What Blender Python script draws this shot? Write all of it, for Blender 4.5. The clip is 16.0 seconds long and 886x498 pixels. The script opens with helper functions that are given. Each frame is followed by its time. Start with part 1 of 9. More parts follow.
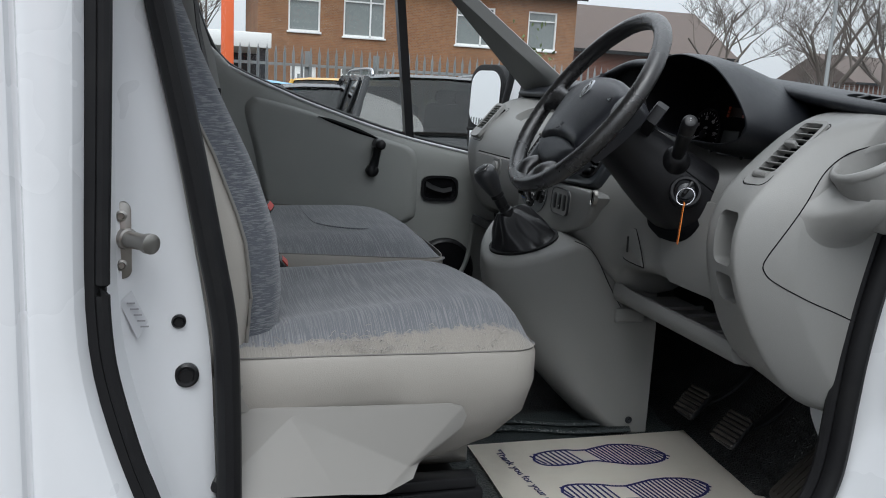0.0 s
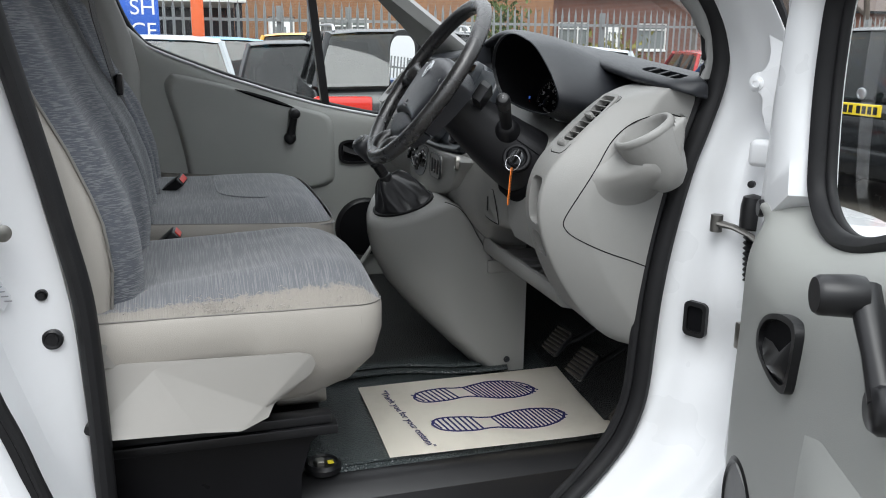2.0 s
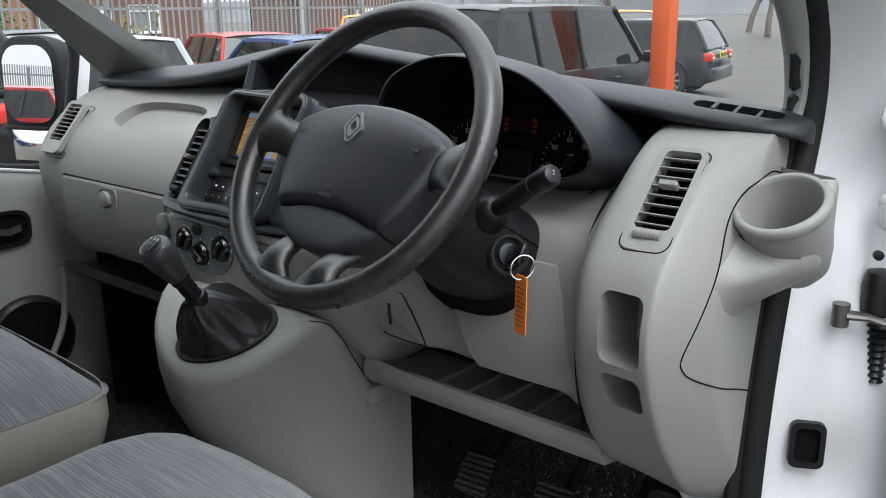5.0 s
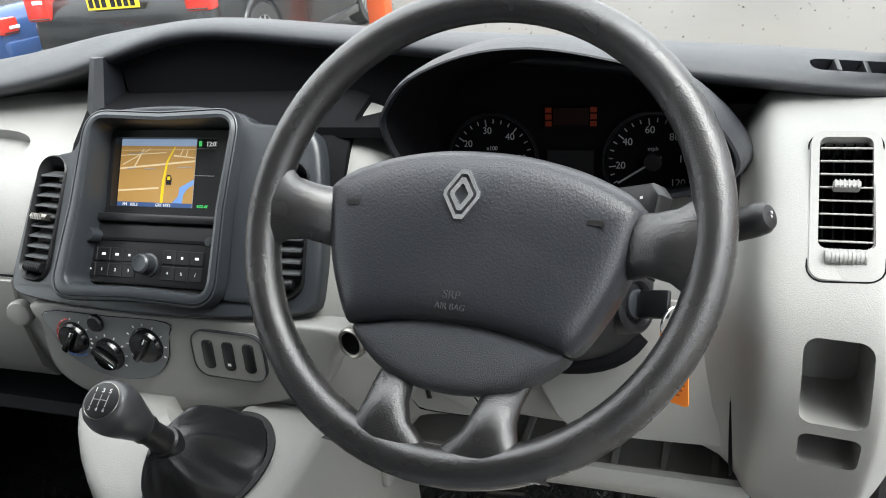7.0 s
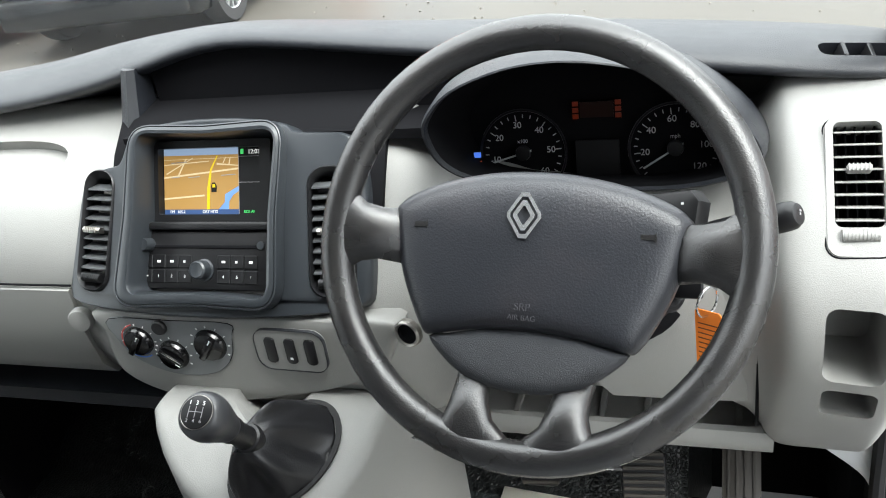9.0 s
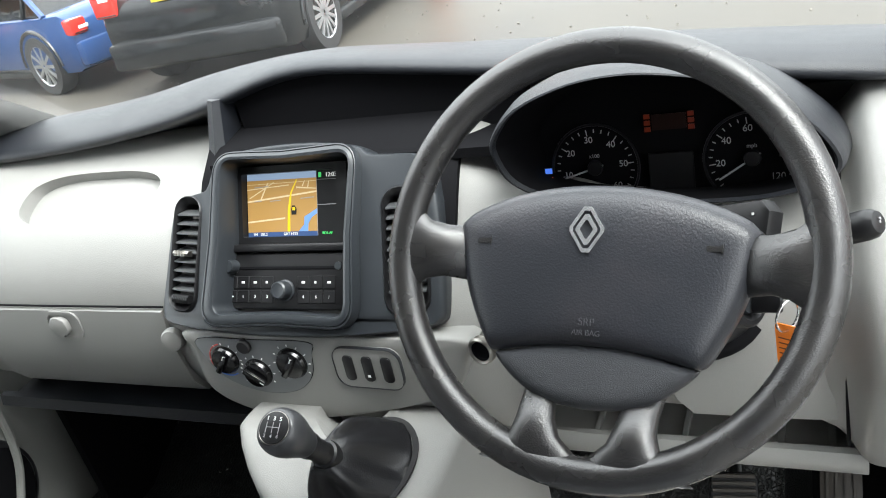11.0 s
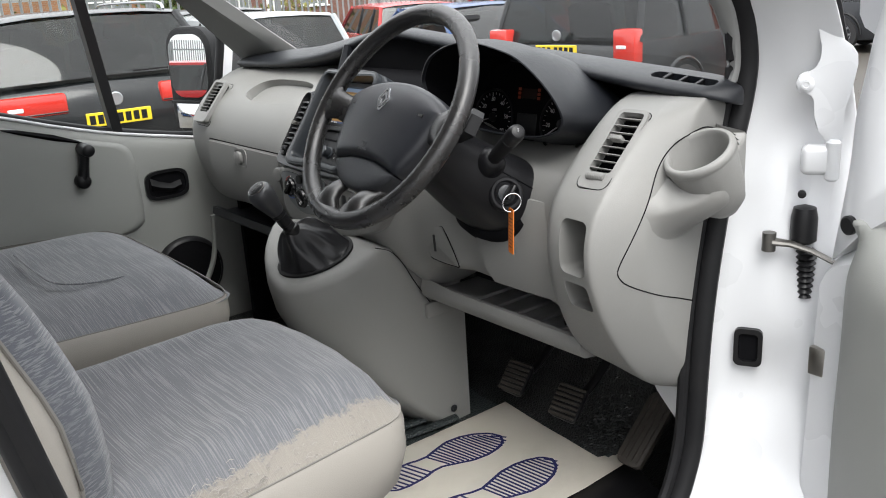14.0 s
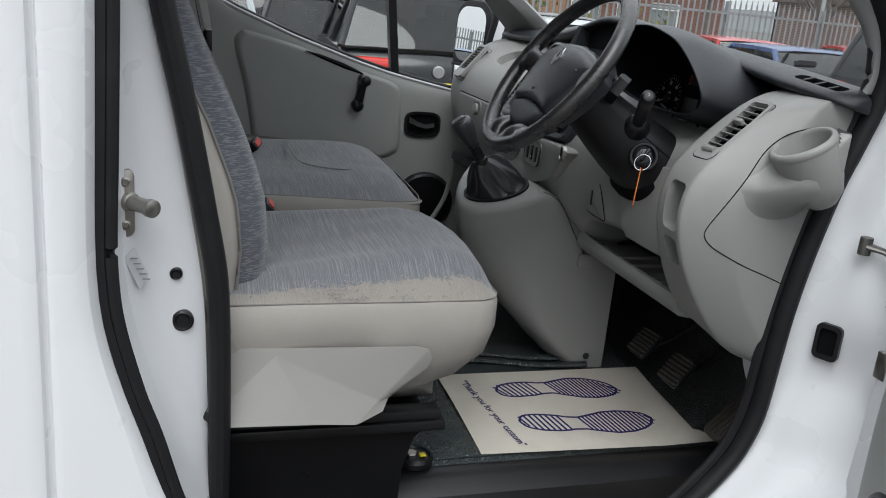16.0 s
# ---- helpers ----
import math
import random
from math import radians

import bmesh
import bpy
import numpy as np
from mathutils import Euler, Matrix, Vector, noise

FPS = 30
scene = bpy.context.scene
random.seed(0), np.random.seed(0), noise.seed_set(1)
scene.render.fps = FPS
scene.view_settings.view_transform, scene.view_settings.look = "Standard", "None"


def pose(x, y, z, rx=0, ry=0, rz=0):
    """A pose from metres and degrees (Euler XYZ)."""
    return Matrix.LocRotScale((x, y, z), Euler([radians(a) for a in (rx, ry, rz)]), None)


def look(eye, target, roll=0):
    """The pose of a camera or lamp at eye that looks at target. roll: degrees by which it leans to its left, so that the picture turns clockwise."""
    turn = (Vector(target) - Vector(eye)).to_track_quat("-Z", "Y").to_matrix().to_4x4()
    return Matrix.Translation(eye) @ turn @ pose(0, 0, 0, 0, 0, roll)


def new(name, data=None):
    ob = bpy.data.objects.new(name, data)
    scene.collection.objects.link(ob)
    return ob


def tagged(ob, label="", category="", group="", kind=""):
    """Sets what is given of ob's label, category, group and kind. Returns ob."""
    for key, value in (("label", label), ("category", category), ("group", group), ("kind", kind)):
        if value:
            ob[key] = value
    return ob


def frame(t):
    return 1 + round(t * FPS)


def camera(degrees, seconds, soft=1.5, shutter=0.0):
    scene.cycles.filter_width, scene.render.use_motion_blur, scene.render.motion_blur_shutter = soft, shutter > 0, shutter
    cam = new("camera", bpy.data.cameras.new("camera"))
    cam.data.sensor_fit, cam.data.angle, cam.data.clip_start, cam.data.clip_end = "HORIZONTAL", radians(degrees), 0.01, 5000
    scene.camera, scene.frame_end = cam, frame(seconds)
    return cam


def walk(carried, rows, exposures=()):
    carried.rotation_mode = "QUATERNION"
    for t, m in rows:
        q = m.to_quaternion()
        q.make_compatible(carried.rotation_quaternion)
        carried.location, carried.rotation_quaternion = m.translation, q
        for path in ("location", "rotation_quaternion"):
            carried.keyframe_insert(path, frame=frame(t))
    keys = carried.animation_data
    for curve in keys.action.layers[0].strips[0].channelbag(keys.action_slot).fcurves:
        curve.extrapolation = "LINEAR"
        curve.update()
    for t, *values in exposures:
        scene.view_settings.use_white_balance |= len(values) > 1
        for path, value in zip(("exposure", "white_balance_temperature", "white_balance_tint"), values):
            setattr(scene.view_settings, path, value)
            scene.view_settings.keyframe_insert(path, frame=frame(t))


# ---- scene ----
from mathutils.bvhtree import BVHTree
cam = camera(55.08, 16.0, soft=1.0)
# seconds, eye in metres, turn in degrees
PATH = [
    (0.0, -0.1866, 0.0876, 1.4964, 79.39, -3.00, -15.88),
    (0.5, -0.0907, -0.0619, 1.5178, 76.86, -3.60, -15.90),
    (1.0, -0.0534, -0.1031, 1.5336, 75.62, -2.93, -15.99),
    (1.5, -0.0152, -0.1414, 1.5653, 75.62, -2.07, -16.18),
    (2.0, 0.0040, -0.1590, 1.5746, 75.86, -0.65, -16.71),
    (2.5, 0.0089, -0.1237, 1.5882, 76.19, -0.41, -17.60),
    (3.0, -0.0492, 0.0148, 1.6064, 76.04, -0.73, -25.95),
    (3.5, -0.1507, 0.1481, 1.6381, 75.97, 0.08, -37.08),
    (4.0, -0.1923, 0.3174, 1.6371, 75.70, 0.17, -39.24),
    (4.5, -0.1905, 0.5637, 1.6298, 75.65, 1.23, -41.04),
    (4.7, -0.1976, 0.6486, 1.6274, 75.31, 0.85, -44.54),
    (6.8, -0.0783, 1.2365, 1.7183, 67.66, 5.73, -70.13),
    (7.0, -0.0860, 1.2521, 1.7289, 65.67, 5.75, -71.04),
    (7.5, -0.0958, 1.2746, 1.7679, 62.77, 6.93, -72.52),
    (8.0, -0.1015, 1.2955, 1.8112, 61.61, 7.74, -73.61),
    (8.5, -0.1167, 1.3034, 1.8234, 60.44, 7.97, -74.11),
    (9.0, -0.1279, 1.3004, 1.8338, 60.05, 8.72, -74.37),
    (9.5, -0.1432, 1.3079, 1.8400, 59.86, 9.31, -73.27),
    (9.7, -0.1452, 1.3114, 1.8412, 59.83, 10.06, -71.96),
    (11.8, -0.1148, 1.1812, 1.8204, 63.32, 13.39, -68.86),
    (12.0, -0.1145, 1.1478, 1.8179, 63.09, 13.20, -69.44),
    (12.5, -0.1031, 1.0429, 1.7654, 65.08, 9.33, -64.51),
    (13.0, -0.1113, 0.8461, 1.7285, 68.94, 4.99, -50.46),
    (13.5, -0.1782, 0.6138, 1.7009, 71.57, 5.04, -44.32),
    (14.0, -0.2825, 0.3820, 1.6753, 72.51, 3.55, -39.19),
    (14.5, -0.1896, 0.1564, 1.6121, 73.62, -2.28, -28.60),
    (15.0, -0.0969, 0.0160, 1.6097, 73.06, -4.64, -21.01),
    (15.5, -0.1934, -0.0063, 1.5916, 73.14, -4.30, -18.55),
    (16.0, -0.2001, -0.0179, 1.5961, 73.43, -5.14, -16.31),
]
EXPOSURES = [(0.0, -0.52, 6150, 9), (0.5, -0.32, 6200, 9), (1.5, -0.09, 6300, 9), (2.5, 0.06, 6350, 9), (4.0, 0.0, 6350, 9), (4.5, -0.05, 6250, 9), (6.8, 1.02, 6500, 8), (7.5, 1.20, 6500, 7), (8.5, 1.26, 6450, 6), (9.7, 1.46, 6450, 6), (12.0, 1.02, 6550, 9), (12.5, 0.84, 6700, 11), (13.0, 0.95, 6650, 11),
             (13.6, 0.42, 6600, 11), (14.2, 0.30, 6550, 10), (15.0, 0.0, 6400, 9), (16.0, -0.38, 6300, 9)]
walk(cam, [(t, pose(x, y, z, rx, ry, rz)) for t, x, y, z, rx, ry, rz in PATH], EXPOSURES)

# ---- light: overcast sky ----
world = bpy.data.worlds.new("overcast_sky")
world.use_nodes = True
scene.world = world
_n, _l = world.node_tree.nodes, world.node_tree.links
_sky = _n.new("ShaderNodeTexSky")
_sky.sky_type, _sky.sun_disc = "NISHITA", False
_sky.sun_elevation, _sky.sun_rotation = radians(57), radians(202)
_sky.air_density, _sky.dust_density, _sky.ozone_density = 1.0, 4.0, 1.0
_mix = _n.new("ShaderNodeMixRGB")          # cloud: most of the sky's blue is lost
_mix.inputs[0].default_value = 0.9
_l.new(_sky.outputs[0], _mix.inputs[1])
# an overcast sky is about three times as bright overhead as at the horizon
_tc, _sep, _rng, _grad = (_n.new("ShaderNode" + k) for k in ("TexCoord", "SeparateXYZ", "MapRange", "MixRGB"))
_l.new(_tc.outputs["Generated"], _sep.inputs[0])
_l.new(_sep.outputs["Z"], _rng.inputs["Value"])
_l.new(_rng.outputs[0], _grad.inputs[0])
_grad.inputs[1].default_value, _grad.inputs[2].default_value = (7.5, 7.7, 8.0, 1), (20.0, 20.4, 21.0, 1)
_l.new(_grad.outputs[0], _mix.inputs[2])
_l.new(_mix.outputs[0], _n["Background"].inputs[0])
_n["Background"].inputs[1].default_value = 0.15
_sun = new("sun", bpy.data.lights.new("sun", "SUN"))
_sun.data.energy, _sun.data.angle, _sun.data.color = 3.2, radians(40), (0.985, 0.99, 0.97)
_sun.matrix_world = look((0, 0, 0), (0.20, 0.50, -0.84))

# ---- materials ----
def material(name, color, rough=0.5, metal=0.0, vary=0.12, scale=9.0, grain=0.0, grain_scale=600.0, bump=0.0, bump_scale=300.0,
             dirt=None, dirt_amount=0.0, dirt_scale=4.0, spec=0.5, coat=0.0, random_tint=0.0):
    """A procedural surface: colour that drifts at two scales, uneven gloss, fine relief and some dirt."""
    m = bpy.data.materials.new(name)
    m.use_nodes = True
    nt = m.node_tree
    n, l = nt.nodes, nt.links
    b = n["Principled BSDF"]
    tc = n.new("ShaderNodeTexCoord")

    def noise_tex(s, detail=4.0, r=0.55):
        q = n.new("ShaderNodeTexNoise")
        q.inputs["Scale"].default_value, q.inputs["Detail"].default_value, q.inputs["Roughness"].default_value = s, detail, r
        l.new(tc.outputs["Object"], q.inputs["Vector"])
        return q

    big, fine = noise_tex(scale), noise_tex(grain_scale, 2.0)
    ramp = n.new("ShaderNodeMapRange")
    ramp.inputs["To Min"].default_value, ramp.inputs["To Max"].default_value = 1 - vary, 1 + vary
    l.new(big.outputs[0], ramp.inputs["Value"])
    r2 = n.new("ShaderNodeMapRange")
    r2.inputs["To Min"].default_value, r2.inputs["To Max"].default_value = 1 - grain, 1 + grain
    l.new(fine.outputs[0], r2.inputs["Value"])
    mul = n.new("ShaderNodeMath")
    mul.operation = "MULTIPLY"
    l.new(ramp.outputs[0], mul.inputs[0]), l.new(r2.outputs[0], mul.inputs[1])
    col = n.new("ShaderNodeVectorMath")
    col.operation = "SCALE"
    col.inputs[0].default_value = color
    l.new(mul.outputs[0], col.inputs["Scale"])
    out = col.outputs[0]
    if random_tint:
        oi = n.new("ShaderNodeObjectInfo")
        r3 = n.new("ShaderNodeMapRange")
        r3.inputs["To Min"].default_value, r3.inputs["To Max"].default_value = 1 - random_tint, 1 + random_tint
        l.new(oi.outputs["Random"], r3.inputs["Value"])
        sc = n.new("ShaderNodeVectorMath")
        sc.operation = "SCALE"
        l.new(out, sc.inputs[0]), l.new(r3.outputs[0], sc.inputs["Scale"])
        out = sc.outputs[0]
    if dirt is not None:
        dn = noise_tex(dirt_scale, 8.0, 0.65)
        dr = n.new("ShaderNodeMapRange")
        dr.inputs["From Min"].default_value, dr.inputs["From Max"].default_value = 0.5, 0.78
        dr.inputs["To Max"].default_value = dirt_amount
        l.new(dn.outputs[0], dr.inputs["Value"])
        mx = n.new("ShaderNodeMixRGB")
        mx.inputs[2].default_value = (*dirt, 1)
        l.new(dr.outputs[0], mx.inputs[0]), l.new(out, mx.inputs[1])
        out = mx.outputs[0]
    l.new(out, b.inputs["Base Color"])
    rr = n.new("ShaderNodeMapRange")
    rr.inputs["To Min"].default_value, rr.inputs["To Max"].default_value = max(0.0, rough - min(0.08, 0.4 * rough)), min(1.0, rough + min(0.08, 0.4 * rough))
    l.new(big.outputs[0], rr.inputs["Value"])
    l.new(rr.outputs[0], b.inputs["Roughness"])
    b.inputs["Metallic"].default_value = metal
    b.inputs["Specular IOR Level"].default_value = spec
    b.inputs["Coat Weight"].default_value = coat
    b.inputs["Coat Roughness"].default_value = 0.06
    if bump:
        bt = noise_tex(bump_scale, 3.0)
        bp = n.new("ShaderNodeBump")
        bp.inputs["Strength"].default_value, bp.inputs["Distance"].default_value = bump, 0.002
        l.new(bt.outputs[0], bp.inputs["Height"])
        l.new(bp.outputs[0], b.inputs["Normal"])
    return m


def glass_material(name, tint, gloss=1.0, rough=0.01, veil=0.0):
    """A thin pane: what lies behind it, tinted, and a mirror image that grows at a slant."""
    m = bpy.data.materials.new(name)
    m.use_nodes = True
    n, l = m.node_tree.nodes, m.node_tree.links
    n.remove(n["Principled BSDF"])
    tr, gl, lw, pw, mu, mx = (n.new("ShaderNode" + k) for k in ("BsdfTransparent", "BsdfGlossy", "LayerWeight", "Math", "Math", "MixShader"))
    tr.inputs[0].default_value = (*tint, 1)
    gl.inputs["Roughness"].default_value = rough
    lw.inputs[0].default_value = 0.5
    pw.operation, mu.operation = "POWER", "MULTIPLY_ADD"
    pw.inputs[1].default_value = 4.5
    mu.inputs[1].default_value, mu.inputs[2].default_value = 0.55 * gloss, 0.022 * gloss
    l.new(lw.outputs["Facing"], pw.inputs[0]), l.new(pw.outputs[0], mu.inputs[0]), l.new(mu.outputs[0], mx.inputs[0])
    l.new(tr.outputs[0], mx.inputs[1]), l.new(gl.outputs[0], mx.inputs[2])
    top = mx.outputs[0]
    if veil:
        # a thin dusty film, uneven over the pane; it stands in for reflected glare
        df, tl, half, film, ns, mr, tc = (n.new("ShaderNode" + k) for k in ("BsdfDiffuse", "BsdfTranslucent", "MixShader", "MixShader", "TexNoise", "MapRange", "TexCoord"))
        df.inputs[0].default_value = tl.inputs[0].default_value = (0.78, 0.79, 0.78, 1)
        half.inputs[0].default_value = 0.6
        ns.inputs["Scale"].default_value, ns.inputs["Detail"].default_value = 3.5, 5.0
        mr.inputs["To Min"].default_value, mr.inputs["To Max"].default_value = veil * 0.6, veil * 1.4
        l.new(tc.outputs["Object"], ns.inputs["Vector"]), l.new(ns.outputs[0], mr.inputs["Value"]), l.new(mr.outputs[0], film.inputs[0])
        l.new(df.outputs[0], half.inputs[1]), l.new(tl.outputs[0], half.inputs[2])
        l.new(top, film.inputs[1]), l.new(half.outputs[0], film.inputs[2])
        top = film.outputs[0]
    l.new(top, n["Material Output"].inputs[0])
    return m


def glow_material(name, color, strength=1.0):
    m = bpy.data.materials.new(name)
    m.use_nodes = True
    b = m.node_tree.nodes["Principled BSDF"]
    b.inputs["Base Color"].default_value = (*[c * 0.3 for c in color], 1)
    b.inputs["Emission Color"].default_value = (*color, 1)
    b.inputs["Emission Strength"].default_value = strength
    b.inputs["Roughness"].default_value = 0.3
    return m


def fabric_material(name, base, streak, along="y", worn=None):
    """Woven seat cloth: short pale streaks across a blue-grey ground, worn in patches."""
    m = bpy.data.materials.new(name)
    m.use_nodes = True
    n, l = m.node_tree.nodes, m.node_tree.links
    b = n["Principled BSDF"]
    tc = n.new("ShaderNodeTexCoord")
    mp = n.new("ShaderNodeMapping")
    mp.inputs["Scale"].default_value = {"y": (640, 10, 40), "b": (330, 6, 330), "z": (80, 9, 520)}[along]
    l.new(tc.outputs["Object"], mp.inputs[0])
    st = n.new("ShaderNodeTexNoise")
    st.inputs["Scale"].default_value, st.inputs["Detail"].default_value = 1.0, 1.0
    l.new(mp.outputs[0], st.inputs["Vector"])
    rp = n.new("ShaderNodeMapRange")
    rp.inputs["From Min"].default_value, rp.inputs["From Max"].default_value = 0.48, 0.62
    l.new(st.outputs[0], rp.inputs["Value"])
    pt = n.new("ShaderNodeTexNoise")
    pt.inputs["Scale"].default_value, pt.inputs["Detail"].default_value = 9.0, 5.0
    l.new(tc.outputs["Object"], pt.inputs["Vector"])
    pr = n.new("ShaderNodeMapRange")
    pr.inputs["From Min"].default_value, pr.inputs["From Max"].default_value = 0.35, 0.7
    pr.inputs["To Min"].default_value, pr.inputs["To Max"].default_value = 0.45, 0.85
    l.new(pt.outputs[0], pr.inputs["Value"])
    mu = n.new("ShaderNodeMath")
    mu.operation = "MULTIPLY"
    l.new(rp.outputs[0], mu.inputs[0]), l.new(pr.outputs[0], mu.inputs[1])
    mx = n.new("ShaderNodeMixRGB")
    mx.inputs[1].default_value, mx.inputs[2].default_value = (*base, 1), (*streak, 1)
    l.new(mu.outputs[0], mx.inputs[0])
    cloth = mx.outputs[0]
    if worn:
        # rubbed pale along one edge, in ragged patches: worn = slope, offset of that edge and the colour
        sp_ = n.new("ShaderNodeSeparateXYZ")
        l.new(tc.outputs["Object"], sp_.inputs[0])
        e1 = n.new("ShaderNodeMath")
        e1.operation = "MULTIPLY_ADD"
        e1.inputs[1].default_value, e1.inputs[2].default_value = -worn[0], worn[1]
        l.new(sp_.outputs["X"], e1.inputs[0])
        e2 = n.new("ShaderNodeMath")
        e2.operation = "ADD"
        l.new(e1.outputs[0], e2.inputs[0]), l.new(sp_.outputs["Y"], e2.inputs[1])
        rag = n.new("ShaderNodeTexNoise")
        rag.inputs["Scale"].default_value, rag.inputs["Detail"].default_value, rag.inputs["Roughness"].default_value = 60.0, 9.0, 0.85
        l.new(tc.outputs["Object"], rag.inputs["Vector"])
        e3 = n.new("ShaderNodeMath")
        e3.operation = "MULTIPLY_ADD"
        e3.inputs[1].default_value = -0.062
        l.new(rag.outputs[0], e3.inputs[0]), l.new(e2.outputs[0], e3.inputs[2])
        e4 = n.new("ShaderNodeMapRange")
        e4.inputs["From Min"].default_value, e4.inputs["From Max"].default_value = 0.003, -0.002
        e4.inputs["To Max"].default_value = 0.85
        l.new(e3.outputs[0], e4.inputs["Value"])
        e5 = n.new("ShaderNodeMixRGB")
        e5.inputs[2].default_value = (*worn[2], 1)
        l.new(e4.outputs[0], e5.inputs[0]), l.new(cloth, e5.inputs[1])
        cloth = e5.outputs[0]
    wv = n.new("ShaderNodeTexNoise")
    wv.inputs["Scale"].default_value = 900.0
    l.new(tc.outputs["Object"], wv.inputs["Vector"])
    wr = n.new("ShaderNodeMapRange")
    wr.inputs["To Min"].default_value, wr.inputs["To Max"].default_value = 0.7, 1.3
    l.new(wv.outputs[0], wr.inputs["Value"])
    sc = n.new("ShaderNodeVectorMath")
    sc.operation = "SCALE"
    l.new(cloth, sc.inputs[0]), l.new(wr.outputs[0], sc.inputs["Scale"])
    l.new(sc.outputs[0], b.inputs["Base Color"])
    b.inputs["Roughness"].default_value = 0.95
    b.inputs["Specular IOR Level"].default_value = 0.15
    b.inputs["Sheen Weight"].default_value = 0.25
    bp = n.new("ShaderNodeBump")
    bp.inputs["Strength"].default_value, bp.inputs["Distance"].default_value = 0.5, 0.0015
    l.new(mu.outputs[0], bp.inputs["Height"])
    l.new(bp.outputs[0], b.inputs["Normal"])
    return m


def brick_material(name, c1, c2, mortar, scale=4.4):
    m = bpy.data.materials.new(name)
    m.use_nodes = True
    n, l = m.node_tree.nodes, m.node_tree.links
    b = n["Principled BSDF"]
    tc, mp, br, ns, mx = (n.new("ShaderNode" + k) for k in ("TexCoord", "Mapping", "TexBrick", "TexNoise", "MixRGB"))
    mp.inputs["Rotation"].default_value = (radians(90), 0, 0)
    l.new(tc.outputs["Object"], mp.inputs[0]), l.new(mp.outputs[0], br.inputs["Vector"])
    br.inputs["Color1"].default_value, br.inputs["Color2"].default_value, br.inputs["Mortar"].default_value = (*c1, 1), (*c2, 1), (*mortar, 1)
    br.inputs["Scale"].default_value = scale
    br.inputs["Mortar Size"].default_value = 0.02
    ns.inputs["Scale"].default_value, ns.inputs["Detail"].default_value = 0.8, 6.0
    l.new(tc.outputs["Object"], ns.inputs["Vector"])
    mx.blend_type, mx.inputs[0].default_value = "MULTIPLY", 0.5
    l.new(br.outputs[0], mx.inputs[1]), l.new(ns.outputs[0], mx.inputs[2])
    l.new(mx.outputs[0], b.inputs["Base Color"])
    b.inputs["Roughness"].default_value = 0.9
    return m


WHITE = material("white_van_paint", (0.665, 0.675, 0.69), 0.28, vary=0.02, scale=3, coat=0.4, dirt=(0.45, 0.43, 0.38), dirt_amount=0.10, dirt_scale=7)
GREY = material("grey_moulded_plastic", (0.230, 0.228, 0.219), 0.48, vary=0.05, scale=5, grain=0.06, bump=0.22, bump_scale=850, dirt=(0.25, 0.24, 0.22), dirt_amount=0.25, dirt_scale=9)
DOORGREY = material("door_trim_plastic", (0.272, 0.278, 0.264), 0.5, vary=0.04, scale=4, grain=0.06, bump=0.25, bump_scale=700, dirt=(0.36, 0.35, 0.33), dirt_amount=0.18, dirt_scale=6)
PILLAR = material("pillar_plastic", (0.20, 0.202, 0.198), 0.55, vary=0.04, scale=5, bump=0.1, bump_scale=800)
DARK = material("dark_soft_plastic", (0.0098, 0.0112, 0.0148), 0.43, vary=0.08, scale=12, grain=0.06, bump=0.3, bump_scale=900, dirt=(0.06, 0.06, 0.06), dirt_amount=0.18, dirt_scale=14, spec=0.5)
SLATE = material("slate_bezel_plastic", (0.0235, 0.0268, 0.031), 0.32, vary=0.06, scale=10, grain=0.05, bump=0.10, bump_scale=1200)
SHROUDP = material("column_plastic", (0.0095, 0.0095, 0.011), 0.42, spec=0.3, vary=0.06, scale=12, bump=0.08, bump_scale=1400)
BLACK = material("black_plastic", (0.009, 0.009, 0.010), 0.36, vary=0.1, scale=20, spec=0.35)
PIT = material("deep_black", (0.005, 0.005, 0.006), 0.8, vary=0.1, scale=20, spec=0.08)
RUBBER = material("rubber_seal", (0.010, 0.010, 0.011), 0.55, spec=0.22, vary=0.15, scale=25, dirt=(0.03, 0.03, 0.028), dirt_amount=0.25, dirt_scale=18)
PADSKIN = material("airbag_skin", (0.0225, 0.024, 0.029), 0.33, vary=0.12, scale=14, bump=0.24, bump_scale=560, spec=0.5, dirt=(0.055, 0.046, 0.05), dirt_amount=0.35, dirt_scale=12)
LEATHER = material("worn_wheel_skin", (0.0150, 0.0145, 0.0150), 0.27, vary=0.15, scale=16, bump=0.24, bump_scale=680, spec=0.85, dirt=(0.050, 0.047, 0.044), dirt_amount=0.5, dirt_scale=22)
GAITER = material("gaiter_skin", (0.0115, 0.0115, 0.013), 0.30, vary=0.1, scale=20, bump=0.2, bump_scale=500, spec=0.4)
VINYL = material("seat_vinyl", (0.325, 0.305, 0.275), 0.55, vary=0.06, scale=7, grain=0.03, bump=0.2, bump_scale=600, dirt=(0.30, 0.28, 0.25), dirt_amount=0.3, dirt_scale=6)
TRIM = material("seat_side_plastic", (0.262, 0.252, 0.235), 0.45, vary=0.04, scale=6, bump=0.1, bump_scale=900, dirt=(0.3, 0.28, 0.26), dirt_amount=0.25, dirt_scale=9)
FABRIC = fabric_material("blue_grey_seat_cloth", (0.130, 0.134, 0.146), (0.230, 0.231, 0.235))
FABRIC_WORN = fabric_material("worn_blue_grey_seat_cloth", (0.130, 0.134, 0.146), (0.230, 0.231, 0.235), worn=(0.1925, 0.2218, (0.262, 0.240, 0.208)))
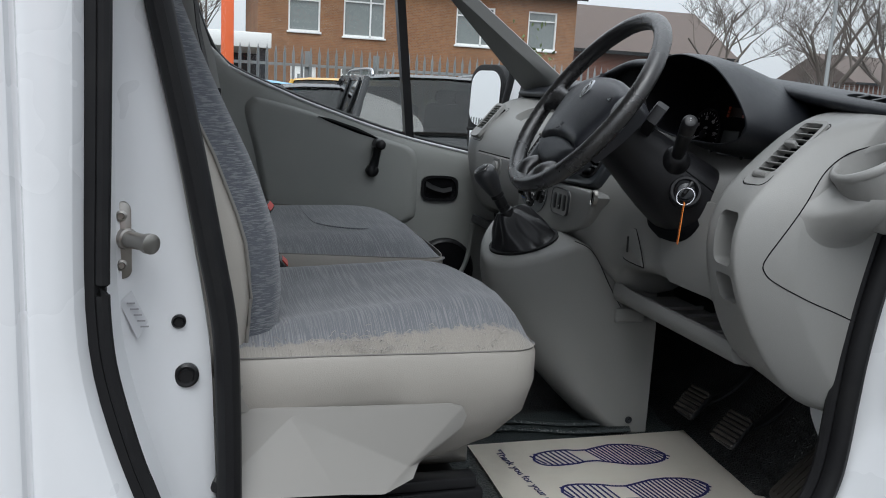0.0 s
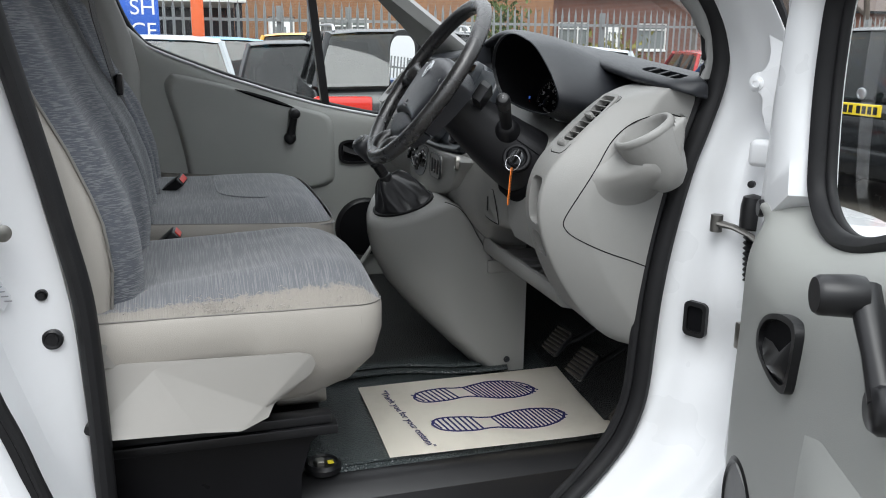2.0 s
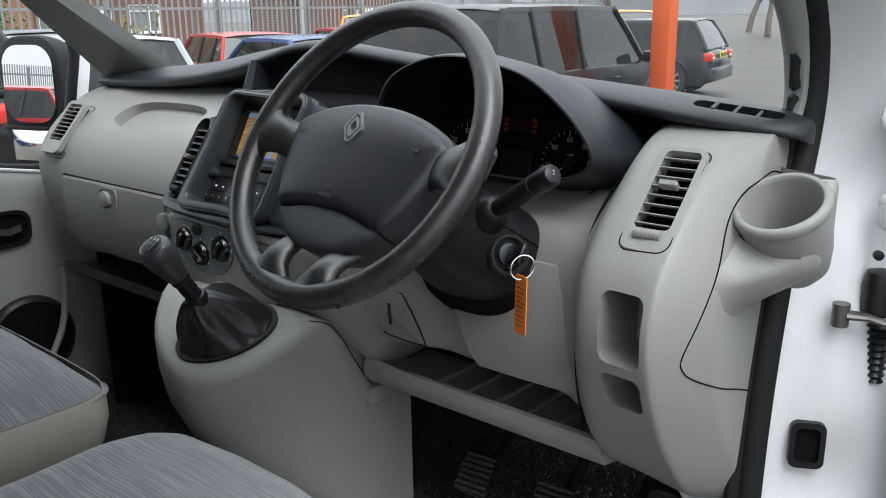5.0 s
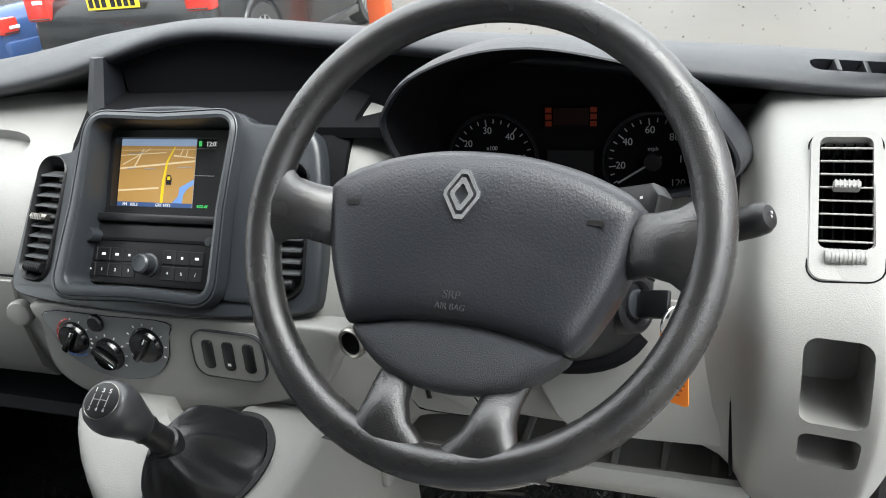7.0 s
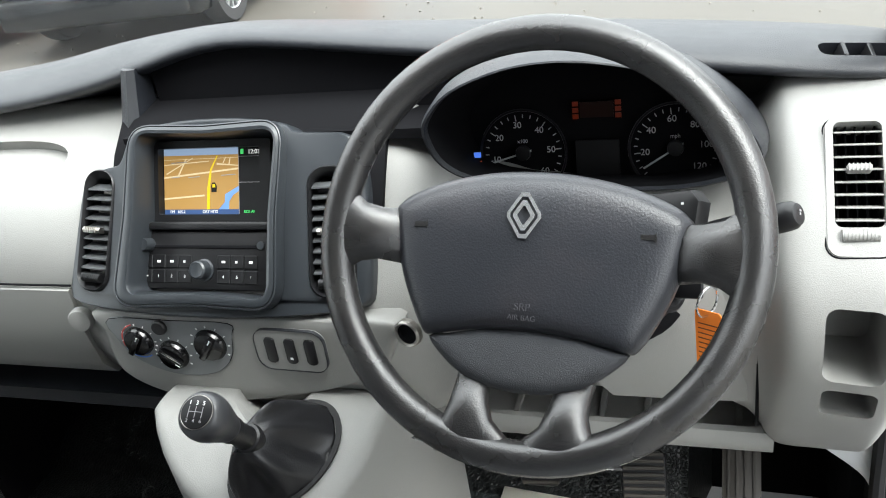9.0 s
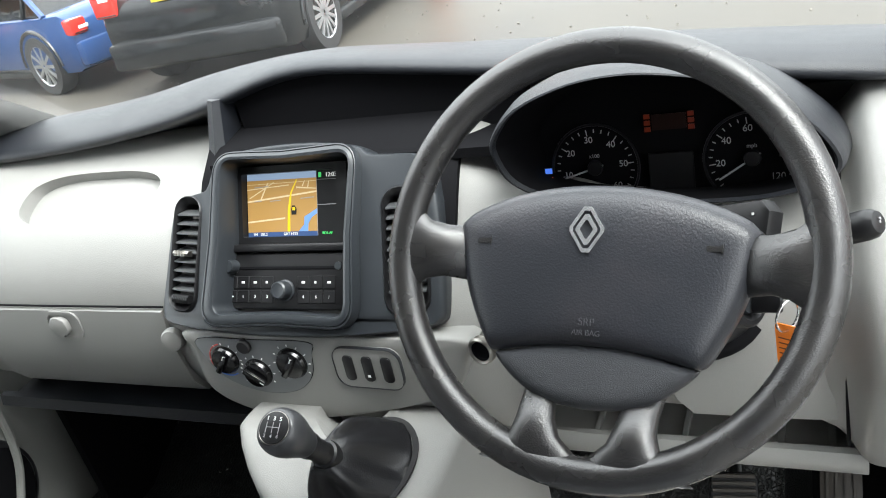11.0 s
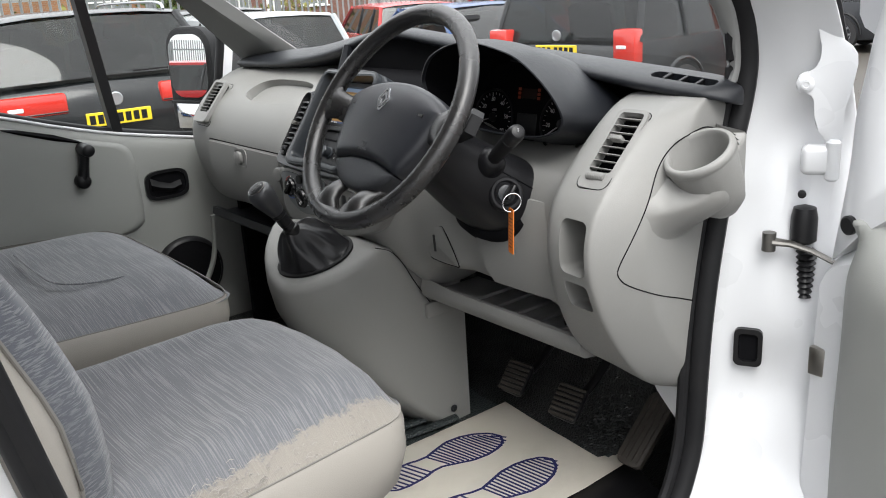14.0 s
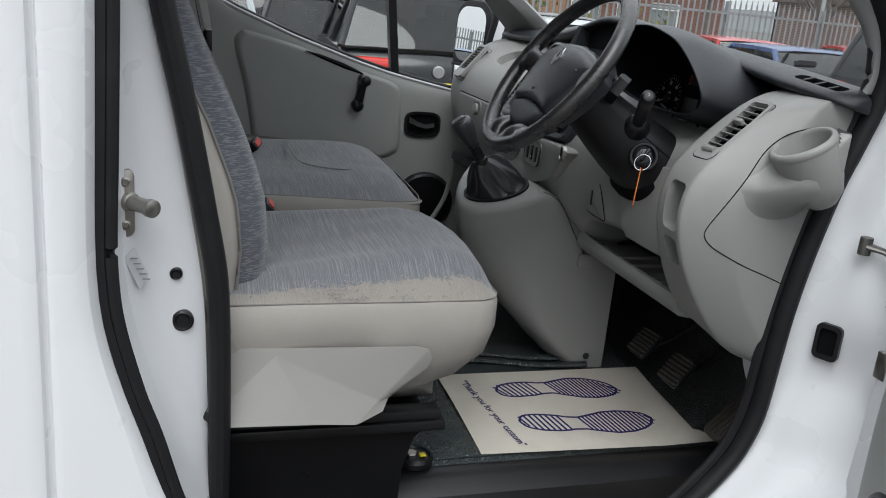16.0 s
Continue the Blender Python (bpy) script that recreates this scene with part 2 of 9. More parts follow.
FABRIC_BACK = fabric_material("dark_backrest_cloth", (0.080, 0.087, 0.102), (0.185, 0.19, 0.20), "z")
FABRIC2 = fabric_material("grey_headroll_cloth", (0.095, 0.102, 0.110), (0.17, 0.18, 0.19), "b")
WORN = material("frayed_cloth", (0.30, 0.28, 0.26), 0.95, vary=0.25, scale=60, grain=0.3, grain_scale=500, bump=0.8, bump_scale=380, dirt=(0.14, 0.14, 0.15), dirt_amount=0.6, dirt_scale=40)
BASEBLACK = material("black_lacquered_steel", (0.006, 0.006, 0.007), 0.3, vary=0.1, scale=9, spec=0.2)


def pebble_material(name, base, scale=150.0):
    """Rubber flooring with a raised pebble grain."""
    m = material(name, base, 0.34, vary=0.25, scale=9, dirt=(0.085, 0.085, 0.08), dirt_amount=0.35, dirt_scale=5, spec=0.4)
    n, l = m.node_tree.nodes, m.node_tree.links
    tc, vo, mr, bp = (n.new("ShaderNode" + k) for k in ("TexCoord", "TexVoronoi", "MapRange", "Bump"))
    vo.feature = "DISTANCE_TO_EDGE"
    vo.inputs["Scale"].default_value = scale
    mr.inputs["From Max"].default_value = 0.22
    bp.inputs["Strength"].default_value, bp.inputs["Distance"].default_value = 0.9, 0.0016
    l.new(tc.outputs["Object"], vo.inputs["Vector"]), l.new(vo.outputs["Distance"], mr.inputs["Value"]), l.new(mr.outputs[0], bp.inputs["Height"])
    l.new(bp.outputs[0], n["Principled BSDF"].inputs["Normal"])
    return m


MAT = pebble_material("rubber_floor_mat", (0.034, 0.042, 0.043))
FLOORING = pebble_material("black_flooring", (0.009, 0.010, 0.010))
PAPER = material("cream_paper", (0.88, 0.83, 0.73), 0.9, vary=0.03, scale=6, grain=0.02, dirt=(0.5, 0.44, 0.36), dirt_amount=0.35, dirt_scale=5)
INK = material("blue_ink", (0.012, 0.013, 0.085), 0.8, vary=0.1, scale=30)
CHROME = material("chrome", (0.75, 0.75, 0.77), 0.16, metal=1.0, vary=0.05, scale=30)
STEEL = material("zinc_steel", (0.36, 0.345, 0.32), 0.34, metal=1.0, vary=0.15, scale=40)
DULLSTEEL = material("dull_steel", (0.16, 0.155, 0.145), 0.45, metal=0.9, vary=0.2, scale=40)
PEDAL = material("scuffed_pedal_rubber", (0.036, 0.031, 0.026), 0.6, vary=0.3, scale=30, dirt=(0.12, 0.10, 0.08), dirt_amount=0.5, dirt_scale=25)
TAG = material("orange_card", (0.85, 0.22, 0.02), 0.6, vary=0.04, scale=40)
REDP = material("red_plastic", (0.5, 0.03, 0.02), 0.35, vary=0.05)
LABEL = material("print_white", (0.72, 0.72, 0.72), 0.6, vary=0.03)
LABELGREY = material("print_grey", (0.25, 0.25, 0.26), 0.6, vary=0.03)
STICKER = material("grey_sticker", (0.55, 0.56, 0.58), 0.4, vary=0.05, scale=60)
BELT = material("belt_webbing", (0.014, 0.014, 0.016), 0.6, vary=0.1, bump=0.5, bump_scale=800)
HEADLINER = material("headliner_cloth", (0.6, 0.6, 0.58), 0.95, vary=0.05)
MIRROR = material("mirror_glass", (0.9, 0.9, 0.9), 0.004, metal=1.0, vary=0.0)
# the pale film in both panes imitates the glare veil on the glass
GLASS = glass_material("window_glass", (0.955, 0.97, 0.96), 1.0, veil=0.012)
SIDEGLASS = glass_material("side_window_glass", (0.93, 0.955, 0.945), 1.0, veil=0.003)

GLOSSBLACK = material("glossy_black_plastic", (0.004, 0.004, 0.0045), 0.14, vary=0.1, scale=20, spec=0.5)
BADGE = material("satin_chrome", (0.58, 0.59, 0.61), 0.2, metal=0.75, vary=0.03)
EMBOSS = material("embossed_black", (0.055, 0.056, 0.06), 0.4, vary=0.05)
CLIMATE = material("heater_panel_plastic", (0.150, 0.158, 0.163), 0.5, vary=0.03, scale=6, bump=0.12, bump_scale=900)
PIPING = material("dark_piping", (0.16, 0.152, 0.14), 0.6, vary=0.1)

# ---- mesh helpers ----
def thing(name, label, category, group="", base=(0, 0, 0), kind=""):
    e = new(name)
    e.empty_display_size = 0.05
    e.location = base
    return tagged(e, label, category, group, kind)


def finish(name, bm, mat, sharp=35):
    me = bpy.data.meshes.new(name)
    bmesh.ops.recalc_face_normals(bm, faces=bm.faces)
    bm.to_mesh(me)
    bm.free()
    me.materials.append(mat)
    me.shade_smooth()
    me.set_sharp_from_angle(angle=radians(sharp))
    return me


def up_to(ob):
    """The sum of the parents' places, all of which are unturned empties or meshes at the origin."""
    v = Vector(ob.location)
    while ob.parent:
        ob = ob.parent
        v += ob.location
    return v


def part(name, bm, mat, parent=None, label="", sharp=35):
    """Links a bmesh, in world metres, as one mesh object under a thing or a part."""
    if parent is not None:
        o = up_to(parent)
        bmesh.ops.translate(bm, vec=-o, verts=bm.verts)
    ob = new(name, finish(name, bm, mat, sharp))
    if parent is not None:
        ob.parent = parent
    return tagged(ob, label)


def solo(name, bm, mat, label, category, group="", kind="", sharp=35):
    return tagged(part(name, bm, mat, None, "", sharp), label, category, group, kind)


def BM():
    return bmesh.new()


def box(bm, a, b, bev=0.0, seg=2, m=None):
    r = bmesh.ops.create_cube(bm, size=1.0)
    vs = r["verts"]
    a, b = Vector(a), Vector(b)
    for v in vs:
        v.co = Vector([(a[i] + b[i]) / 2 + v.co[i] * (b[i] - a[i]) for i in range(3)])
    if bev:
        es = list({e for v in vs for e in v.link_edges})
        r = bmesh.ops.bevel(bm, geom=es, offset=bev, segments=seg, profile=0.5, affect="EDGES")
        vs = list({v for f in r["faces"] for v in f.verts} | {v for v in vs if v.is_valid})
        seen, stack = set(vs), list(vs)
        while stack:
            for e in stack.pop().link_edges:
                for w in e.verts:
                    if w not in seen:
                        seen.add(w), stack.append(w)
        vs = list(seen)
    if m is not None:
        bmesh.ops.transform(bm, matrix=m, verts=vs)
    return bm


def loft(bm, rings, closed=True, cap=True):
    """Quads between rings of equally many points; closed: each ring is a loop."""
    vs = [[bm.verts.new(p) for p in ring] for ring in rings]
    n = len(vs[0])
    for r0, r1 in zip(vs, vs[1:]):
        for i in range(n if closed else n - 1):
            j = (i + 1) % n
            try:
                bm.faces.new((r0[i], r0[j], r1[j], r1[i]))
            except ValueError:
                pass
    if cap and closed:
        bm.faces.new(vs[0][::-1])
        bm.faces.new(vs[-1])
    return bm


def spline(pts, n=8, closed=False):
    """A smooth curve through points (Catmull-Rom)."""
    P = [Vector(p) for p in pts]
    k = len(P)
    out = []
    for i in range(k if closed else k - 1):
        if closed:
            a, b, c, d = P[(i - 1) % k], P[i], P[(i + 1) % k], P[(i + 2) % k]
        else:
            a, b, c, d = P[max(i - 1, 0)], P[i], P[i + 1], P[min(i + 2, k - 1)]
        for j in range(n):
            t = j / n
            out.append(0.5 * (2 * b + (c - a) * t + (2 * a - 5 * b + 4 * c - d) * t * t + (3 * b - a - 3 * c + d) * t ** 3))
    if not closed:
        out.append(P[-1])
    return out


def tube(bm, pts, r, n=10, closed=False, flat=1.0, up=(0, 0, 1)):
    """A round (or flattened) bar along a line of points; r may be a number or a list."""
    P = [Vector(p) for p in pts]
    k = len(P)
    rings = []
    for i, p in enumerate(P):
        a = P[(i - 1) % k] if closed or i else P[0]
        b = P[(i + 1) % k] if closed or i < k - 1 else P[-1]
        d = (b - a).normalized()
        s = d.cross(Vector(up))
        s = s.normalized() if s.length > 1e-4 else d.orthogonal().normalized()
        u = s.cross(d)
        q = r[i] if isinstance(r, (list, tuple)) else r
        rings.append([p + s * (q * math.cos(2 * math.pi * j / n)) + u * (q * flat * math.sin(2 * math.pi * j / n)) for j in range(n)])
    if closed:
        rings.append(rings[0])
        vs = [[bm.verts.new(p) for p in ring] for ring in rings[:-1]]
        for a in range(k):
            r0, r1 = vs[a], vs[(a + 1) % k]
            for i in range(n):
                bm.faces.new((r0[i], r0[(i + 1) % n], r1[(i + 1) % n], r1[i]))
        return bm
    return loft(bm, rings)


def lathe(bm, profile, m, n=24, a0=0.0, a1=360.0):
    """Turns (radius, height) pairs about the local z axis of the pose m."""
    full = abs(a1 - a0) >= 359.9
    k = n if full else n + 1
    cols = []
    for i in range(k):
        a = radians(a0 + (a1 - a0) * i / n)
        cols.append([bm.verts.new(m @ Vector((r * math.cos(a), r * math.sin(a), h))) for r, h in profile])
    for i in range(n):
        c0, c1 = cols[i], cols[(i + 1) % k]
        for j in range(len(profile) - 1):
            try:
                bm.faces.new((c0[j], c1[j], c1[j + 1], c0[j + 1]))
            except ValueError:
                pass
    bmesh.ops.remove_doubles(bm, verts=[v for c in cols for v in c], dist=1e-5)
    return bm


def plate(bm, outline, m, t, bev=0.0, seg=2):
    """A flat slab: 2D outline in the pose's x, y; thickness t along its z, from 0 to t."""
    lo = [bm.verts.new(m @ Vector((x, y, 0))) for x, y in outline]
    hi = [bm.verts.new(m @ Vector((x, y, t))) for x, y in outline]
    k = len(lo)
    bm.faces.new(lo[::-1])
    top = bm.faces.new(hi)
    for i in range(k):
        bm.faces.new((lo[i], lo[(i + 1) % k], hi[(i + 1) % k], hi[i]))
    if bev:
        bmesh.ops.bevel(bm, geom=list(top.edges), offset=bev, segments=seg, profile=0.5, affect="EDGES")
    return bm


def ring_plate(bm, outer, inner, m, t):
    """A frame: the slab between two outlines of equally many points."""
    rings = []
    for pts, z in ((outer, 0), (outer, t), (inner, t), (inner, 0)):
        rings.append([m @ Vector((x, y, z)) for x, y in pts])
    rings.append(rings[0])
    vs = [[bm.verts.new(p) for p in r] for r in rings[:-1]]
    k = len(outer)
    for a in range(4):
        r0, r1 = vs[a], vs[(a + 1) % 4]
        for i in range(k):
            bm.faces.new((r0[i], r0[(i + 1) % k], r1[(i + 1) % k], r1[i]))
    return bm


def rrect(w, h, r, n=5, cx=0.0, cy=0.0):
    """A rectangle with rounded corners, centred."""
    out = []
    for sx, sy, a0 in ((1, 1, 0), (-1, 1, 90), (-1, -1, 180), (1, -1, 270)):
        for i in range(n + 1):
            a = radians(a0 + 90 * i / n)
            out.append((cx + sx * (w / 2 - r) + r * math.cos(a), cy + sy * (h / 2 - r) + r * math.sin(a)))
    return out


def ellipse(w, h, n=32, cx=0.0, cy=0.0, p=2.0):
    out = []
    for i in range(n):
        c, s = math.cos(2 * math.pi * i / n), math.sin(2 * math.pi * i / n)
        out.append((cx + w / 2 * math.copysign(abs(c) ** (2 / p), c), cy + h / 2 * math.copysign(abs(s) ** (2 / p), s)))
    return out


def frame_at(origin, x_axis, y_axis):
    """The pose whose x and y lie along two directions and whose z stands on both."""
    x = Vector(x_axis).normalized()
    z = x.cross(Vector(y_axis)).normalized()
    y = z.cross(x)
    return Matrix.Translation(origin) @ Matrix((x, y, z)).transposed().to_4x4()


def carve(ob, cutters, level=0):
    """Cuts closed bmeshes out of ob, after smoothing it by subdivision."""
    if level:
        s = ob.modifiers.new("smooth", "SUBSURF")
        s.levels = s.render_levels = level
    temps = []
    for c in cutters:
        me = bpy.data.meshes.new("cutter")
        bmesh.ops.recalc_face_normals(c, faces=c.faces)
        c.to_mesh(me)
        c.free()
        t = new("cutter", me)
        temps.append(t)
        b = ob.modifiers.new("cut", "BOOLEAN")
        b.operation, b.solver, b.object = "DIFFERENCE", "EXACT", t
    dg = bpy.context.evaluated_depsgraph_get()
    me = bpy.data.meshes.new_from_object(ob.evaluated_get(dg))
    ob.modifiers.clear()
    ob.data = me
    for t in temps:
        bpy.data.objects.remove(t)
    me.shade_smooth()
    me.set_sharp_from_angle(angle=radians(40))
    return ob


def subsurf(ob, level=2):
    s = ob.modifiers.new("smooth", "SUBSURF")
    s.levels = s.render_levels = level
    return ob


def text(body, size, m, mat, parent, name="lettering", align="CENTER", depth=0.0003, label=""):
    cu = bpy.data.curves.new(name, "FONT")
    cu.body, cu.size, cu.align_x, cu.align_y, cu.extrude = body, size, align, "CENTER", depth
    t = new(name, cu)
    dg = bpy.context.evaluated_depsgraph_get()
    me = bpy.data.meshes.new_from_object(t.evaluated_get(dg))
    bpy.data.objects.remove(t)
    me.transform(Matrix.Translation(-up_to(parent)) @ m if parent else m)
    me.materials.clear()
    me.materials.append(mat)
    ob = new(name, me)
    if parent:
        ob.parent = parent
    return tagged(ob, label)

# ---- the van's shell ----
YC = 1.83                       # the van's middle line; it faces +x, its right side is at small y


def lerp_table(tab, v):
    """Linear reading of a table of (key, value...) rows sorted by key."""
    if v <= tab[0][0]:
        return tab[0][1:]
    for a, b in zip(tab, tab[1:]):
        if v <= b[0]:
            k = (v - a[0]) / (b[0] - a[0])
            return tuple(p + (q - p) * k for p, q in zip(a[1:], b[1:]))
    return tab[-1][1:]


# x of the inner seal at the rear and the front of the door opening, and of the outer rear seal, by height
SEAL_B = [(0.55, -0.140), (0.87, -0.147), (0.97, -0.147), (1.18, -0.151), (1.27, -0.166), (1.42, -0.194), (1.58, -0.228), (1.90, -0.29)]
SEAL_O = [(0.55, 0.03), (0.70, -0.085), (0.82, -0.158), (0.937, -0.211), (1.04, -0.241), (1.10, -0.261), (1.16, -0.278), (1.225, -0.289), (1.30, -0.290), (1.40, -0.287), (1.56, -0.283), (1.90, -0.28)]
SEAL_A = [(0.66, 0.49), (0.70, 0.56), (0.77, 0.632), (0.80, 0.664), (0.85, 0.708), (0.89, 0.733), (0.955, 0.754), (1.06, 0.762), (1.14, 0.768), (1.24, 0.783), (1.357, 0.810), (1.42, 0.832), (1.50, 0.857), (1.56, 0.858), (1.63, 0.830), (1.75, 0.72), (1.92, 0.50)]
JAMB_A = [(0.66, 0.47), (0.70, 0.55), (0.79, 0.650), (0.89, 0.730), (1.02, 0.773), (1.14, 0.783), (1.24, 0.795), (1.357, 0.820), (1.42, 0.840), (1.50, 0.858), (1.56, 0.857), (1.63, 0.828), (1.75, 0.72), (1.92, 0.50)]

van = thing("van_body", "white panel van body, open at the driver's door", "van", base=(0.3, YC, 0.0))

# rear door jamb and side panel, white
bm = BM()
rings = []
for z in (0.45, 0.62, 0.75, 0.87, 0.97, 1.04, 1.10, 1.16, 1.22, 1.30, 1.40, 1.50, 1.60, 1.75, 1.95):
    xb, xo = lerp_table(SEAL_B, z)[0], lerp_table(SEAL_O, z)[0]
    w = xb - xo
    rings.append([(xb - 0.040, 1.21, z), (xb - 0.022, 1.145, z), (xb - 0.012, 1.124, z), (xb - 0.35 * w, 1.119, z), (xb - 0.62 * w, 1.104, z), (xo + 0.012, 1.085, z),
                  (xo + 0.004, 1.03, z), (xo - 0.002, 0.985, z), (xo - 0.012, 0.957, z), (min(xo - 0.03, -0.30), 0.947, z), (-0.338, 0.944, z), (-0.342, 0.944, z), (-0.344, 0.956, z),
                  (-0.350, 0.956, z), (-0.352, 0.944, z), (-0.356, 0.943, z), (-0.45, 0.938, z), (-1.0, 0.928, z), (-1.9, 0.925, z)])
loft(bm, rings, closed=False)
jamb = part("rear_door_jamb", bm, WHITE, van, "white painted rear door jamb and side panel")
subsurf(jamb, 1)

# front door jamb, white, with soft pressings
bm = BM()
rings = []
for z in (0.45, 0.58, 0.66, 0.72, 0.79, 0.82, 0.86, 0.90, 0.93, 0.96, 1.0, 1.03, 1.06, 1.09, 1.12, 1.15, 1.18, 1.21, 1.24, 1.26, 1.30, 1.33, 1.36, 1.39, 1.42, 1.48, 1.55, 1.62, 1.70, 1.80, 1.95):
    xa = lerp_table(SEAL_A, z)[0]
    xj = lerp_table(JAMB_A, z)[0]
    k = (0.010 * math.sin((z - 0.9) * 14) + 0.006 * math.sin(z * 31)) * (1 if z < 1.5 else 0)
    k2 = (0.010 * math.sin(z * 19 + 1) + 0.005 * math.sin(z * 43)) * (1 if z < 1.5 else 0)
    yi = 1.108 if z > 1.45 or z < 0.98 else 1.20
    w = lerp_table([(1.36, 1.0), (1.42, 0.92), (1.50, 0.60), (1.56, 0.32), (1.62, 0.26)], z)[0]      # the pillar narrows as it leans back
    ring = [(xa + (0.03 if yi > 1.15 else 0.006), yi, z), (xa + 0.002, 1.106 if yi < 1.15 else 1.12, z), (xa + 0.012, 1.100, z), (xj + 0.028 * w, 1.085, z), (xj + 0.043 * w, 1.058 + k, z), (xj + 0.055 * w, 1.030 + 1.2 * k, z), (xj + (0.085 + k2) * w, 1.005 + 0.5 * k2, z), (xj + (0.108 - 0.5 * k2) * w, 0.975, z)]
    if z < 1.25:                       # the wing runs on towards the front
        ring += [(xj + 0.118, 0.945, z), (xj + 0.15, 0.930, z), (xj + 0.40, 0.935, z), (xj + 0.75, 0.96, z)]
    else:                              # the pillar turns in to the windscreen
        ring += [(xj + 0.122 * w, 0.962, z), (xj + 0.136 * w, 0.966, z), (xj + 0.150 * w, 0.985, z), (xj + 0.165 * w, 1.05, z)]
    rings.append(ring)
loft(bm, rings, closed=False)
jamb = part("front_door_jamb", bm, WHITE, van, "white painted front door jamb")
subsurf(jamb, 2)

bm = BM()
tube(bm, spline([(lerp_table(JAMB_A, z)[0] + 0.150 * lerp_table([(1.50, 0.60), (1.56, 0.32), (1.62, 0.26)], z)[0], 0.972, z) for z in (1.545, 1.58, 1.63, 1.70, 1.80, 1.90)], 4), 0.008, 8)
part("screen_trim", bm, RUBBER, van, "black rubber strip along the windscreen pillar")

# rubber seals round the opening
def seal_line(tab, y, zs, dy=0.0):
    return [(lerp_table(tab, z)[0], y + dy, z) for z in zs]


bm = BM()
line = seal_line(SEAL_B, 1.118, (1.90, 1.75, 1.6, 1.5, 1.4, 1.3, 1.2, 1.1, 1.0, 0.9, 0.8)) + [(-0.13, 1.118, 0.72), (-0.09, 1.118, 0.66)]
tube(bm, spline(line, 5), 0.0155, 10, flat=1.25, up=(0, 1, 0))
part("door_seal", bm, RUBBER, van, "black rubber seal inside the rear jamb")
bm = BM()
line = seal_line(SEAL_A, 1.092, (1.92, 1.75, 1.63, 1.56, 1.50, 1.42, 1.357, 1.24, 1.14, 1.06, 0.955, 0.89, 0.85, 0.80, 0.77, 0.73)) + [(0.53, 1.10, 0.697), (0.40, 1.105, 0.680), (0.1, 1.11, 0.675), (-0.06, 1.118, 0.68)]
tube(bm, spline(line, 5), 0.0145, 12, flat=1.3, up=(0, 1, 0))
lip = [(x - 0.018, y + 0.012, z + 0.004) for x, y, z in line]
tube(bm, spline(lip, 5), 0.009, 8)
part("door_seal", bm, RUBBER, van, "black rubber seal round the front of the door opening")
bm = BM()
line = seal_line(SEAL_O, 0.995, (1.90, 1.7, 1.56, 1.4, 1.3, 1.245, 1.186, 1.10, 1.04, 0.937, 0.85, 0.78, 0.70, 0.6))
tube(bm, spline(line, 5), 0.0150, 10, flat=1.2, up=(0, 1, 0))
lip = [(x + 0.012, y - 0.013, z) for x, y, z in line]
tube(bm, spline(lip, 5), 0.0075, 8)
part("door_seal", bm, RUBBER, van, "black rubber weatherstrip on the outer jamb edge")

# sill, black step
bm = BM()
loft(bm, [[(x, 0.96, 0.45), (x, 0.955, 0.60), (x, 0.99, 0.655), (x, 1.06, 0.665), (x, 1.10, 0.69), (x, 1.13, 0.70), (x, 1.20, 0.705), (x, 1.28, 0.712), (x, 1.305, 0.733), (x, 1.325, 0.742), (x, 1.40, 0.742), (x, 1.40, 0.45)]
          for x in (-0.25, 0.0, 0.3, 0.6, 0.9)])
part("sill", bm, BLACK, van, "black plastic door sill")
bm = BM()
box(bm, (-0.04, 1.095, 0.694), (0.42, 1.20, 0.712), 0.012)
part("sill_tread", bm, BLACK, van)

# floor pan
bm = BM()
loft(bm, [[(x, 1.34, 0.727), (x, 1.36, 0.740 + 0.02 * max(0, x - 0.3)), (x, 1.7, 0.754 + 0.02 * max(0, x)), (x, 2.66, 0.757), (x, 2.66, 0.60), (x, 1.34, 0.60)] for x in (-0.7, -0.3, 0.19, 0.5, 0.8)]
     + [[(0.95, 1.34, 0.83), (0.95, 1.36, 0.84), (0.95, 1.7, 0.85), (0.95, 2.66, 0.84), (0.95, 2.66, 0.6), (0.95, 1.34, 0.6)], [(1.08, 1.30, 1.1), (1.08, 1.36, 1.1), (1.08, 1.7, 1.1), (1.08, 2.66, 1.1), (1.08, 2.66, 0.6), (1.08, 1.3, 0.6)]])
tagged(solo("floor", bm, FLOORING, "dark rubber covered van floor", "floor", kind="structure"))
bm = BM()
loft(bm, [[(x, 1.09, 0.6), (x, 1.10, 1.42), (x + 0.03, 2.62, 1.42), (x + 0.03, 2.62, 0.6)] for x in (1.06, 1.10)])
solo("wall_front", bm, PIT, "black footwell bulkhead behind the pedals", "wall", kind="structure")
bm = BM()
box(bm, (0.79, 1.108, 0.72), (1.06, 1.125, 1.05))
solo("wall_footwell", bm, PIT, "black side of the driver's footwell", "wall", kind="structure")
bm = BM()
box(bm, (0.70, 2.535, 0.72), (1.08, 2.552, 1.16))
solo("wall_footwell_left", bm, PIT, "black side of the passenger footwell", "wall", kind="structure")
bm = BM()
box(bm, (-0.72, 0.93, 0.45), (-0.68, 2.74, 2.0))
solo("wall_rear", bm, PIT, "dark bulkhead behind the seats", "wall", kind="structure")

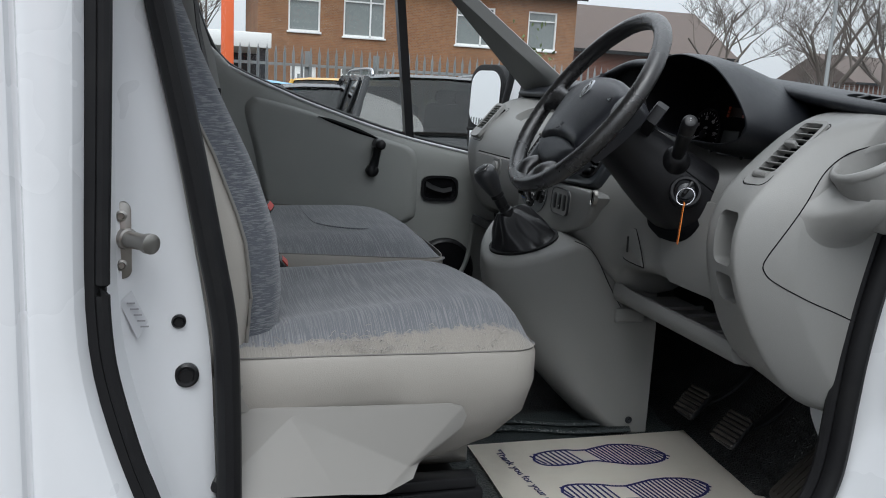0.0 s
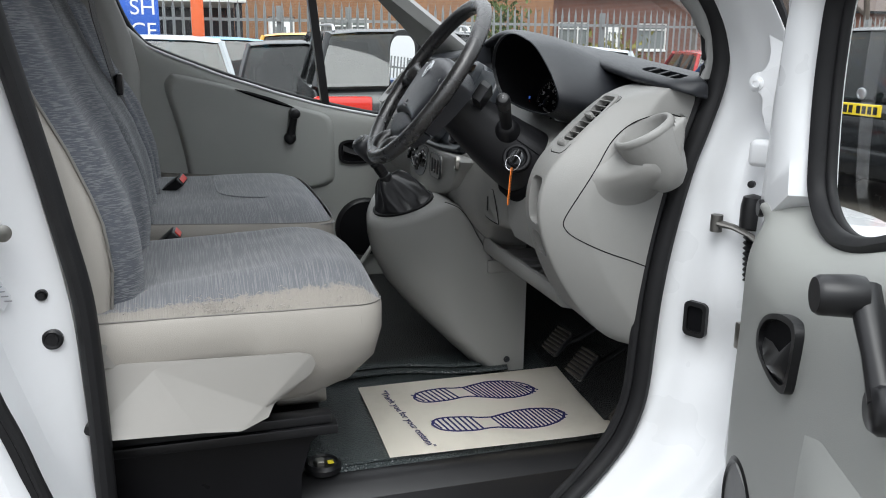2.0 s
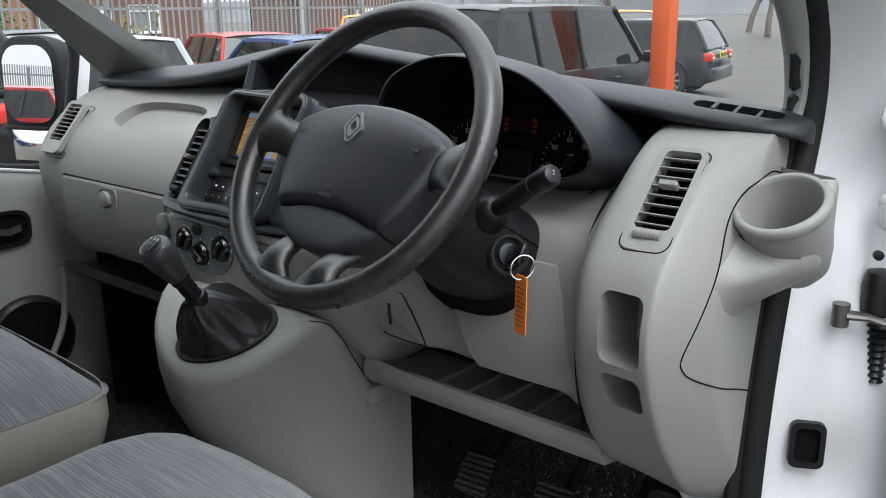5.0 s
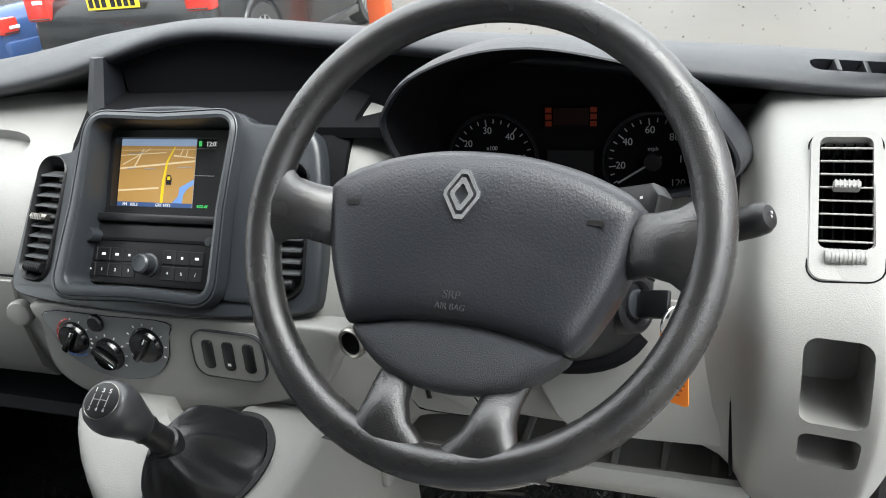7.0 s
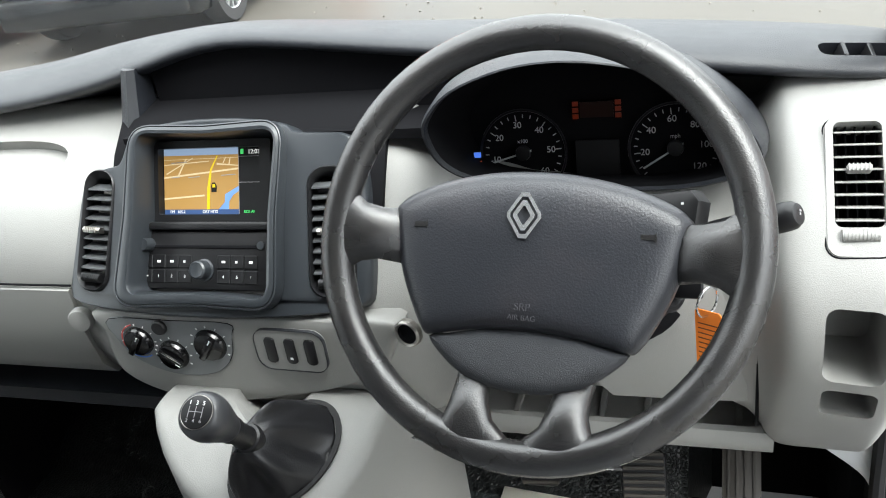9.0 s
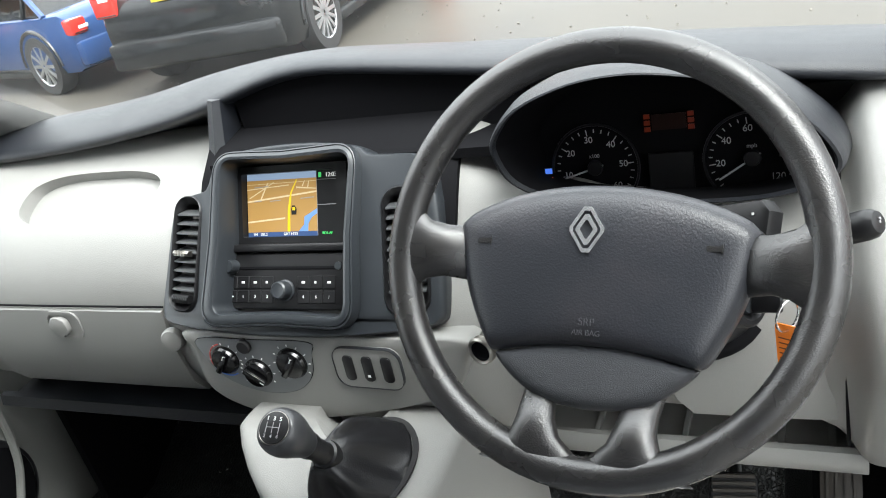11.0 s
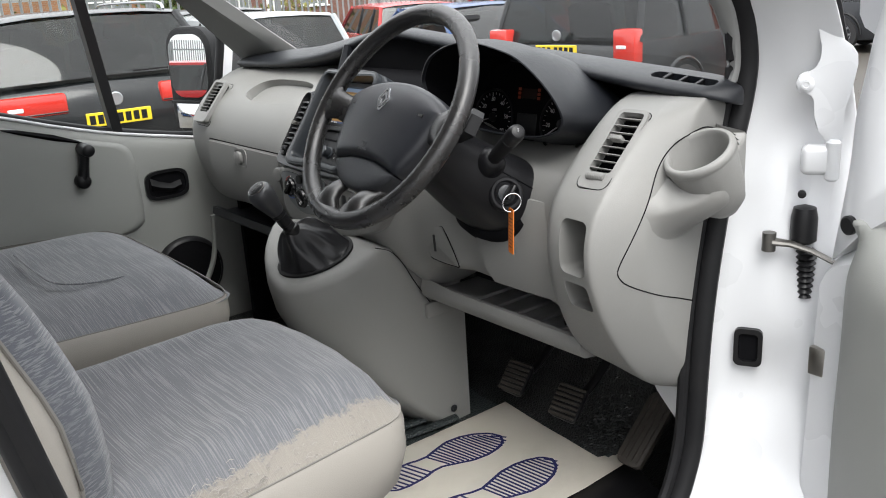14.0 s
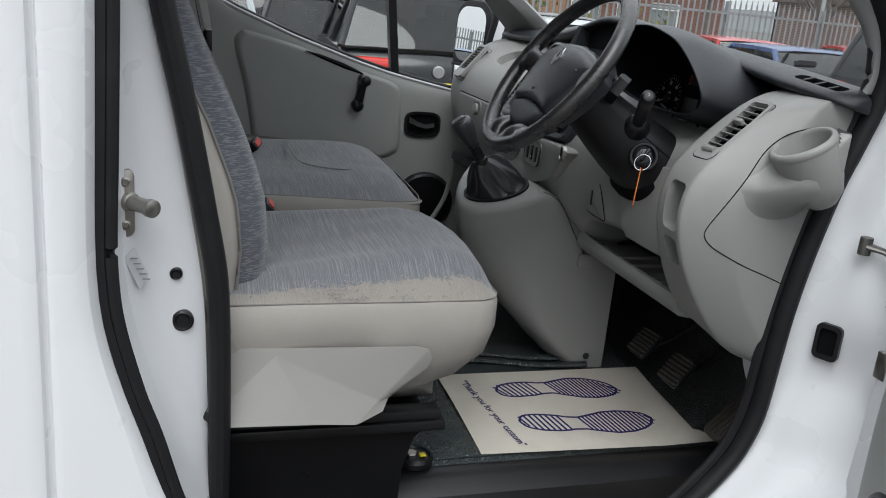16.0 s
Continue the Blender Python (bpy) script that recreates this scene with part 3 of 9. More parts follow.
# roof and headliner
bm = BM()
loft(bm, [[(x, 0.97, 1.86), (x, 1.10, 1.96), (x, 1.4, 2.0), (x, 1.83, 2.01), (x, 2.26, 2.0), (x, 2.56, 1.96), (x, 2.70, 1.86), (x, 2.70, 1.89), (x, 2.56, 2.0), (x, 1.83, 2.05), (x, 1.1, 2.0), (x, 0.97, 1.89)] for x in (-1.9, -0.7, 0.0, 0.34)])
solo("ceiling", bm, HEADLINER, "pale grey cloth headliner", "ceiling", kind="structure")

# windscreen: a sheet that leans back from the dashboard
def screen_point(u, v):
    """u across from the right pillar (0) to the left (1), v from the base up."""
    bow = 1 - (2 * u - 1) ** 2
    y = 1.06 + u * 1.53 + (0.5 - u) * 0.16 * v
    return Vector((1.06 + 0.24 * bow - 0.70 * v, y, 1.43 + 0.555 * v))


bm = BM()
loft(bm, [[screen_point(u / 12, v / 6) for u in range(13)] for v in range(7)], closed=False)
glass = solo("windscreen", bm, GLASS, "clear windscreen", "window", kind="structure", sharp=80)
glass.visible_shadow = False

# A-pillars inside
bm = BM()
rings = []
for h in (-0.004, 0.0, 0.015, 0.03, 0.06, 0.10, 0.15, 0.22, 0.30, 0.38, 0.45):
    z = 1.512 + h
    xg = 0.853 - 4 * min(h, 0.15) ** 2 - 1.2 * max(0.0, h - 0.15)
    xo = 0.827 + 0.6 * min(h, 0.15) - 5 * min(h, 0.15) ** 2 - 0.95 * max(0.0, h - 0.15)
    xo = min(xo, lerp_table(SEAL_A, z)[0] - 0.021)
    xg = min(xg, xo + 0.022)
    rings.append([(xo + 0.006, 1.090, z), (xo, 1.094, z), (xo - 0.003 + 0.4 * (xg - xo), 1.104, z), (xg - 0.002, 1.114, z), (xg + 0.006, 1.122, z), (xg + 0.035, 1.122, z), (xo + 0.035, 1.100, z)])
loft(bm, rings)
part("pillar_trim", bm, PILLAR, van, "grey plastic trim of the windscreen pillar", 60)
bm = BM()
rings = []
for z in (1.46, 1.50, 1.56, 1.64, 1.72, 1.80, 1.90, 1.97):
    xi, xo = 0.915 - 1.36 * (z - 1.50), 0.800 - 1.0 * (z - 1.50)
    rings.append([(xi, 2.445, z), (xi - 0.035, 2.455, z - 0.012), (xo + 0.05, 2.515, z - 0.022), (xo, 2.575, z - 0.012), (xo + 0.02, 2.61, z), (xi + 0.02, 2.54, z + 0.02)])
loft(bm, rings)
part("pillar_trim", bm, PILLAR, van, "grey plastic trim of the windscreen pillar", 60)

# caps, sticker and marks on the rear jamb
for (x, y, z), r in (((-0.2075, 1.113, 1.2085), 0.0085), ((-0.199, 1.112, 1.141), 0.0150)):
    bm = BM()
    m = frame_at((x, y, z), (1, 0, 0), (0, 0, 1))
    lathe(bm, [(0, 0.004), (r * 0.55, 0.0045), (r * 0.6, 0.002), (r * 0.8, 0.003), (r, 0.001), (r, -0.006)], m, 20)
    part("plug", bm, BLACK, van, "round black rubber plug")
bm = BM()
plate(bm, [(0.0135, 0.033), (0.0005, 0.019), (0.0195, -0.025), (0.0310, -0.005)], frame_at((-0.2715, 1.0815, 1.222), (1, 0.13, 0), (0, 0, 1)), 0.001)
st = part("sticker", bm, STICKER, van, "small silver information sticker")
bm = BM()
for i in range(5):
    box(bm, (-0.263 + 0.0036 * i, 1.0792, 1.240 - 0.007 * i), (-0.254 + 0.0036 * i, 1.0806, 1.2415 - 0.007 * i))
part("lettering", bm, LABELGREY, st)
striker = thing("door_striker", "zinc-plated steel door striker on the white jamb", "striker", base=(-0.264, 1.10, 1.28))
bm = BM()
plate(bm, rrect(0.020, 0.088, 0.009), frame_at((-0.268, 1.090, 1.312), (1, 0.16, 0), (0, 0, 1)), 0.006, 0.002)
part("plate", bm, STEEL, striker)
for dz in (0.028, -0.028):
    bm = BM()
    lathe(bm, [(0.0065, 0), (0.0065, 0.003), (0.004, 0.004), (0.003, 0.002), (0, 0.002)], frame_at((-0.268, 1.084, 1.312 + dz), (1, 0.16, 0), (0, 0, 1)), 12)
    part("screw", bm, STEEL, striker)
bm = BM()
tube(bm, [Vector((-0.264, 1.088, 1.314)) + Vector((0.62, -0.78, 0.0)) * d for d in (0.0, 0.006, 0.007, 0.040, 0.041, 0.048, 0.049)], [0.013, 0.012, 0.0095, 0.0095, 0.0115, 0.0115, 0.009], 18)
part("pin", bm, STEEL, striker)

# hole with a black socket, door stay and hinges on the front jamb
bm = BM()
m = frame_at((0.829, 1.047, 1.105), (0.46, -0.89, 0), (0, 0, 1))
ring_plate(bm, rrect(0.042, 0.062, 0.010), rrect(0.029, 0.046, 0.007), m, 0.009)
bmesh.ops.bevel(bm, geom=[e for e in bm.edges if e.calc_face_angle(0) > 1.2], offset=0.0025, segments=2, affect="EDGES")
sock_ = part("socket", bm, BLACK, van, "square black plastic socket in the jamb")
bm = BM()
plate(bm, rrect(0.030, 0.047, 0.006), m @ pose(0, 0, 0.001), 0.001)
part("hole", bm, PIT, sock_)
hinge = thing("hinge_assembly", "white painted door hinge with a bolt", "hinge", base=(0.89, 1.0, 1.40))
m_h = frame_at((0.872, 1.016, 1.480), (0.5, -0.86, 0), (0, 0, 1))
bm = BM()
box(bm, (0.010, -0.104, -0.014), (0.060, -0.061, 0.018), 0.009, 3, m_h)
tube(bm, [m_h @ Vector((0.052, y, 0.012)) for y in (-0.112, -0.108, -0.056, -0.052)], [0.006, 0.010, 0.010, 0.006], 14)
part("knuckle", bm, WHITE, hinge)
leaf = [(p.x, p.y) for p in spline([(a, b, 0) for a, b in ((0.016, 0.118), (0.045, 0.094), (0.074, 0.066), (0.070, 0.02), (0.063, -0.012), (0.062, -0.058), (0.044, -0.058), (0.026, -0.030), (0.0225, 0.003), (0.018, 0.012), (0.002, 0.014), (-0.002, 0.026), (0.002, 0.040), (0.022, 0.047), (0.027, 0.060), (0.027, 0.088))], 3, True)]
bm = BM()
plate(bm, leaf, m_h @ pose(0, 0, 0.004), 0.005, 0.0018)
part("leaf", bm, WHITE, hinge, "white painted hinge bracket")
bm = BM()
lathe(bm, [(0.0115, 0), (0.0115, 0.002), (0.0075, 0.003), (0.0075, 0.007), (0.0045, 0.0075), (0.004, 0.006), (0, 0.006)], m_h @ pose(0.0105, 0.026, 0.009), 14)
part("bolt", bm, WHITE, hinge)
stay = thing("door_stay", "steel door check strap with a black bellows", "door stay", base=(0.866, 1.055, 1.255))
bm = BM()
tube(bm, [(0.838, 1.022, 1.278), (0.850, 1.000, 1.276), (0.866, 0.975, 1.266), (0.872, 0.93, 1.250)], [0.011, 0.009, 0.007, 0.007], 10, flat=0.55)
part("strap", bm, DULLSTEEL, stay)
bm = BM()
lathe(bm, [(0, -0.014), (0.010, -0.014), (0.010, 0.014), (0, 0.014)], Matrix.Translation((0.836, 1.026, 1.278)), 14)
part("pivot", bm, DULLSTEEL, stay)
bm = BM()
lathe(bm, [(0, 0.055), (0.016, 0.050), (0.019, 0.035), (0.019, 0.0), (0.014, -0.004)], Matrix.Translation((0.882, 0.998, 1.275)), 16)
prof = []
for i in range(9):
    prof += [(0.011 - 0.0004 * i, -0.006 - 0.009 * i), (0.016 - 0.0006 * i, -0.0105 - 0.009 * i)]
lathe(bm, prof, Matrix.Translation((0.884, 0.992, 1.268)), 14)
part("bellows", bm, BLACK, stay, "black rubber bellows")
bm = BM()
lathe(bm, [(0, 0.004), (0.006, 0.002), (0.006, -0.004)], frame_at((0.878, 1.002, 1.345), (0.5, -0.86, 0), (0, 0, 1)), 12)
part("plug", bm, BLACK, van, "small round black plug")
bm = BM()
box(bm, (0.838, 0.93, 1.085), (0.850, 0.955, 1.130), 0.003)
part("clip", bm, STEEL, van, "galvanised clip on the jamb")

# plain nose, tail and wheels that close the van outside
bm = BM()
loft(bm, [[(x, 0.96 + 0.3 * k, z), (x + 0.02, 1.2, z + 0.03), (x + 0.03, YC, z + 0.05), (x + 0.02, 2.46, z + 0.03), (x, 2.70 - 0.3 * k, z), (x, 2.70 - 0.3 * k, z - 0.04), (x, 0.96 + 0.3 * k, z - 0.04)] for x, z, k in ((1.12, 1.235, 0), (1.30, 1.20, 0), (1.50, 1.12, 0.1), (1.66, 0.98, 0.35))])
part("bonnet", bm, WHITE, van, "white bonnet", 60)
bm = BM()
loft(bm, [[(x + 0.06, YC - w, z), (x + 0.16, YC - 0.5, z), (x + 0.18, YC, z), (x + 0.16, YC + 0.5, z), (x + 0.06, YC + w, z), (1.3, YC + w, z), (1.3, YC - w, z)] for x, z, w in ((1.58, 0.28, 0.86), (1.66, 0.36, 0.88), (1.66, 0.62, 0.88), (1.60, 0.70, 0.87), (1.58, 0.97, 0.80))])
part("nose", bm, WHITE, van, "white nose and bumper", 50)
bm = BM()
loft(bm, [[(x, 2.70, 0.45), (x, 2.735, 0.8), (x, 2.735, 1.22), (x, 2.70, 1.235), (x, 2.66, 1.22), (x, 2.66, 0.45)] for x in (0.95, 1.30, 1.55)])
part("wing", bm, WHITE, van, "white front wing", 50)
bm = BM()
box(bm, (-1.90, 0.93, 0.42), (-1.86, 2.755, 1.97), 0.02)
part("tail", bm, WHITE, van, "plain white tail")
for x in (1.22, -1.45):
    for y, sy in ((1.03, -1), (2.64, 1)):
        m = Matrix.Translation((x, y, 0.32)) @ Matrix.Rotation(radians(-90 * sy), 4, "X")
        bm = BM()
        lathe(bm, [(0.20, -0.09), (0.305, -0.09), (0.32, -0.05), (0.32, 0.05), (0.305, 0.09), (0.21, 0.09), (0.19, 0.06), (0, 0.05)], m, 32)
        wh = part("wheel", bm, RUBBER, van, "black tyre")
        bm = BM()
        lathe(bm, [(0.195, 0.075), (0.205, 0.088), (0.19, 0.065), (0.08, 0.06), (0.06, 0.085), (0, 0.085)], m, 28)
        part("rim", bm, STEEL, wh, "grey steel rim")

# ---- dashboard ----
dash = thing("dashboard", "light grey moulded van dashboard with a dark top pad", "dashboard", base=(0.75, YC, 1.0))

# body: cross-sections in x, z from the top under the pad, down the face and back beneath
RIDGE = [(0.86, 1.500), (0.775, 1.500), (0.712, 1.480), (0.652, 1.430), (0.604, 1.384), (0.573, 1.347), (0.560, 1.285), (0.584, 1.205), (0.640, 1.115), (0.700, 1.050), (0.757, 1.028), (0.86, 1.028)]
R_LOW = [(0.86, 1.500), (0.775, 1.500), (0.715, 1.478), (0.657, 1.430), (0.611, 1.384), (0.581, 1.345), (0.569, 1.285), (0.592, 1.205), (0.634, 1.125), (0.668, 1.078), (0.757, 1.055), (0.86, 1.05)]
R_IN = [(0.86, 1.500), (0.775, 1.490), (0.725, 1.465), (0.675, 1.425), (0.629, 1.385), (0.600, 1.345), (0.594, 1.27), (0.610, 1.19), (0.642, 1.115), (0.690, 1.085), (0.740, 1.060), (0.86, 1.06)]


def side_of(d):
    """The end of the dashboard: the ridge's outline drawn forward by d as the surface turns to the door."""
    return [(x if i < 2 or i > 9 else min(0.85, x + d * (0.6 if i == 2 else 1.0)), z) for i, (x, z) in enumerate(RIDGE)]


COL = [(0.90, 1.455), (0.80, 1.424), (0.74, 1.408), (0.690, 1.394), (0.660, 1.371), (0.645, 1.335), (0.640, 1.27), (0.640, 1.20), (0.646, 1.170), (0.690, 1.164), (0.720, 1.164), (0.86, 1.16)]
SCOOP = [(0.90, 1.465), (0.80, 1.434), (0.74, 1.415), (0.690, 1.396), (0.665, 1.371), (0.656, 1.335), (0.652, 1.27), (0.648, 1.20), (0.647, 1.172), (0.690, 1.166), (0.720, 1.164), (0.86, 1.16)]
FLAP = [(0.90, 1.480), (0.80, 1.450), (0.74, 1.430), (0.692, 1.402), (0.660, 1.374), (0.643, 1.335), (0.634, 1.27), (0.630, 1.20), (0.634, 1.172), (0.67, 1.164), (0.70, 1.16), (0.86, 1.16)]
JOIN = [(0.90, 1.500), (0.80, 1.490), (0.74, 1.465), (0.703, 1.430), (0.660, 1.380), (0.628, 1.330), (0.614, 1.265), (0.620, 1.19), (0.638, 1.130), (0.656, 1.094), (0.70, 1.080), (0.86, 1.075)]
MID = [(0.90, 1.500), (0.80, 1.500), (0.74, 1.490), (0.710, 1.460), (0.670, 1.400), (0.620, 1.335), (0.575, 1.290), (0.572, 1.24), (0.590, 1.195), (0.640, 1.15), (0.70, 1.12), (0.86, 1.10)]
LEFT = [(0.90, 1.515), (0.790, 1.495), (0.770, 1.470), (0.715, 1.452), (0.660, 1.425), (0.626, 1.380), (0.610, 1.330), (0.607, 1.27), (0.615, 1.21), (0.640, 1.160), (0.70, 1.145), (0.86, 1.14)]
L_END = [(0.90, 1.500), (0.775, 1.490), (0.735, 1.478), (0.690, 1.455), (0.645, 1.415), (0.612, 1.372), (0.605, 1.320), (0.615, 1.26), (0.635, 1.19), (0.670, 1.140), (0.72, 1.120), (0.86, 1.12)]
STATIONS = [(1.097, side_of(0.078)), (1.100, side_of(0.072)), (1.114, side_of(0.040)), (1.131, side_of(0.011)), (1.1375, side_of(0.002)), (1.141, RIDGE), (1.150, RIDGE), (1.20, R_LOW), (1.232, R_LOW), (1.246, R_IN), (1.264, COL), (1.40, COL), (1.440, COL), (1.470, SCOOP), (1.505, SCOOP), (1.530, FLAP), (1.600, FLAP), (1.632, JOIN), (1.68, MID), (1.78, MID), (1.92, MID), (2.02, MID), (2.07, LEFT), (2.12, LEFT), (2.30, LEFT), (2.44, LEFT), (2.50, L_END), (2.57, L_END), (2.576, L_END)]
bm = BM()
loft(bm, [[(x, y, z) for x, z in prof] for y, prof in STATIONS])
body = part("body", bm, GREY, dash)


def prism(outline, m, depth):
    b = BM()
    return plate(b, outline, m, depth)


# openings cut into the face
m_pocket = frame_at((0.545, 1.1755, 1.268), (0, -1, 0), (0.10, 0, 1))
m_vent_r = frame_at((0.664, 1.169, 1.4275), (0, -1, 0), (0.095, 0, 0.092))
m_vent_l = frame_at((0.652, 2.505, 1.4225), (0.02, -1, 0), (0.083, 0, 0.097))
cuts = [
    prism(rrect(0.054, 0.082, 0.012, cy=0.036), m_pocket @ pose(0, 0, -0.12), 0.18),
    prism(rrect(0.050, 0.042, 0.008, cy=-0.039), m_pocket @ pose(0, 0, -0.12), 0.19),
    prism(rrect(0.045, 0.108, 0.006), m_vent_r @ pose(-0.004, 0.010, -0.05), 0.08),
    prism(rrect(0.050, 0.085, 0.006), m_vent_l @ pose(0, 0, -0.05), 0.08),
    # oval tray on the passenger's side
    prism(ellipse(0.26, 0.10, 32, p=3), frame_at((0.700, 2.255, 1.47), (0, -1, 0), (1, 0, 0.5)) @ pose(0, 0.0, -0.045), 0.12),
]
carve(body, cuts, 2)

# dark top pad: rises over the middle like an eyebrow
PAD = [  # y, lip x, lip z, ridge z
    (1.072, 0.803, 1.490, 1.503), (1.078, 0.793, 1.492, 1.507), (1.088, 0.781, 1.496, 1.511), (1.104, 0.771, 1.500, 1.515), (1.112, 0.768, 1.501, 1.516), (1.20, 0.752, 1.511, 1.525), (1.35, 0.752, 1.532, 1.538), (1.50, 0.757, 1.548, 1.550), (1.65, 0.760, 1.562, 1.560), (1.80, 0.765, 1.580, 1.578), (1.88, 0.767, 1.585, 1.584),
    (1.945, 0.767, 1.575, 1.583), (2.03, 0.766, 1.550, 1.577), (2.11, 0.764, 1.534, 1.567), (2.20, 0.764, 1.521, 1.550), (2.32, 0.766, 1.508, 1.538), (2.44, 0.765, 1.502, 1.532), (2.53, 0.752, 1.503, 1.520), (2.572, 0.745, 1.503, 1.512)]
bm = BM()
rings = []
for y, xl, zl, zr in PAD:
    bow = 1 - ((y - 1.83) / 0.78) ** 2
    far = 1.02 + 0.22 * max(0, bow)
    zt = max(zl, zr)
    if y < 1.108:                        # the tip stops short of the door seal
        rings.append([(0.832, y, zl - 0.016), (xl + 0.012, y, zl - 0.010), (xl - 0.001, y, zl - 0.006), (xl, y, zl), (xl + 0.006, y, zl + 0.006), (xl + 0.018, y, (zl + zr) / 2 + 0.006), (0.826, y, zr), (0.828, y, zr - 0.002), (0.830, y, zr - 0.005), (0.832, y, zr - 0.008), (0.832, y, zl - 0.012)])
        continue
    rings.append([(xl + 0.10, y, zl - 0.030), (xl + 0.012, y, zl - 0.016), (xl - 0.001, y, zl - 0.008), (xl, y, zl), (xl + 0.008, y, zl + 0.007), (xl + 0.045, y, (zl + zr) / 2 + 0.008), (0.85, y, zr), (0.90, y, zr - 0.012), (far, y, 1.46), (far, y, 1.43), (0.92, y, 1.43)])
loft(bm, rings)
pad = part("top_pad", bm, DARK, dash, "dark grained dashboard top pad")
mv = frame_at((0.792, 1.150, 1.5215), (0.12, -1, -0.16), (1, 0.10, 0.20))
carve(pad, [prism(rrect(0.105, 0.026, 0.010), mv @ pose(0, 0, -0.025), 0.06)], 1)
bm = BM()
plate(bm, rrect(0.103, 0.025, 0.010), mv @ pose(0, 0, -0.022), 0.002)
for i in range(3):
    box(bm, (-0.0025, -0.013, -0.022), (0.0025, 0.013, -0.005), 0.001, 1, mv @ pose(-0.026 + 0.026 * i, 0, 0, 0, 12, 0))
part("defrost_vent", bm, BLACK, dash, "slotted black defroster outlet")

# black scuttle between the pad and the foot of the windscreen
bm = BM()
loft(bm, [[(0.84, y, 1.424), (1.085 + 0.24 * (1 - (2 * (y - 1.06) / 1.53 - 1) ** 2), y, 1.424), (1.085 + 0.24 * (1 - (2 * (y - 1.06) / 1.53 - 1) ** 2), y, 1.412), (0.84, y, 1.412)] for y in [1.125 + 1.40 * i / 12 for i in range(13)]])
part("scuttle", bm, PIT, dash, "black scuttle at the foot of the windscreen")
# recess behind the screen, under the pad; near-black colour stands in for its shade
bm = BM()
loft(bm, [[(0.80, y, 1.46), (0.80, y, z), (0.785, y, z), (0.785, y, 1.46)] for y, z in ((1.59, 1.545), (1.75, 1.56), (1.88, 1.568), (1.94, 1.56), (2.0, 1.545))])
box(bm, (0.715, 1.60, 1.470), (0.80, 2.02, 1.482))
part("recess", bm, PIT, dash, "recess below the top pad, its shade painted near-black")
# shelf in front of the recess, down to the screen, its shade put into the colour
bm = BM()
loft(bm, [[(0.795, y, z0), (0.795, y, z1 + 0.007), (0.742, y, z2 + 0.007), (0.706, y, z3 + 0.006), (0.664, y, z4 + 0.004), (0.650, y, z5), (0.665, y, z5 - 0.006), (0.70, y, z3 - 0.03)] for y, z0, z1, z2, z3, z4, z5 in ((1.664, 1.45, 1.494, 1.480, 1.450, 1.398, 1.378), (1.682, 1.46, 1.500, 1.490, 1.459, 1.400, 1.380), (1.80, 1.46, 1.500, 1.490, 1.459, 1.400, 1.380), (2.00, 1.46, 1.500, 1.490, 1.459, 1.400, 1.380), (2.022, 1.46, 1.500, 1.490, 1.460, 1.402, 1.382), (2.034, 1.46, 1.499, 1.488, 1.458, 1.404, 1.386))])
part("recess_shelf", bm, PIT, dash, "moulded shelf above the screen, painted near-black as if in shade", 50)
# cheek between the recess and the passenger's side
bm = BM()
loft(bm, [[(0.79, 2.006, 1.44), (0.79, 2.052, 1.44), (0.722, 2.046, 1.442), (0.712, 2.024, 1.445), (0.730, 2.008, 1.445)], [(0.79, 2.008, 1.50), (0.79, 2.040, 1.50), (0.745, 2.034, 1.50), (0.738, 2.020, 1.50), (0.748, 2.010, 1.50)], [(0.79, 2.004, 1.556), (0.79, 2.034, 1.556), (0.765, 2.028, 1.556), (0.759, 2.016, 1.556), (0.763, 2.006, 1.556)]])
part("cheek", bm, DARK, dash)

# instrument binnacle
RIM = [(1.590, 1.500), (1.584, 1.522), (1.553, 1.553), (1.495, 1.575), (1.438, 1.580), (1.385, 1.572), (1.335, 1.556), (1.288, 1.518), (1.262, 1.478), (1.266, 1.455), (1.292, 1.440), (1.348, 1.430), (1.45, 1.432), (1.540, 1.444), (1.578, 1.465)]
rim = [(p.x, p.y) for p in spline([(a, b, 0) for a, b in RIM], 4, True)]
cy, cz = 1.432, 1.505


def rim_ring(x, k, dz=0.0, lean=0.0):
    return [(x + lean * (z - cz), cy + (y - cy) * k, cz + (z - cz) * k + dz) for y, z in rim]


bm = BM()
rings = [rim_ring(0.80, 1.12, -0.050), rim_ring(0.76, 1.08, -0.028), rim_ring(0.71, 1.055, -0.010), rim_ring(0.675, 1.04, -0.002), rim_ring(0.652, 1.025, 0.0, -0.15), rim_ring(0.641, 1.005, 0.0, -0.2), rim_ring(0.640, 0.985, 0.0, -0.2), rim_ring(0.646, 0.970, 0.0, -0.2)]
loft(bm, rings, closed=True, cap=False)
hood = part("binnacle_hood", bm, DARK, dash, "dark instrument binnacle hood")
bm = BM()
loft(bm, [rim_ring(0.646, 0.970, 0.0, -0.2), rim_ring(0.655, 0.958, -0.002, -0.18), rim_ring(0.70, 0.93, -0.014, -0.1), rim_ring(0.755, 0.88, -0.032, 0.2)], cap=False)
part("hood_liner", bm, PIT, dash, "matt black inside of the binnacle")
bm = BM()
vs = [bm.verts.new(p) for p in rim_ring(0.752, 0.90, -0.032, 0.2)]
bm.faces.new(vs)
cluster = part("instrument_face", bm, PIT, dash, "black instrument face with dials")
m_face = frame_at((0.743, 1.432, 1.470), (0, -1, 0), (0.2, 0, 1)) @ pose(0.006, -0.0095, 0.001, 0, 0, 0.3)


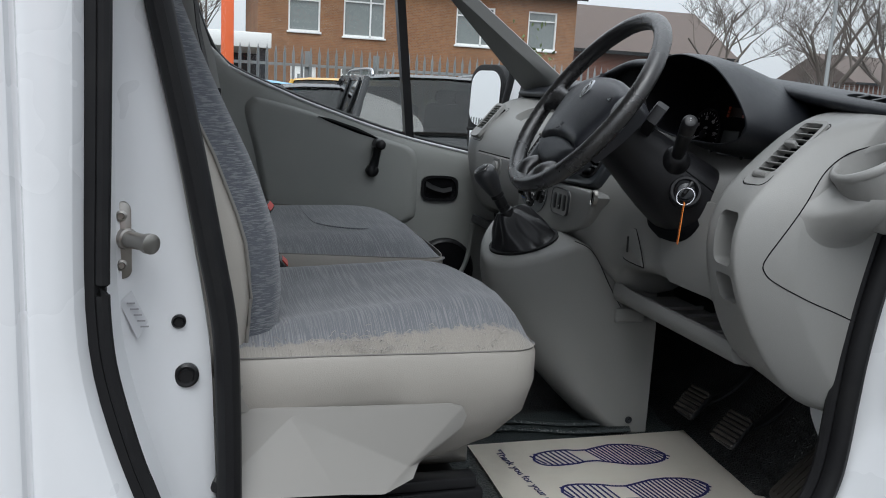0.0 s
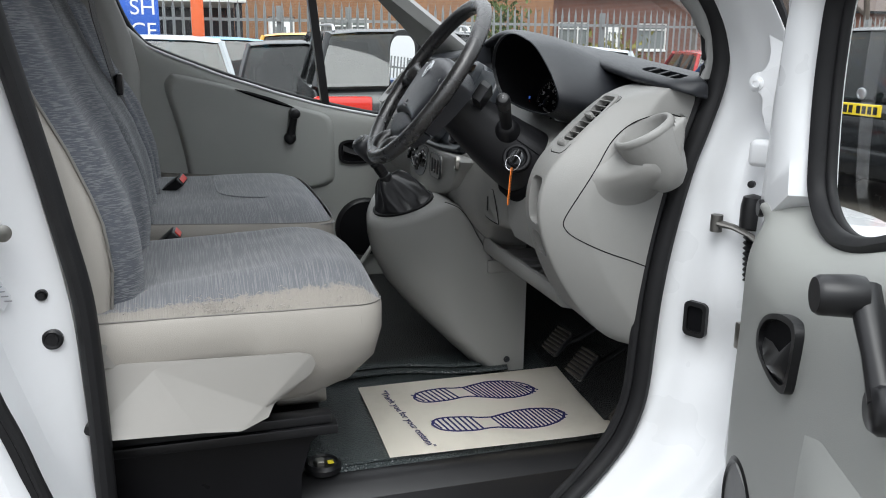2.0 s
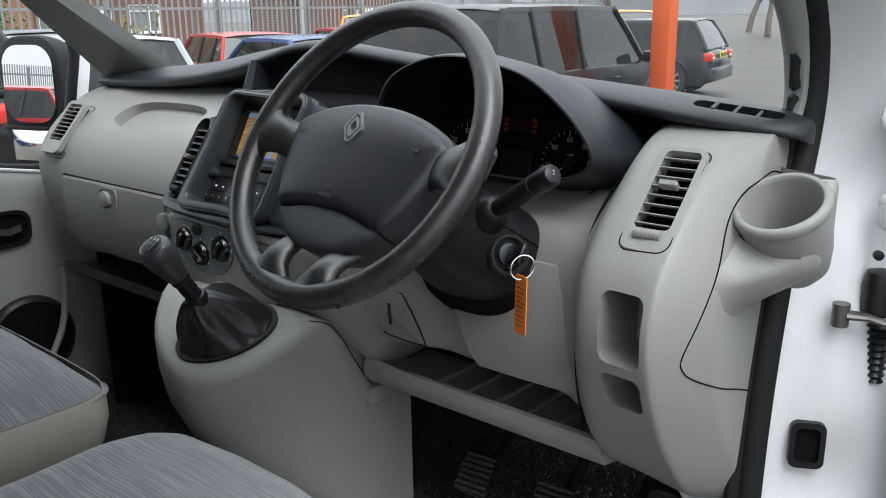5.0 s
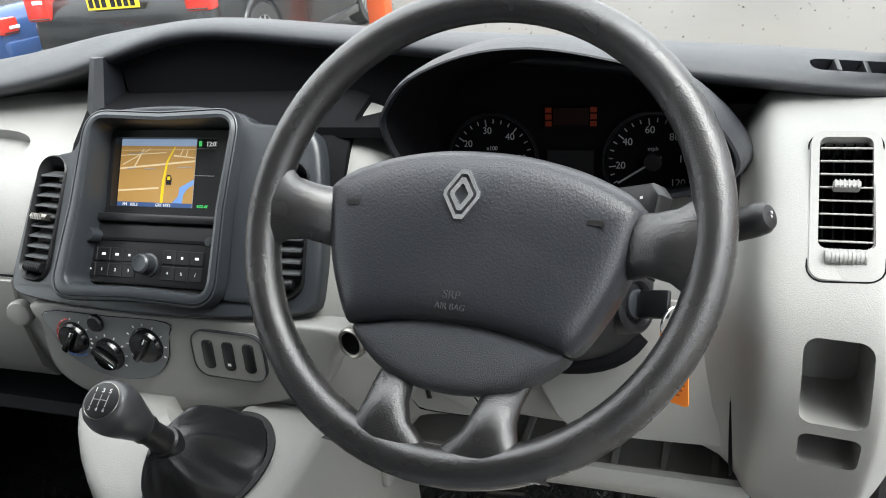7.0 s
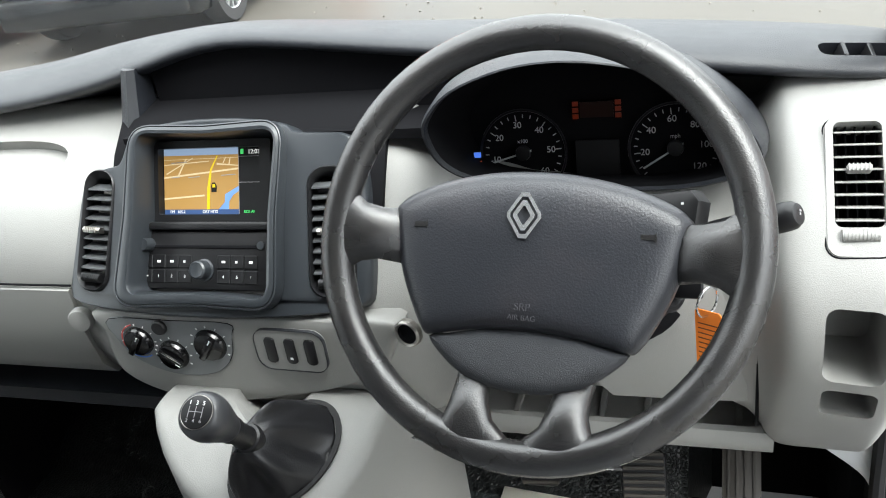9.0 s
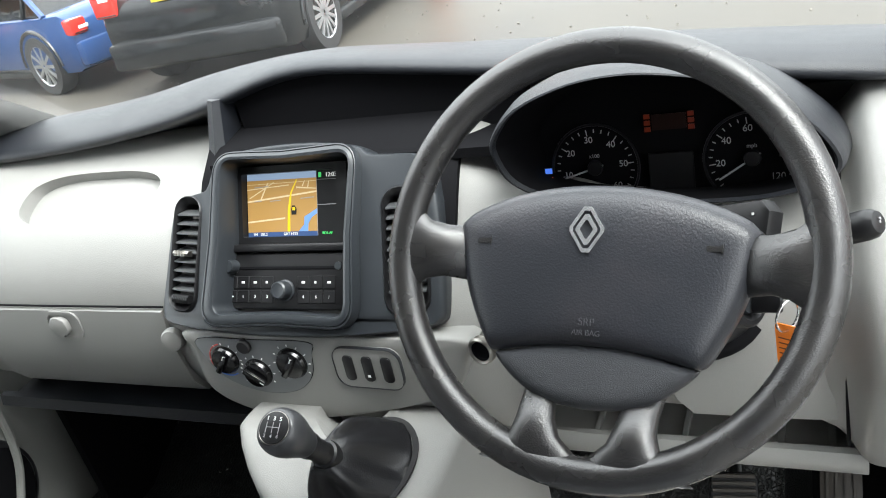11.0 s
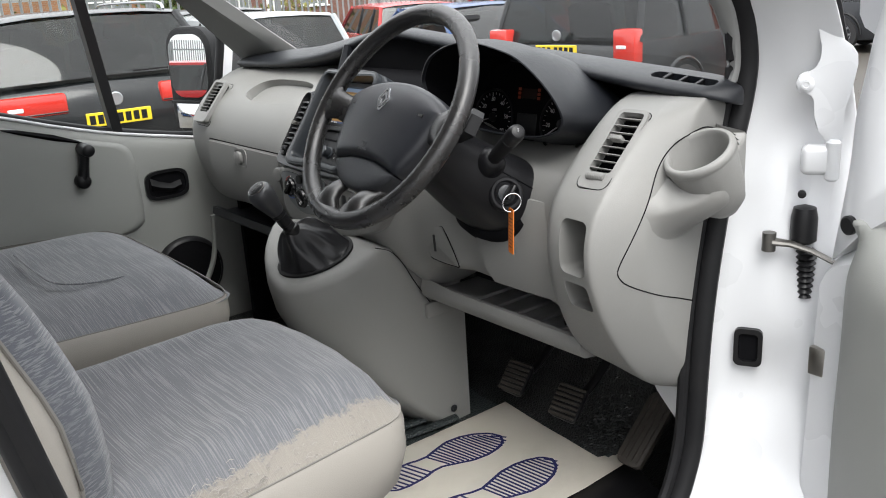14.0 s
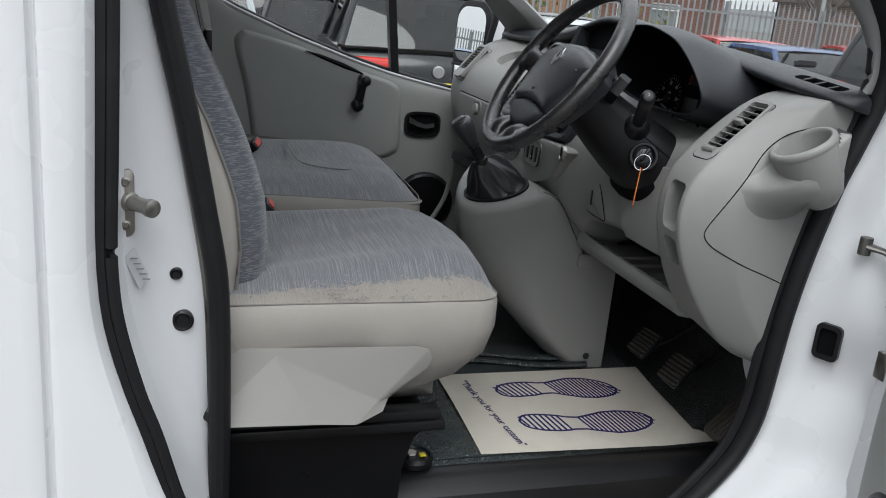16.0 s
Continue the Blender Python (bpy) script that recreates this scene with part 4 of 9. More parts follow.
DIALMARK = material("dial_print", (0.42, 0.42, 0.43), 0.6, vary=0.03)


def dial(cx, cy_, r, numbers, a_from, a_to, needle, unit):
    bm = BM()
    lathe(bm, [(r, 0), (r * 1.02, 0.003), (r * 1.06, 0.003), (r * 1.07, 0.0)], m_face @ pose(cx, cy_, 0.001), 40)
    g = part("dial", bm, BLACK, cluster, "round black dial with white figures")
    bm = BM()
    n = 2 * (len(numbers) - 1) * 2
    for i in range(n + 1):
        a = radians(a_from + (a_to - a_from) * i / n)
        ln = 0.007 if i % 4 == 0 else 0.004
        box(bm, (r * 0.93 - ln, -0.0005, 0), (r * 0.93, 0.0005, 0.0006), m=m_face @ pose(cx, cy_, 0.002) @ Matrix.Rotation(a, 4, "Z"))
    part("scale_marks", bm, DIALMARK, g)
    for i, s in enumerate(numbers):
        a = radians(a_from + (a_to - a_from) * i / (len(numbers) - 1))
        if s:
            text(s, 0.0100, m_face @ pose(cx + r * 0.68 * math.cos(a), cy_ + r * 0.68 * math.sin(a), 0.002), DIALMARK, g, "figure")
    text(unit, 0.006, m_face @ pose(cx, cy_ + r * 0.28, 0.002), DIALMARK, g, "figure")
    a = radians(needle)
    bm = BM()
    box(bm, (-0.010, -0.0009, 0.003), (r * 0.85, 0.0009, 0.0045), m=m_face @ pose(cx, cy_, 0.0) @ Matrix.Rotation(a, 4, "Z"))
    part("needle", bm, DIALMARK, g)
    bm = BM()
    lathe(bm, [(0.009, 0.001), (0.008, 0.006), (0, 0.007)], m_face @ pose(cx, cy_, 0.001), 16)
    part("needle_hub", bm, BLACK, g)


dial(-0.083, -0.022, 0.047, ["", "10", "20", "30", "40", "50", "60"], 240, -42, 196, "x100")
dial(0.083, -0.022, 0.047, ["", "20", "40", "60", "80", "100", "120"], 232, -40, 212, "mph")
AMBER = glow_material("amber_display", (0.45, 0.05, 0.01), 0.02)
BLUELAMP = glow_material("blue_telltale", (0.1, 0.25, 1.0), 0.3)
REDLAMP = glow_material("red_telltale", (1.0, 0.08, 0.02), 0.7)
for x, s in ((-0.022, 0.004), (0.024, 0.004)):
    bm = BM()
    for dz in (0.014, 0.021, 0.028):
        box(bm, (x - s * 0.8, dz, 0.002), (x + s * 0.8, dz + 0.005, 0.003), m=m_face)
    part("display_segment", bm, AMBER, cluster, "faint amber display")
bm = BM()
box(bm, (-0.017, 0.015, 0.002), (0.019, 0.032, 0.0026), m=m_face)
part("display", bm, material("dim_amber_glass", (0.016, 0.006, 0.004), 0.3, spec=0.2), cluster)
bm = BM()
box(bm, (-0.024, -0.055, 0.001), (0.024, -0.010, 0.0022), 0.0008, 1, m_face)
part("display", bm, BLACK, cluster, "blank black display")
for x, y, mt in ((-0.131, -0.018, BLUELAMP), (-0.131, -0.028, REDLAMP)):
    bm = BM()
    box(bm, (x - 0.004, y - 0.003, 0.022), (x + 0.004, y + 0.003, 0.0226), m=m_face)
    part("telltale", bm, mt, cluster)

# air vents
body_tree = BVHTree.FromPolygons([v.co + up_to(dash) for v in body.data.vertices], [list(p.vertices) for p in body.data.polygons])


def on_body(p, d):
    """The point where a line from p along d meets the dashboard."""
    return body_tree.ray_cast(p - d * 0.05, d, 0.12)[0] or p


def slatted_vent(name, m, w, h, n, frame_mat, slat_mat, tilt=24, border=0.009, wheel=True, label="", centre_tab=True):
    bm = BM()
    ring_plate(bm, rrect(w + 2 * border, h + 2 * border + 0.020, 0.012, cy=-0.011), rrect(w, h, 0.007), m @ pose(0, 0, -0.009), 0.0105)
    bmesh.ops.bevel(bm, geom=[e for e in bm.edges if e.calc_face_angle(0) > 1.2], offset=0.002, segments=2, affect="EDGES")
    v = part(name, bm, frame_mat, dash, label)
    bm = BM()
    inward = -(m.to_3x3() @ Vector((0, 0, 1)))
    tube(bm, [on_body(m @ Vector((x, y, 0.0)), inward) for x, y in rrect(w + 2 * border + 0.003, h + 2 * border + 0.023, 0.013, cy=-0.011)], 0.0008, 6, closed=True)
    part("gap", bm, PIT, v)
    bm = BM()
    plate(bm, rrect(w + 0.004, h + 0.004, 0.007), m @ pose(0, 0, -0.040), 0.003)
    for i in range(5):
        box(bm, (-0.0008, -h / 2, -0.036), (0.0008, h / 2, -0.012), m=m @ pose(-w / 2 + w * (i + 0.5) / 5, 0, 0))
    part("duct", bm, PIT, v)
    for i in range(n):
        bm = BM()
        box(bm, (-w / 2 + 0.0005, -0.0008, -0.007), (w / 2 - 0.0005, 0.0008, 0.007), 0.0005, 1, m @ pose(0, -h / 2 + h * (i + 0.7) / (n + 0.4), -0.004, tilt, 0, 0))
        part("slat", bm, slat_mat, v)
    if centre_tab:
        bm = BM()
        box(bm, (-0.011, -0.0035, -0.002), (0.011, 0.0035, 0.010), 0.0015, 1, m @ pose(0, 0.004, 0, 0, 0, 0))
        for i in range(6):
            box(bm, (-0.0095 + 0.0035 * i, -0.0037, 0.002), (-0.0085 + 0.0035 * i, 0.0037, 0.0106), m=m @ pose(0, 0.004, 0))
        part("tab", bm, frame_mat if slat_mat is not BLACK else slat_mat, v)
    if wheel:
        bm = BM()
        tube(bm, [m @ Vector((-0.016, -h / 2 - 0.008, 0.002)), m @ Vector((0.016, -h / 2 - 0.008, 0.002))], 0.006, 14)
        for i in range(10):
            tube(bm, [m @ Vector((-0.0145 + 0.0032 * i, -h / 2 - 0.008, 0.002)), m @ Vector((-0.0133 + 0.0032 * i, -h / 2 - 0.008, 0.002))], 0.0066, 14)
        part("thumbwheel", bm, frame_mat, v)
    return v


slatted_vent("air_vent", m_vent_r @ pose(-0.004, 0.010, 0.0055), 0.043, 0.106, 8, GREY, GREY, border=0.007, label="grey framed air vent with black slats")
slatted_vent("air_vent", m_vent_l @ pose(0, 0, 0.004), 0.050, 0.088, 9, GREY, GREY, label="grey side air vent", centre_tab=False, wheel=False)

# gap between the end module and the panels beside the column
bm = BM()
tube(bm, spline([(0.742, 1.262, 1.447), (0.690, 1.262, 1.412), (0.655, 1.261, 1.380), (0.634, 1.259, 1.350), (0.627, 1.258, 1.320), (0.622, 1.258, 1.27), (0.626, 1.257, 1.20), (0.642, 1.256, 1.14)], 4), 0.0020, 8)
part("panel_gap", bm, PIT, dash)
# end cover with the cup holder: a pouch that swells out of the side under the cup
def side_y(x, z):
    """y of the dashboard's end surface at x, z."""
    xr = lerp_table(sorted([(b_, a_) for a_, b_ in RIDGE[2:10]]), z)[0]
    return lerp_table([(0.0, 1.142), (0.010, 1.133), (0.040, 1.115), (0.072, 1.101), (0.085, 1.0975)], x - xr)[0]


def ease(v):
    v = max(0.0, min(1.0, v))
    return v * v * (3 - 2 * v)


m_cup = frame_at((0.7087, 1.0655, 1.4318), (0.0, -0.994, 0.1106), (0.860, 0.0566, 0.508))
CUPWALL = [(-0.114, 0.010), (-0.094, 0.034), (-0.068, 0.0418), (-0.038, 0.0462), (-0.010, 0.0504), (0.0, 0.0504), (0.03, 0.0505)]


def cup_wall(h):
    return lerp_table(CUPWALL, max(-0.114, min(0.03, h)))[0]


# the jacket: it leaves the side of the dashboard smoothly, swells outwards and runs out against the cup's wall
LIP = [(0.600, 1.338), (0.640, 1.340), (0.665, 1.346), (0.685, 1.360), (0.703, 1.386), (0.722, 1.415), (0.742, 1.440), (0.757, 1.450), (0.775, 1.452), (0.815, 1.450)]
bm = BM()
grid_ = []
cup_inv = m_cup.inverted()
NX, NZ = 66, 60
for j in range(NZ + 1):
    g = j / NZ
    row = []
    for i in range(NX + 1):
        x = 0.618 + 0.200 * i / NX
        z = 1.453 * (1 - g) + (1.262 + 0.16 * (x - 0.604)) * g
        dx, low = x - 0.742, min(0.0, z - 1.392 - 0.30 * (x - 0.742))
        high = max(0.0, z - lerp_table(LIP, x)[0])
        d = math.hypot(dx / (0.108 if dx < 0 else 0.062), low / 0.096)
        swell = 0.078 * ease((1 - d) * 1.28) * (1 - ease(high / 0.035))
        p = Vector((x, side_y(x, z) + 0.0025 - swell, z))
        q = cup_inv @ p
        row.append((bm.verts.new(p), swell, math.hypot(q.x, q.y) < cup_wall(q.z) - 0.0025 and q.z > -0.085))
    grid_.append(row)
for r0, r1 in zip(grid_, grid_[1:]):
    for i in range(NX):
        quad = (r0[i], r0[i + 1], r1[i + 1], r1[i])
        if max(s for _, s, _ in quad) > 0.0004 and not any(inside for _, _, inside in quad):
            bm.faces.new([v for v, _, _ in quad])
bmesh.ops.delete(bm, geom=[v for v in bm.verts if not v.link_faces], context="VERTS")
part("end_cover", bm, GREY, dash, "grey end cover that swells round the cup holder", 60)
SEAM = [(0.800, 1.446), (0.765, 1.452), (0.720, 1.440), (0.682, 1.410), (0.650, 1.362), (0.620, 1.312), (0.603, 1.276), (0.607, 1.258), (0.626, 1.243), (0.672, 1.221), (0.72, 1.203), (0.775, 1.181), (0.805, 1.171)]
bm = BM()
seam = []
for p in spline([(x, z, 0) for x, z in SEAM], 6):
    hit = body_tree.ray_cast(Vector((p.x - 0.10, 0.98, p.y)), Vector((0.64, 0.77, 0.0)))[0] if p.x < 0.60 else body_tree.ray_cast(Vector((p.x, 0.98, p.y)), Vector((0, 1, 0)))[0]
    if hit:
        seam.append(hit)
tube(bm, seam, 0.0010, 6)
part("cover_gap", bm, PIT, dash)
cup = thing("cup_holder", "grey moulded cup holder on the dashboard end", "cup holder", base=(0.730, 1.072, 1.35))
bm = BM()
m = m_cup
carve(body, [prism(ellipse(0.0830, 0.0830, 44), m @ pose(0, 0, -0.085), 0.135)], 0)
lathe(bm, [(r_ * 1.10, h_) for r_, h_ in [(0, -0.088), (0.028, -0.085), (0.0335, -0.06), (0.0385, -0.004), (0.0400, 0.0), (0.0440, -0.0005), (0.0458, -0.004), (0.0458, -0.010), (0.0420, -0.038), (0.038, -0.068), (0.031, -0.094), (0.018, -0.110), (0, -0.114)]], m, 44)
part("cup", bm, GREY, cup, "", 60)
bm = BM()
lathe(bm, [(r_ * 1.10, h_) for r_, h_ in [(0.0380, -0.006), (0.0392, 0.0004), (0.0405, 0.0012), (0.0440, 0.0008), (0.0464, -0.003), (0.0466, -0.010), (0.0440, -0.013)]], m, 44)
part("rim", bm, GREY, cup, "rolled rim of the cup", 60)

# knee panel with a slanting edge, fuse flap and shelf under the column
bm = BM()
loft(bm, [[(0.664, y - 0.010, 1.338), (0.649 - d, y - 0.008, 1.334), (0.641 - d, y - 0.006, 1.30), (0.636 - d, y, 1.25), (0.635 - d, y - k * 0.6, 1.20), (0.641 - d, y - k, 1.178), (0.660, y - k, 1.172)] for y, d, k in ((1.271, 0.0, 0.010), (1.274, 0.004, 0.010), (1.30, 0.006, 0.014), (1.36, 0.008, 0.022), (1.448, 0.008, 0.036), (1.4525, 0.005, 0.038), (1.454, 0.0, 0.038))])
part("knee_panel", bm, GREY, dash, "smooth grey panel below the steering column")
m_flap = frame_at((0.6345, 1.570, 1.216), (0.02, -1, 0), (0.05, 0, 1))
fl = [(-0.050, 0.027), (0.010, 0.032), (0.024, 0.026), (0.060, -0.026), (0.052, -0.032), (-0.006, -0.030), (-0.018, -0.022), (-0.052, 0.018)]
fl = [(p.x, p.y) for p in spline([(a, b, 0) for a, b in fl], 3, True)]
bm = BM()
plate(bm, fl, m_flap @ pose(0, 0, -0.004), 0.0075, 0.002)
flap = part("fuse_flap", bm, GREY, dash, "small grey flap with a slot latch")
bm = BM()
tube(bm, [m_flap @ Vector((x * 1.03, y * 1.05, 0.0015)) for x, y in fl], 0.0012, 6, closed=True)
part("gap", bm, PIT, flap)
bm = BM()
box(bm, (-0.003, -0.016, 0.002), (0.003, 0.016, 0.005), 0.001, 1, m_flap @ pose(-0.002, 0, 0, 0, 0, 8))
part("latch", bm, BLACK, flap)
bm = BM()
loft(bm, [[(0.664, y, 1.116), (0.656, y, 1.114 + d), (0.651, y, 1.104), (0.653, y, 1.090), (0.662, y, 1.080), (0.69, y, 1.074), (0.86, y, 1.074), (0.86, y, 1.086), (0.71, y, 1.088), (0.680, y, 1.094), (0.668, y, 1.110)] for y, d in ((1.236, 0.0), (1.25, 0.0), (1.40, 0.001), (1.55, 0.002), (1.60, 0.006), (1.652, 0.012))])
shelf = part("knee_shelf", bm, GREY, dash, "grey ribbed shelf with a rounded front lip")
for i in range(6):
    bm = BM()
    box(bm, (0.690, 1.268 + 0.055 * i, 1.086), (0.84, 1.276 + 0.055 * i, 1.0935), 0.0015)
    part("rib", bm, GREY, shelf)
# near-black sheet: the shade deep in the shelf is put into its colour
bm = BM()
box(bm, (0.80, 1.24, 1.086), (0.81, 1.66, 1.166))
part("shelf_back", bm, PIT, dash, "back of the shelf, its shade painted near-black")

# glovebox lid line, latch, and the passenger's shelf
bm = BM()
loft(bm, [[(0.617, y, 1.326), (0.604, y, 1.322), (0.600, y, 1.27), (0.609, y, 1.20), (0.628, y, 1.172), (0.645, y, 1.17)] for y in (2.092, 2.098, 2.28, 2.455, 2.461)])
glove = part("glovebox_lid", bm, GREY, dash, "grey glovebox lid")
bm = BM()
tube(bm, spline([(0.6085, 2.090, 1.3275), (0.6075, 2.28, 1.3275), (0.6085, 2.463, 1.3275)], 6), 0.0016, 6)
part("lid_gap", bm, PIT, dash)
bm = BM()
m = frame_at((0.602, 2.282, 1.298), (0, -1, 0), (0.05, 0, 1))
ring_plate(bm, rrect(0.066, 0.046, 0.016), rrect(0.058, 0.038, 0.013), m @ pose(0, 0, -0.001), 0.003)
plate(bm, rrect(0.034, 0.030, 0.012), m @ pose(-0.006, 0, 0), 0.008, 0.003)
part("latch", bm, GREY, glove, "grey press latch")
bm = BM()
loft(bm, [[(0.90, y, 1.095), (0.64, y, 1.095), (0.632, y, 1.104), (0.636, y, 1.122), (0.648, y, 1.122), (0.655, y, 1.106), (0.90, y, 1.106)] for y in (2.02, 2.05, 2.5, 2.57)])
part("passenger_shelf", bm, DARK, dash, "dark shelf below the glovebox")

# ---- centre stack ----
stack = thing("centre_stack", "slate grey centre console with radio and vents", "console", base=(0.60, 1.88, 1.25))
m_stack = frame_at((0.567, 1.880, 1.333), (0, -1, 0), (0.540, 0, 0.842))   # x to the right, y up the slope
outline = [(-0.200, 0.012), (-0.194, 0.06), (-0.182, 0.136), (-0.168, 0.157), (-0.140, 0.165), (-0.117, 0.170), (-0.105, 0.196), (-0.093, 0.2085), (-0.03, 0.2175), (0.05, 0.2185), (0.106, 0.2115), (0.120, 0.202), (0.150, 0.2005), (0.182, 0.198), (0.198, 0.17),
           (0.208, 0.09), (0.211, 0.03), (0.204, 0.004), (0.16, -0.006), (0.09, -0.0125), (0.0, -0.0145), (-0.08, -0.0125), (-0.15, -0.007), (-0.187, -0.001)]
sm = [(p.x, p.y) for p in spline([(a, b, 0) for a, b in outline], 3, True)]


def wing_z(x):
    return -0.64 * abs(x) ** 2


bm = BM()
loft(bm, [[m_stack @ Vector((x * s_, 0.09 + (y - 0.09) * s_, z + wing_z(x))) for x, y in sm] for z, s_ in ((-0.11, 0.95), (-0.03, 1.0), (-0.008, 1.0), (-0.003, 0.996), (0.0, 0.984), (0.001, 0.96))])
bezel = part("bezel", bm, SLATE, stack, "slate plastic bezel", 50)


def rquad(corners, r, n=6):
    """A four-cornered outline with rounded corners."""
    out = []
    for i in range(4):
        p, q, w_ = (Vector(corners[(i + j - 1) % 4]) for j in range(3))
        a, b = q + (p - q).normalized() * r, q + (w_ - q).normalized() * r
        for k in range(n + 1):
            t = k / n
            out.append(a * (1 - t) ** 2 + q * 2 * t * (1 - t) + b * t * t)
        mid_ = (b + (w_ + (q - w_).normalized() * r)) / 2            # sides bow out a little
        d_ = (w_ - q).normalized()
        out.append(mid_ + Vector((d_.y, -d_.x)) * 0.003)
    return out


FO = rquad([(-0.094, 0.213), (0.1135, 0.214), (0.110, -0.004), (-0.112, -0.006)], 0.030)
FI = rquad([(-0.0795, 0.2015), (0.1035, 0.2010), (0.0970, 0.0105), (-0.0880, 0.0120)], 0.015)
m_rad = m_stack @ pose(0.001, 0.105, 0)
m_vl = m_stack @ pose(-0.153, 0.088, wing_z(0.153)) @ pose(0, 0, 0, 0, -11, -4)
m_vr = m_stack @ pose(0.166, 0.087, wing_z(0.166)) @ pose(0, 0, 0, 0, 11, 3)
carve(bezel, [prism([(p.x, p.y) for p in FI], m_stack @ pose(0, 0, -0.064), 0.12), prism(rrect(0.054, 0.150, 0.022), m_vl @ pose(0, 0, -0.04), 0.08), prism(rrect(0.054, 0.150, 0.022), m_vr @ pose(0, 0, -0.04), 0.08)])
bm = BM()
loft(bm, [[m_stack @ Vector((*a.lerp(b, k), z)) for a, b in zip(FO, FI)] for k, z in ((0, -0.012), (0.0, 0.003), (0.05, 0.0055), (0.16, 0.0062), (0.20, 0.0045), (0.24, 0.0045), (0.28, 0.0065), (0.62, 0.0085), (0.90, 0.0075), (1.0, 0.0040), (1.06, -0.020), (1.16, -0.058))], cap=False)
part("radio_frame", bm, SLATE, stack, "raised slate frame round the radio", 40)
SLATGREY = material("vent_slat_plastic", (0.060, 0.063, 0.066), 0.34, vary=0.06, scale=20)
for mm in (m_vl, m_vr):
    bm = BM()
    oa, ob_, oc = rrect(0.0555, 0.1515, 0.0225), rrect(0.0515, 0.1475, 0.0205), rrect(0.0450, 0.1300, 0.014, cy=0.001)
    loft(bm, [[mm @ Vector((x, y, z)) for x, y in o_] for o_, z in ((oa, -0.012), (oa, -0.0005), (ob_, 0.0022), (rrect(0.050, 0.146, 0.020), 0.0005), (oc, -0.008), (oc, -0.036))], cap=False)
    v = part("air_vent", bm, BLACK, stack, "black framed air vent with curved slats", 40)
    bm = BM()
    plate(bm, rrect(0.048, 0.134, 0.016), mm @ pose(0, 0, -0.036), 0.003)
    part("duct", bm, PIT, v)
    for i in range(9):
        y = -0.044 + 0.0122 * i
        bm = BM()
        loft(bm, [[mm @ Vector((x, y + dy, zc_ - 0.004 * (x / 0.022) ** 2)) for dy, zc_ in ((0.0036, -0.0115), (-0.0046, 0.0018), (-0.0042, 0.0032), (-0.0026, 0.0034), (0.0048, -0.0105))] for x in (-0.0222, -0.012, 0.0, 0.012, 0.0222)])
        part("slat", bm, SLATGREY, v)
    bm = BM()
    loft(bm, [[mm @ Vector((x, y, z)) for y, z in ((-0.0035, 0.000), (-0.003, 0.0065), (0.000, 0.0085), (0.0035, 0.0065), (0.004, 0.000))] for x in (-0.015, -0.013, 0.013, 0.015)])
    for i in range(7):
        box(bm, (-0.0105 + 0.0032 * i, -0.0035, 0.003), (-0.0095 + 0.0032 * i, 0.0038, 0.0092), m=mm)
    part("tab", bm, STEEL, v, "ribbed grey vent tab")
    bm = BM()
    tube(bm, [mm @ Vector((-0.016, -0.0585, -0.001)), mm @ Vector((0.016, -0.0585, -0.001))], 0.0055, 14)
    for i in range(9):
        x = -0.0135 + 0.0034 * i
        tube(bm, [mm @ Vector((x - 0.0008, -0.0585, -0.001)), mm @ Vector((x + 0.0008, -0.0585, -0.001))], 0.0063, 12)
    part("thumbwheel", bm, BLACK, v)

# screen and radio set into the bezel
radio = thing("car_radio", "black car radio with a navigation screen above it", "radio", base=(0.62, 1.88, 1.36))
bm = BM()
box(bm, (-0.096, -0.095, -0.061), (0.096, 0.095, -0.055), m=m_rad)
box(bm, (-0.095, -0.016, -0.056), (0.095, -0.006, -0.022), 0.003, 2, m_rad)
part("housing", bm, BLACK, radio)
m_scr = m_rad @ pose(-0.004, 0.042, -0.040, 4, 0, 0)
bm = BM()
ring_plate(bm, rrect(0.170, 0.102, 0.004), rrect(0.140, 0.080, 0.002, cy=0.002), m_scr, 0.012)
bmesh.ops.bevel(bm, geom=[e for e in bm.edges if e.calc_face_angle(0) > 1.2], offset=0.002, segments=1, affect="EDGES")
part("screen_surround", bm, BLACK, radio)
MAP = glow_material("map_sand", (0.60, 0.35, 0.11), 0.21)
MAPSKY = glow_material("map_sky", (0.45, 0.60, 0.85), 0.22)
ROADY = glow_material("map_route", (1.0, 0.72, 0.02), 0.25)
ROADW = glow_material("map_road", (0.85, 0.68, 0.42), 0.29)
RIVER = glow_material("map_water", (0.22, 0.42, 0.85), 0.29)
BARB = glow_material("map_bar", (0.06, 0.12, 0.30), 0.22)
WHITEGLOW = glow_material("screen_white", (0.9, 0.9, 0.9), 0.29)
GREENGLOW = glow_material("screen_green", (0.1, 0.8, 0.2), 0.29)
sx0, sx1, sy0, sy1 = -0.069, 0.069, -0.038, 0.042


def on_screen(name, pts, z, mat, par, label=""):
    b = BM()
    plate(b, pts, m_scr @ pose(0, 0, z), 0.0002)
    return part(name, b, mat, par, label)


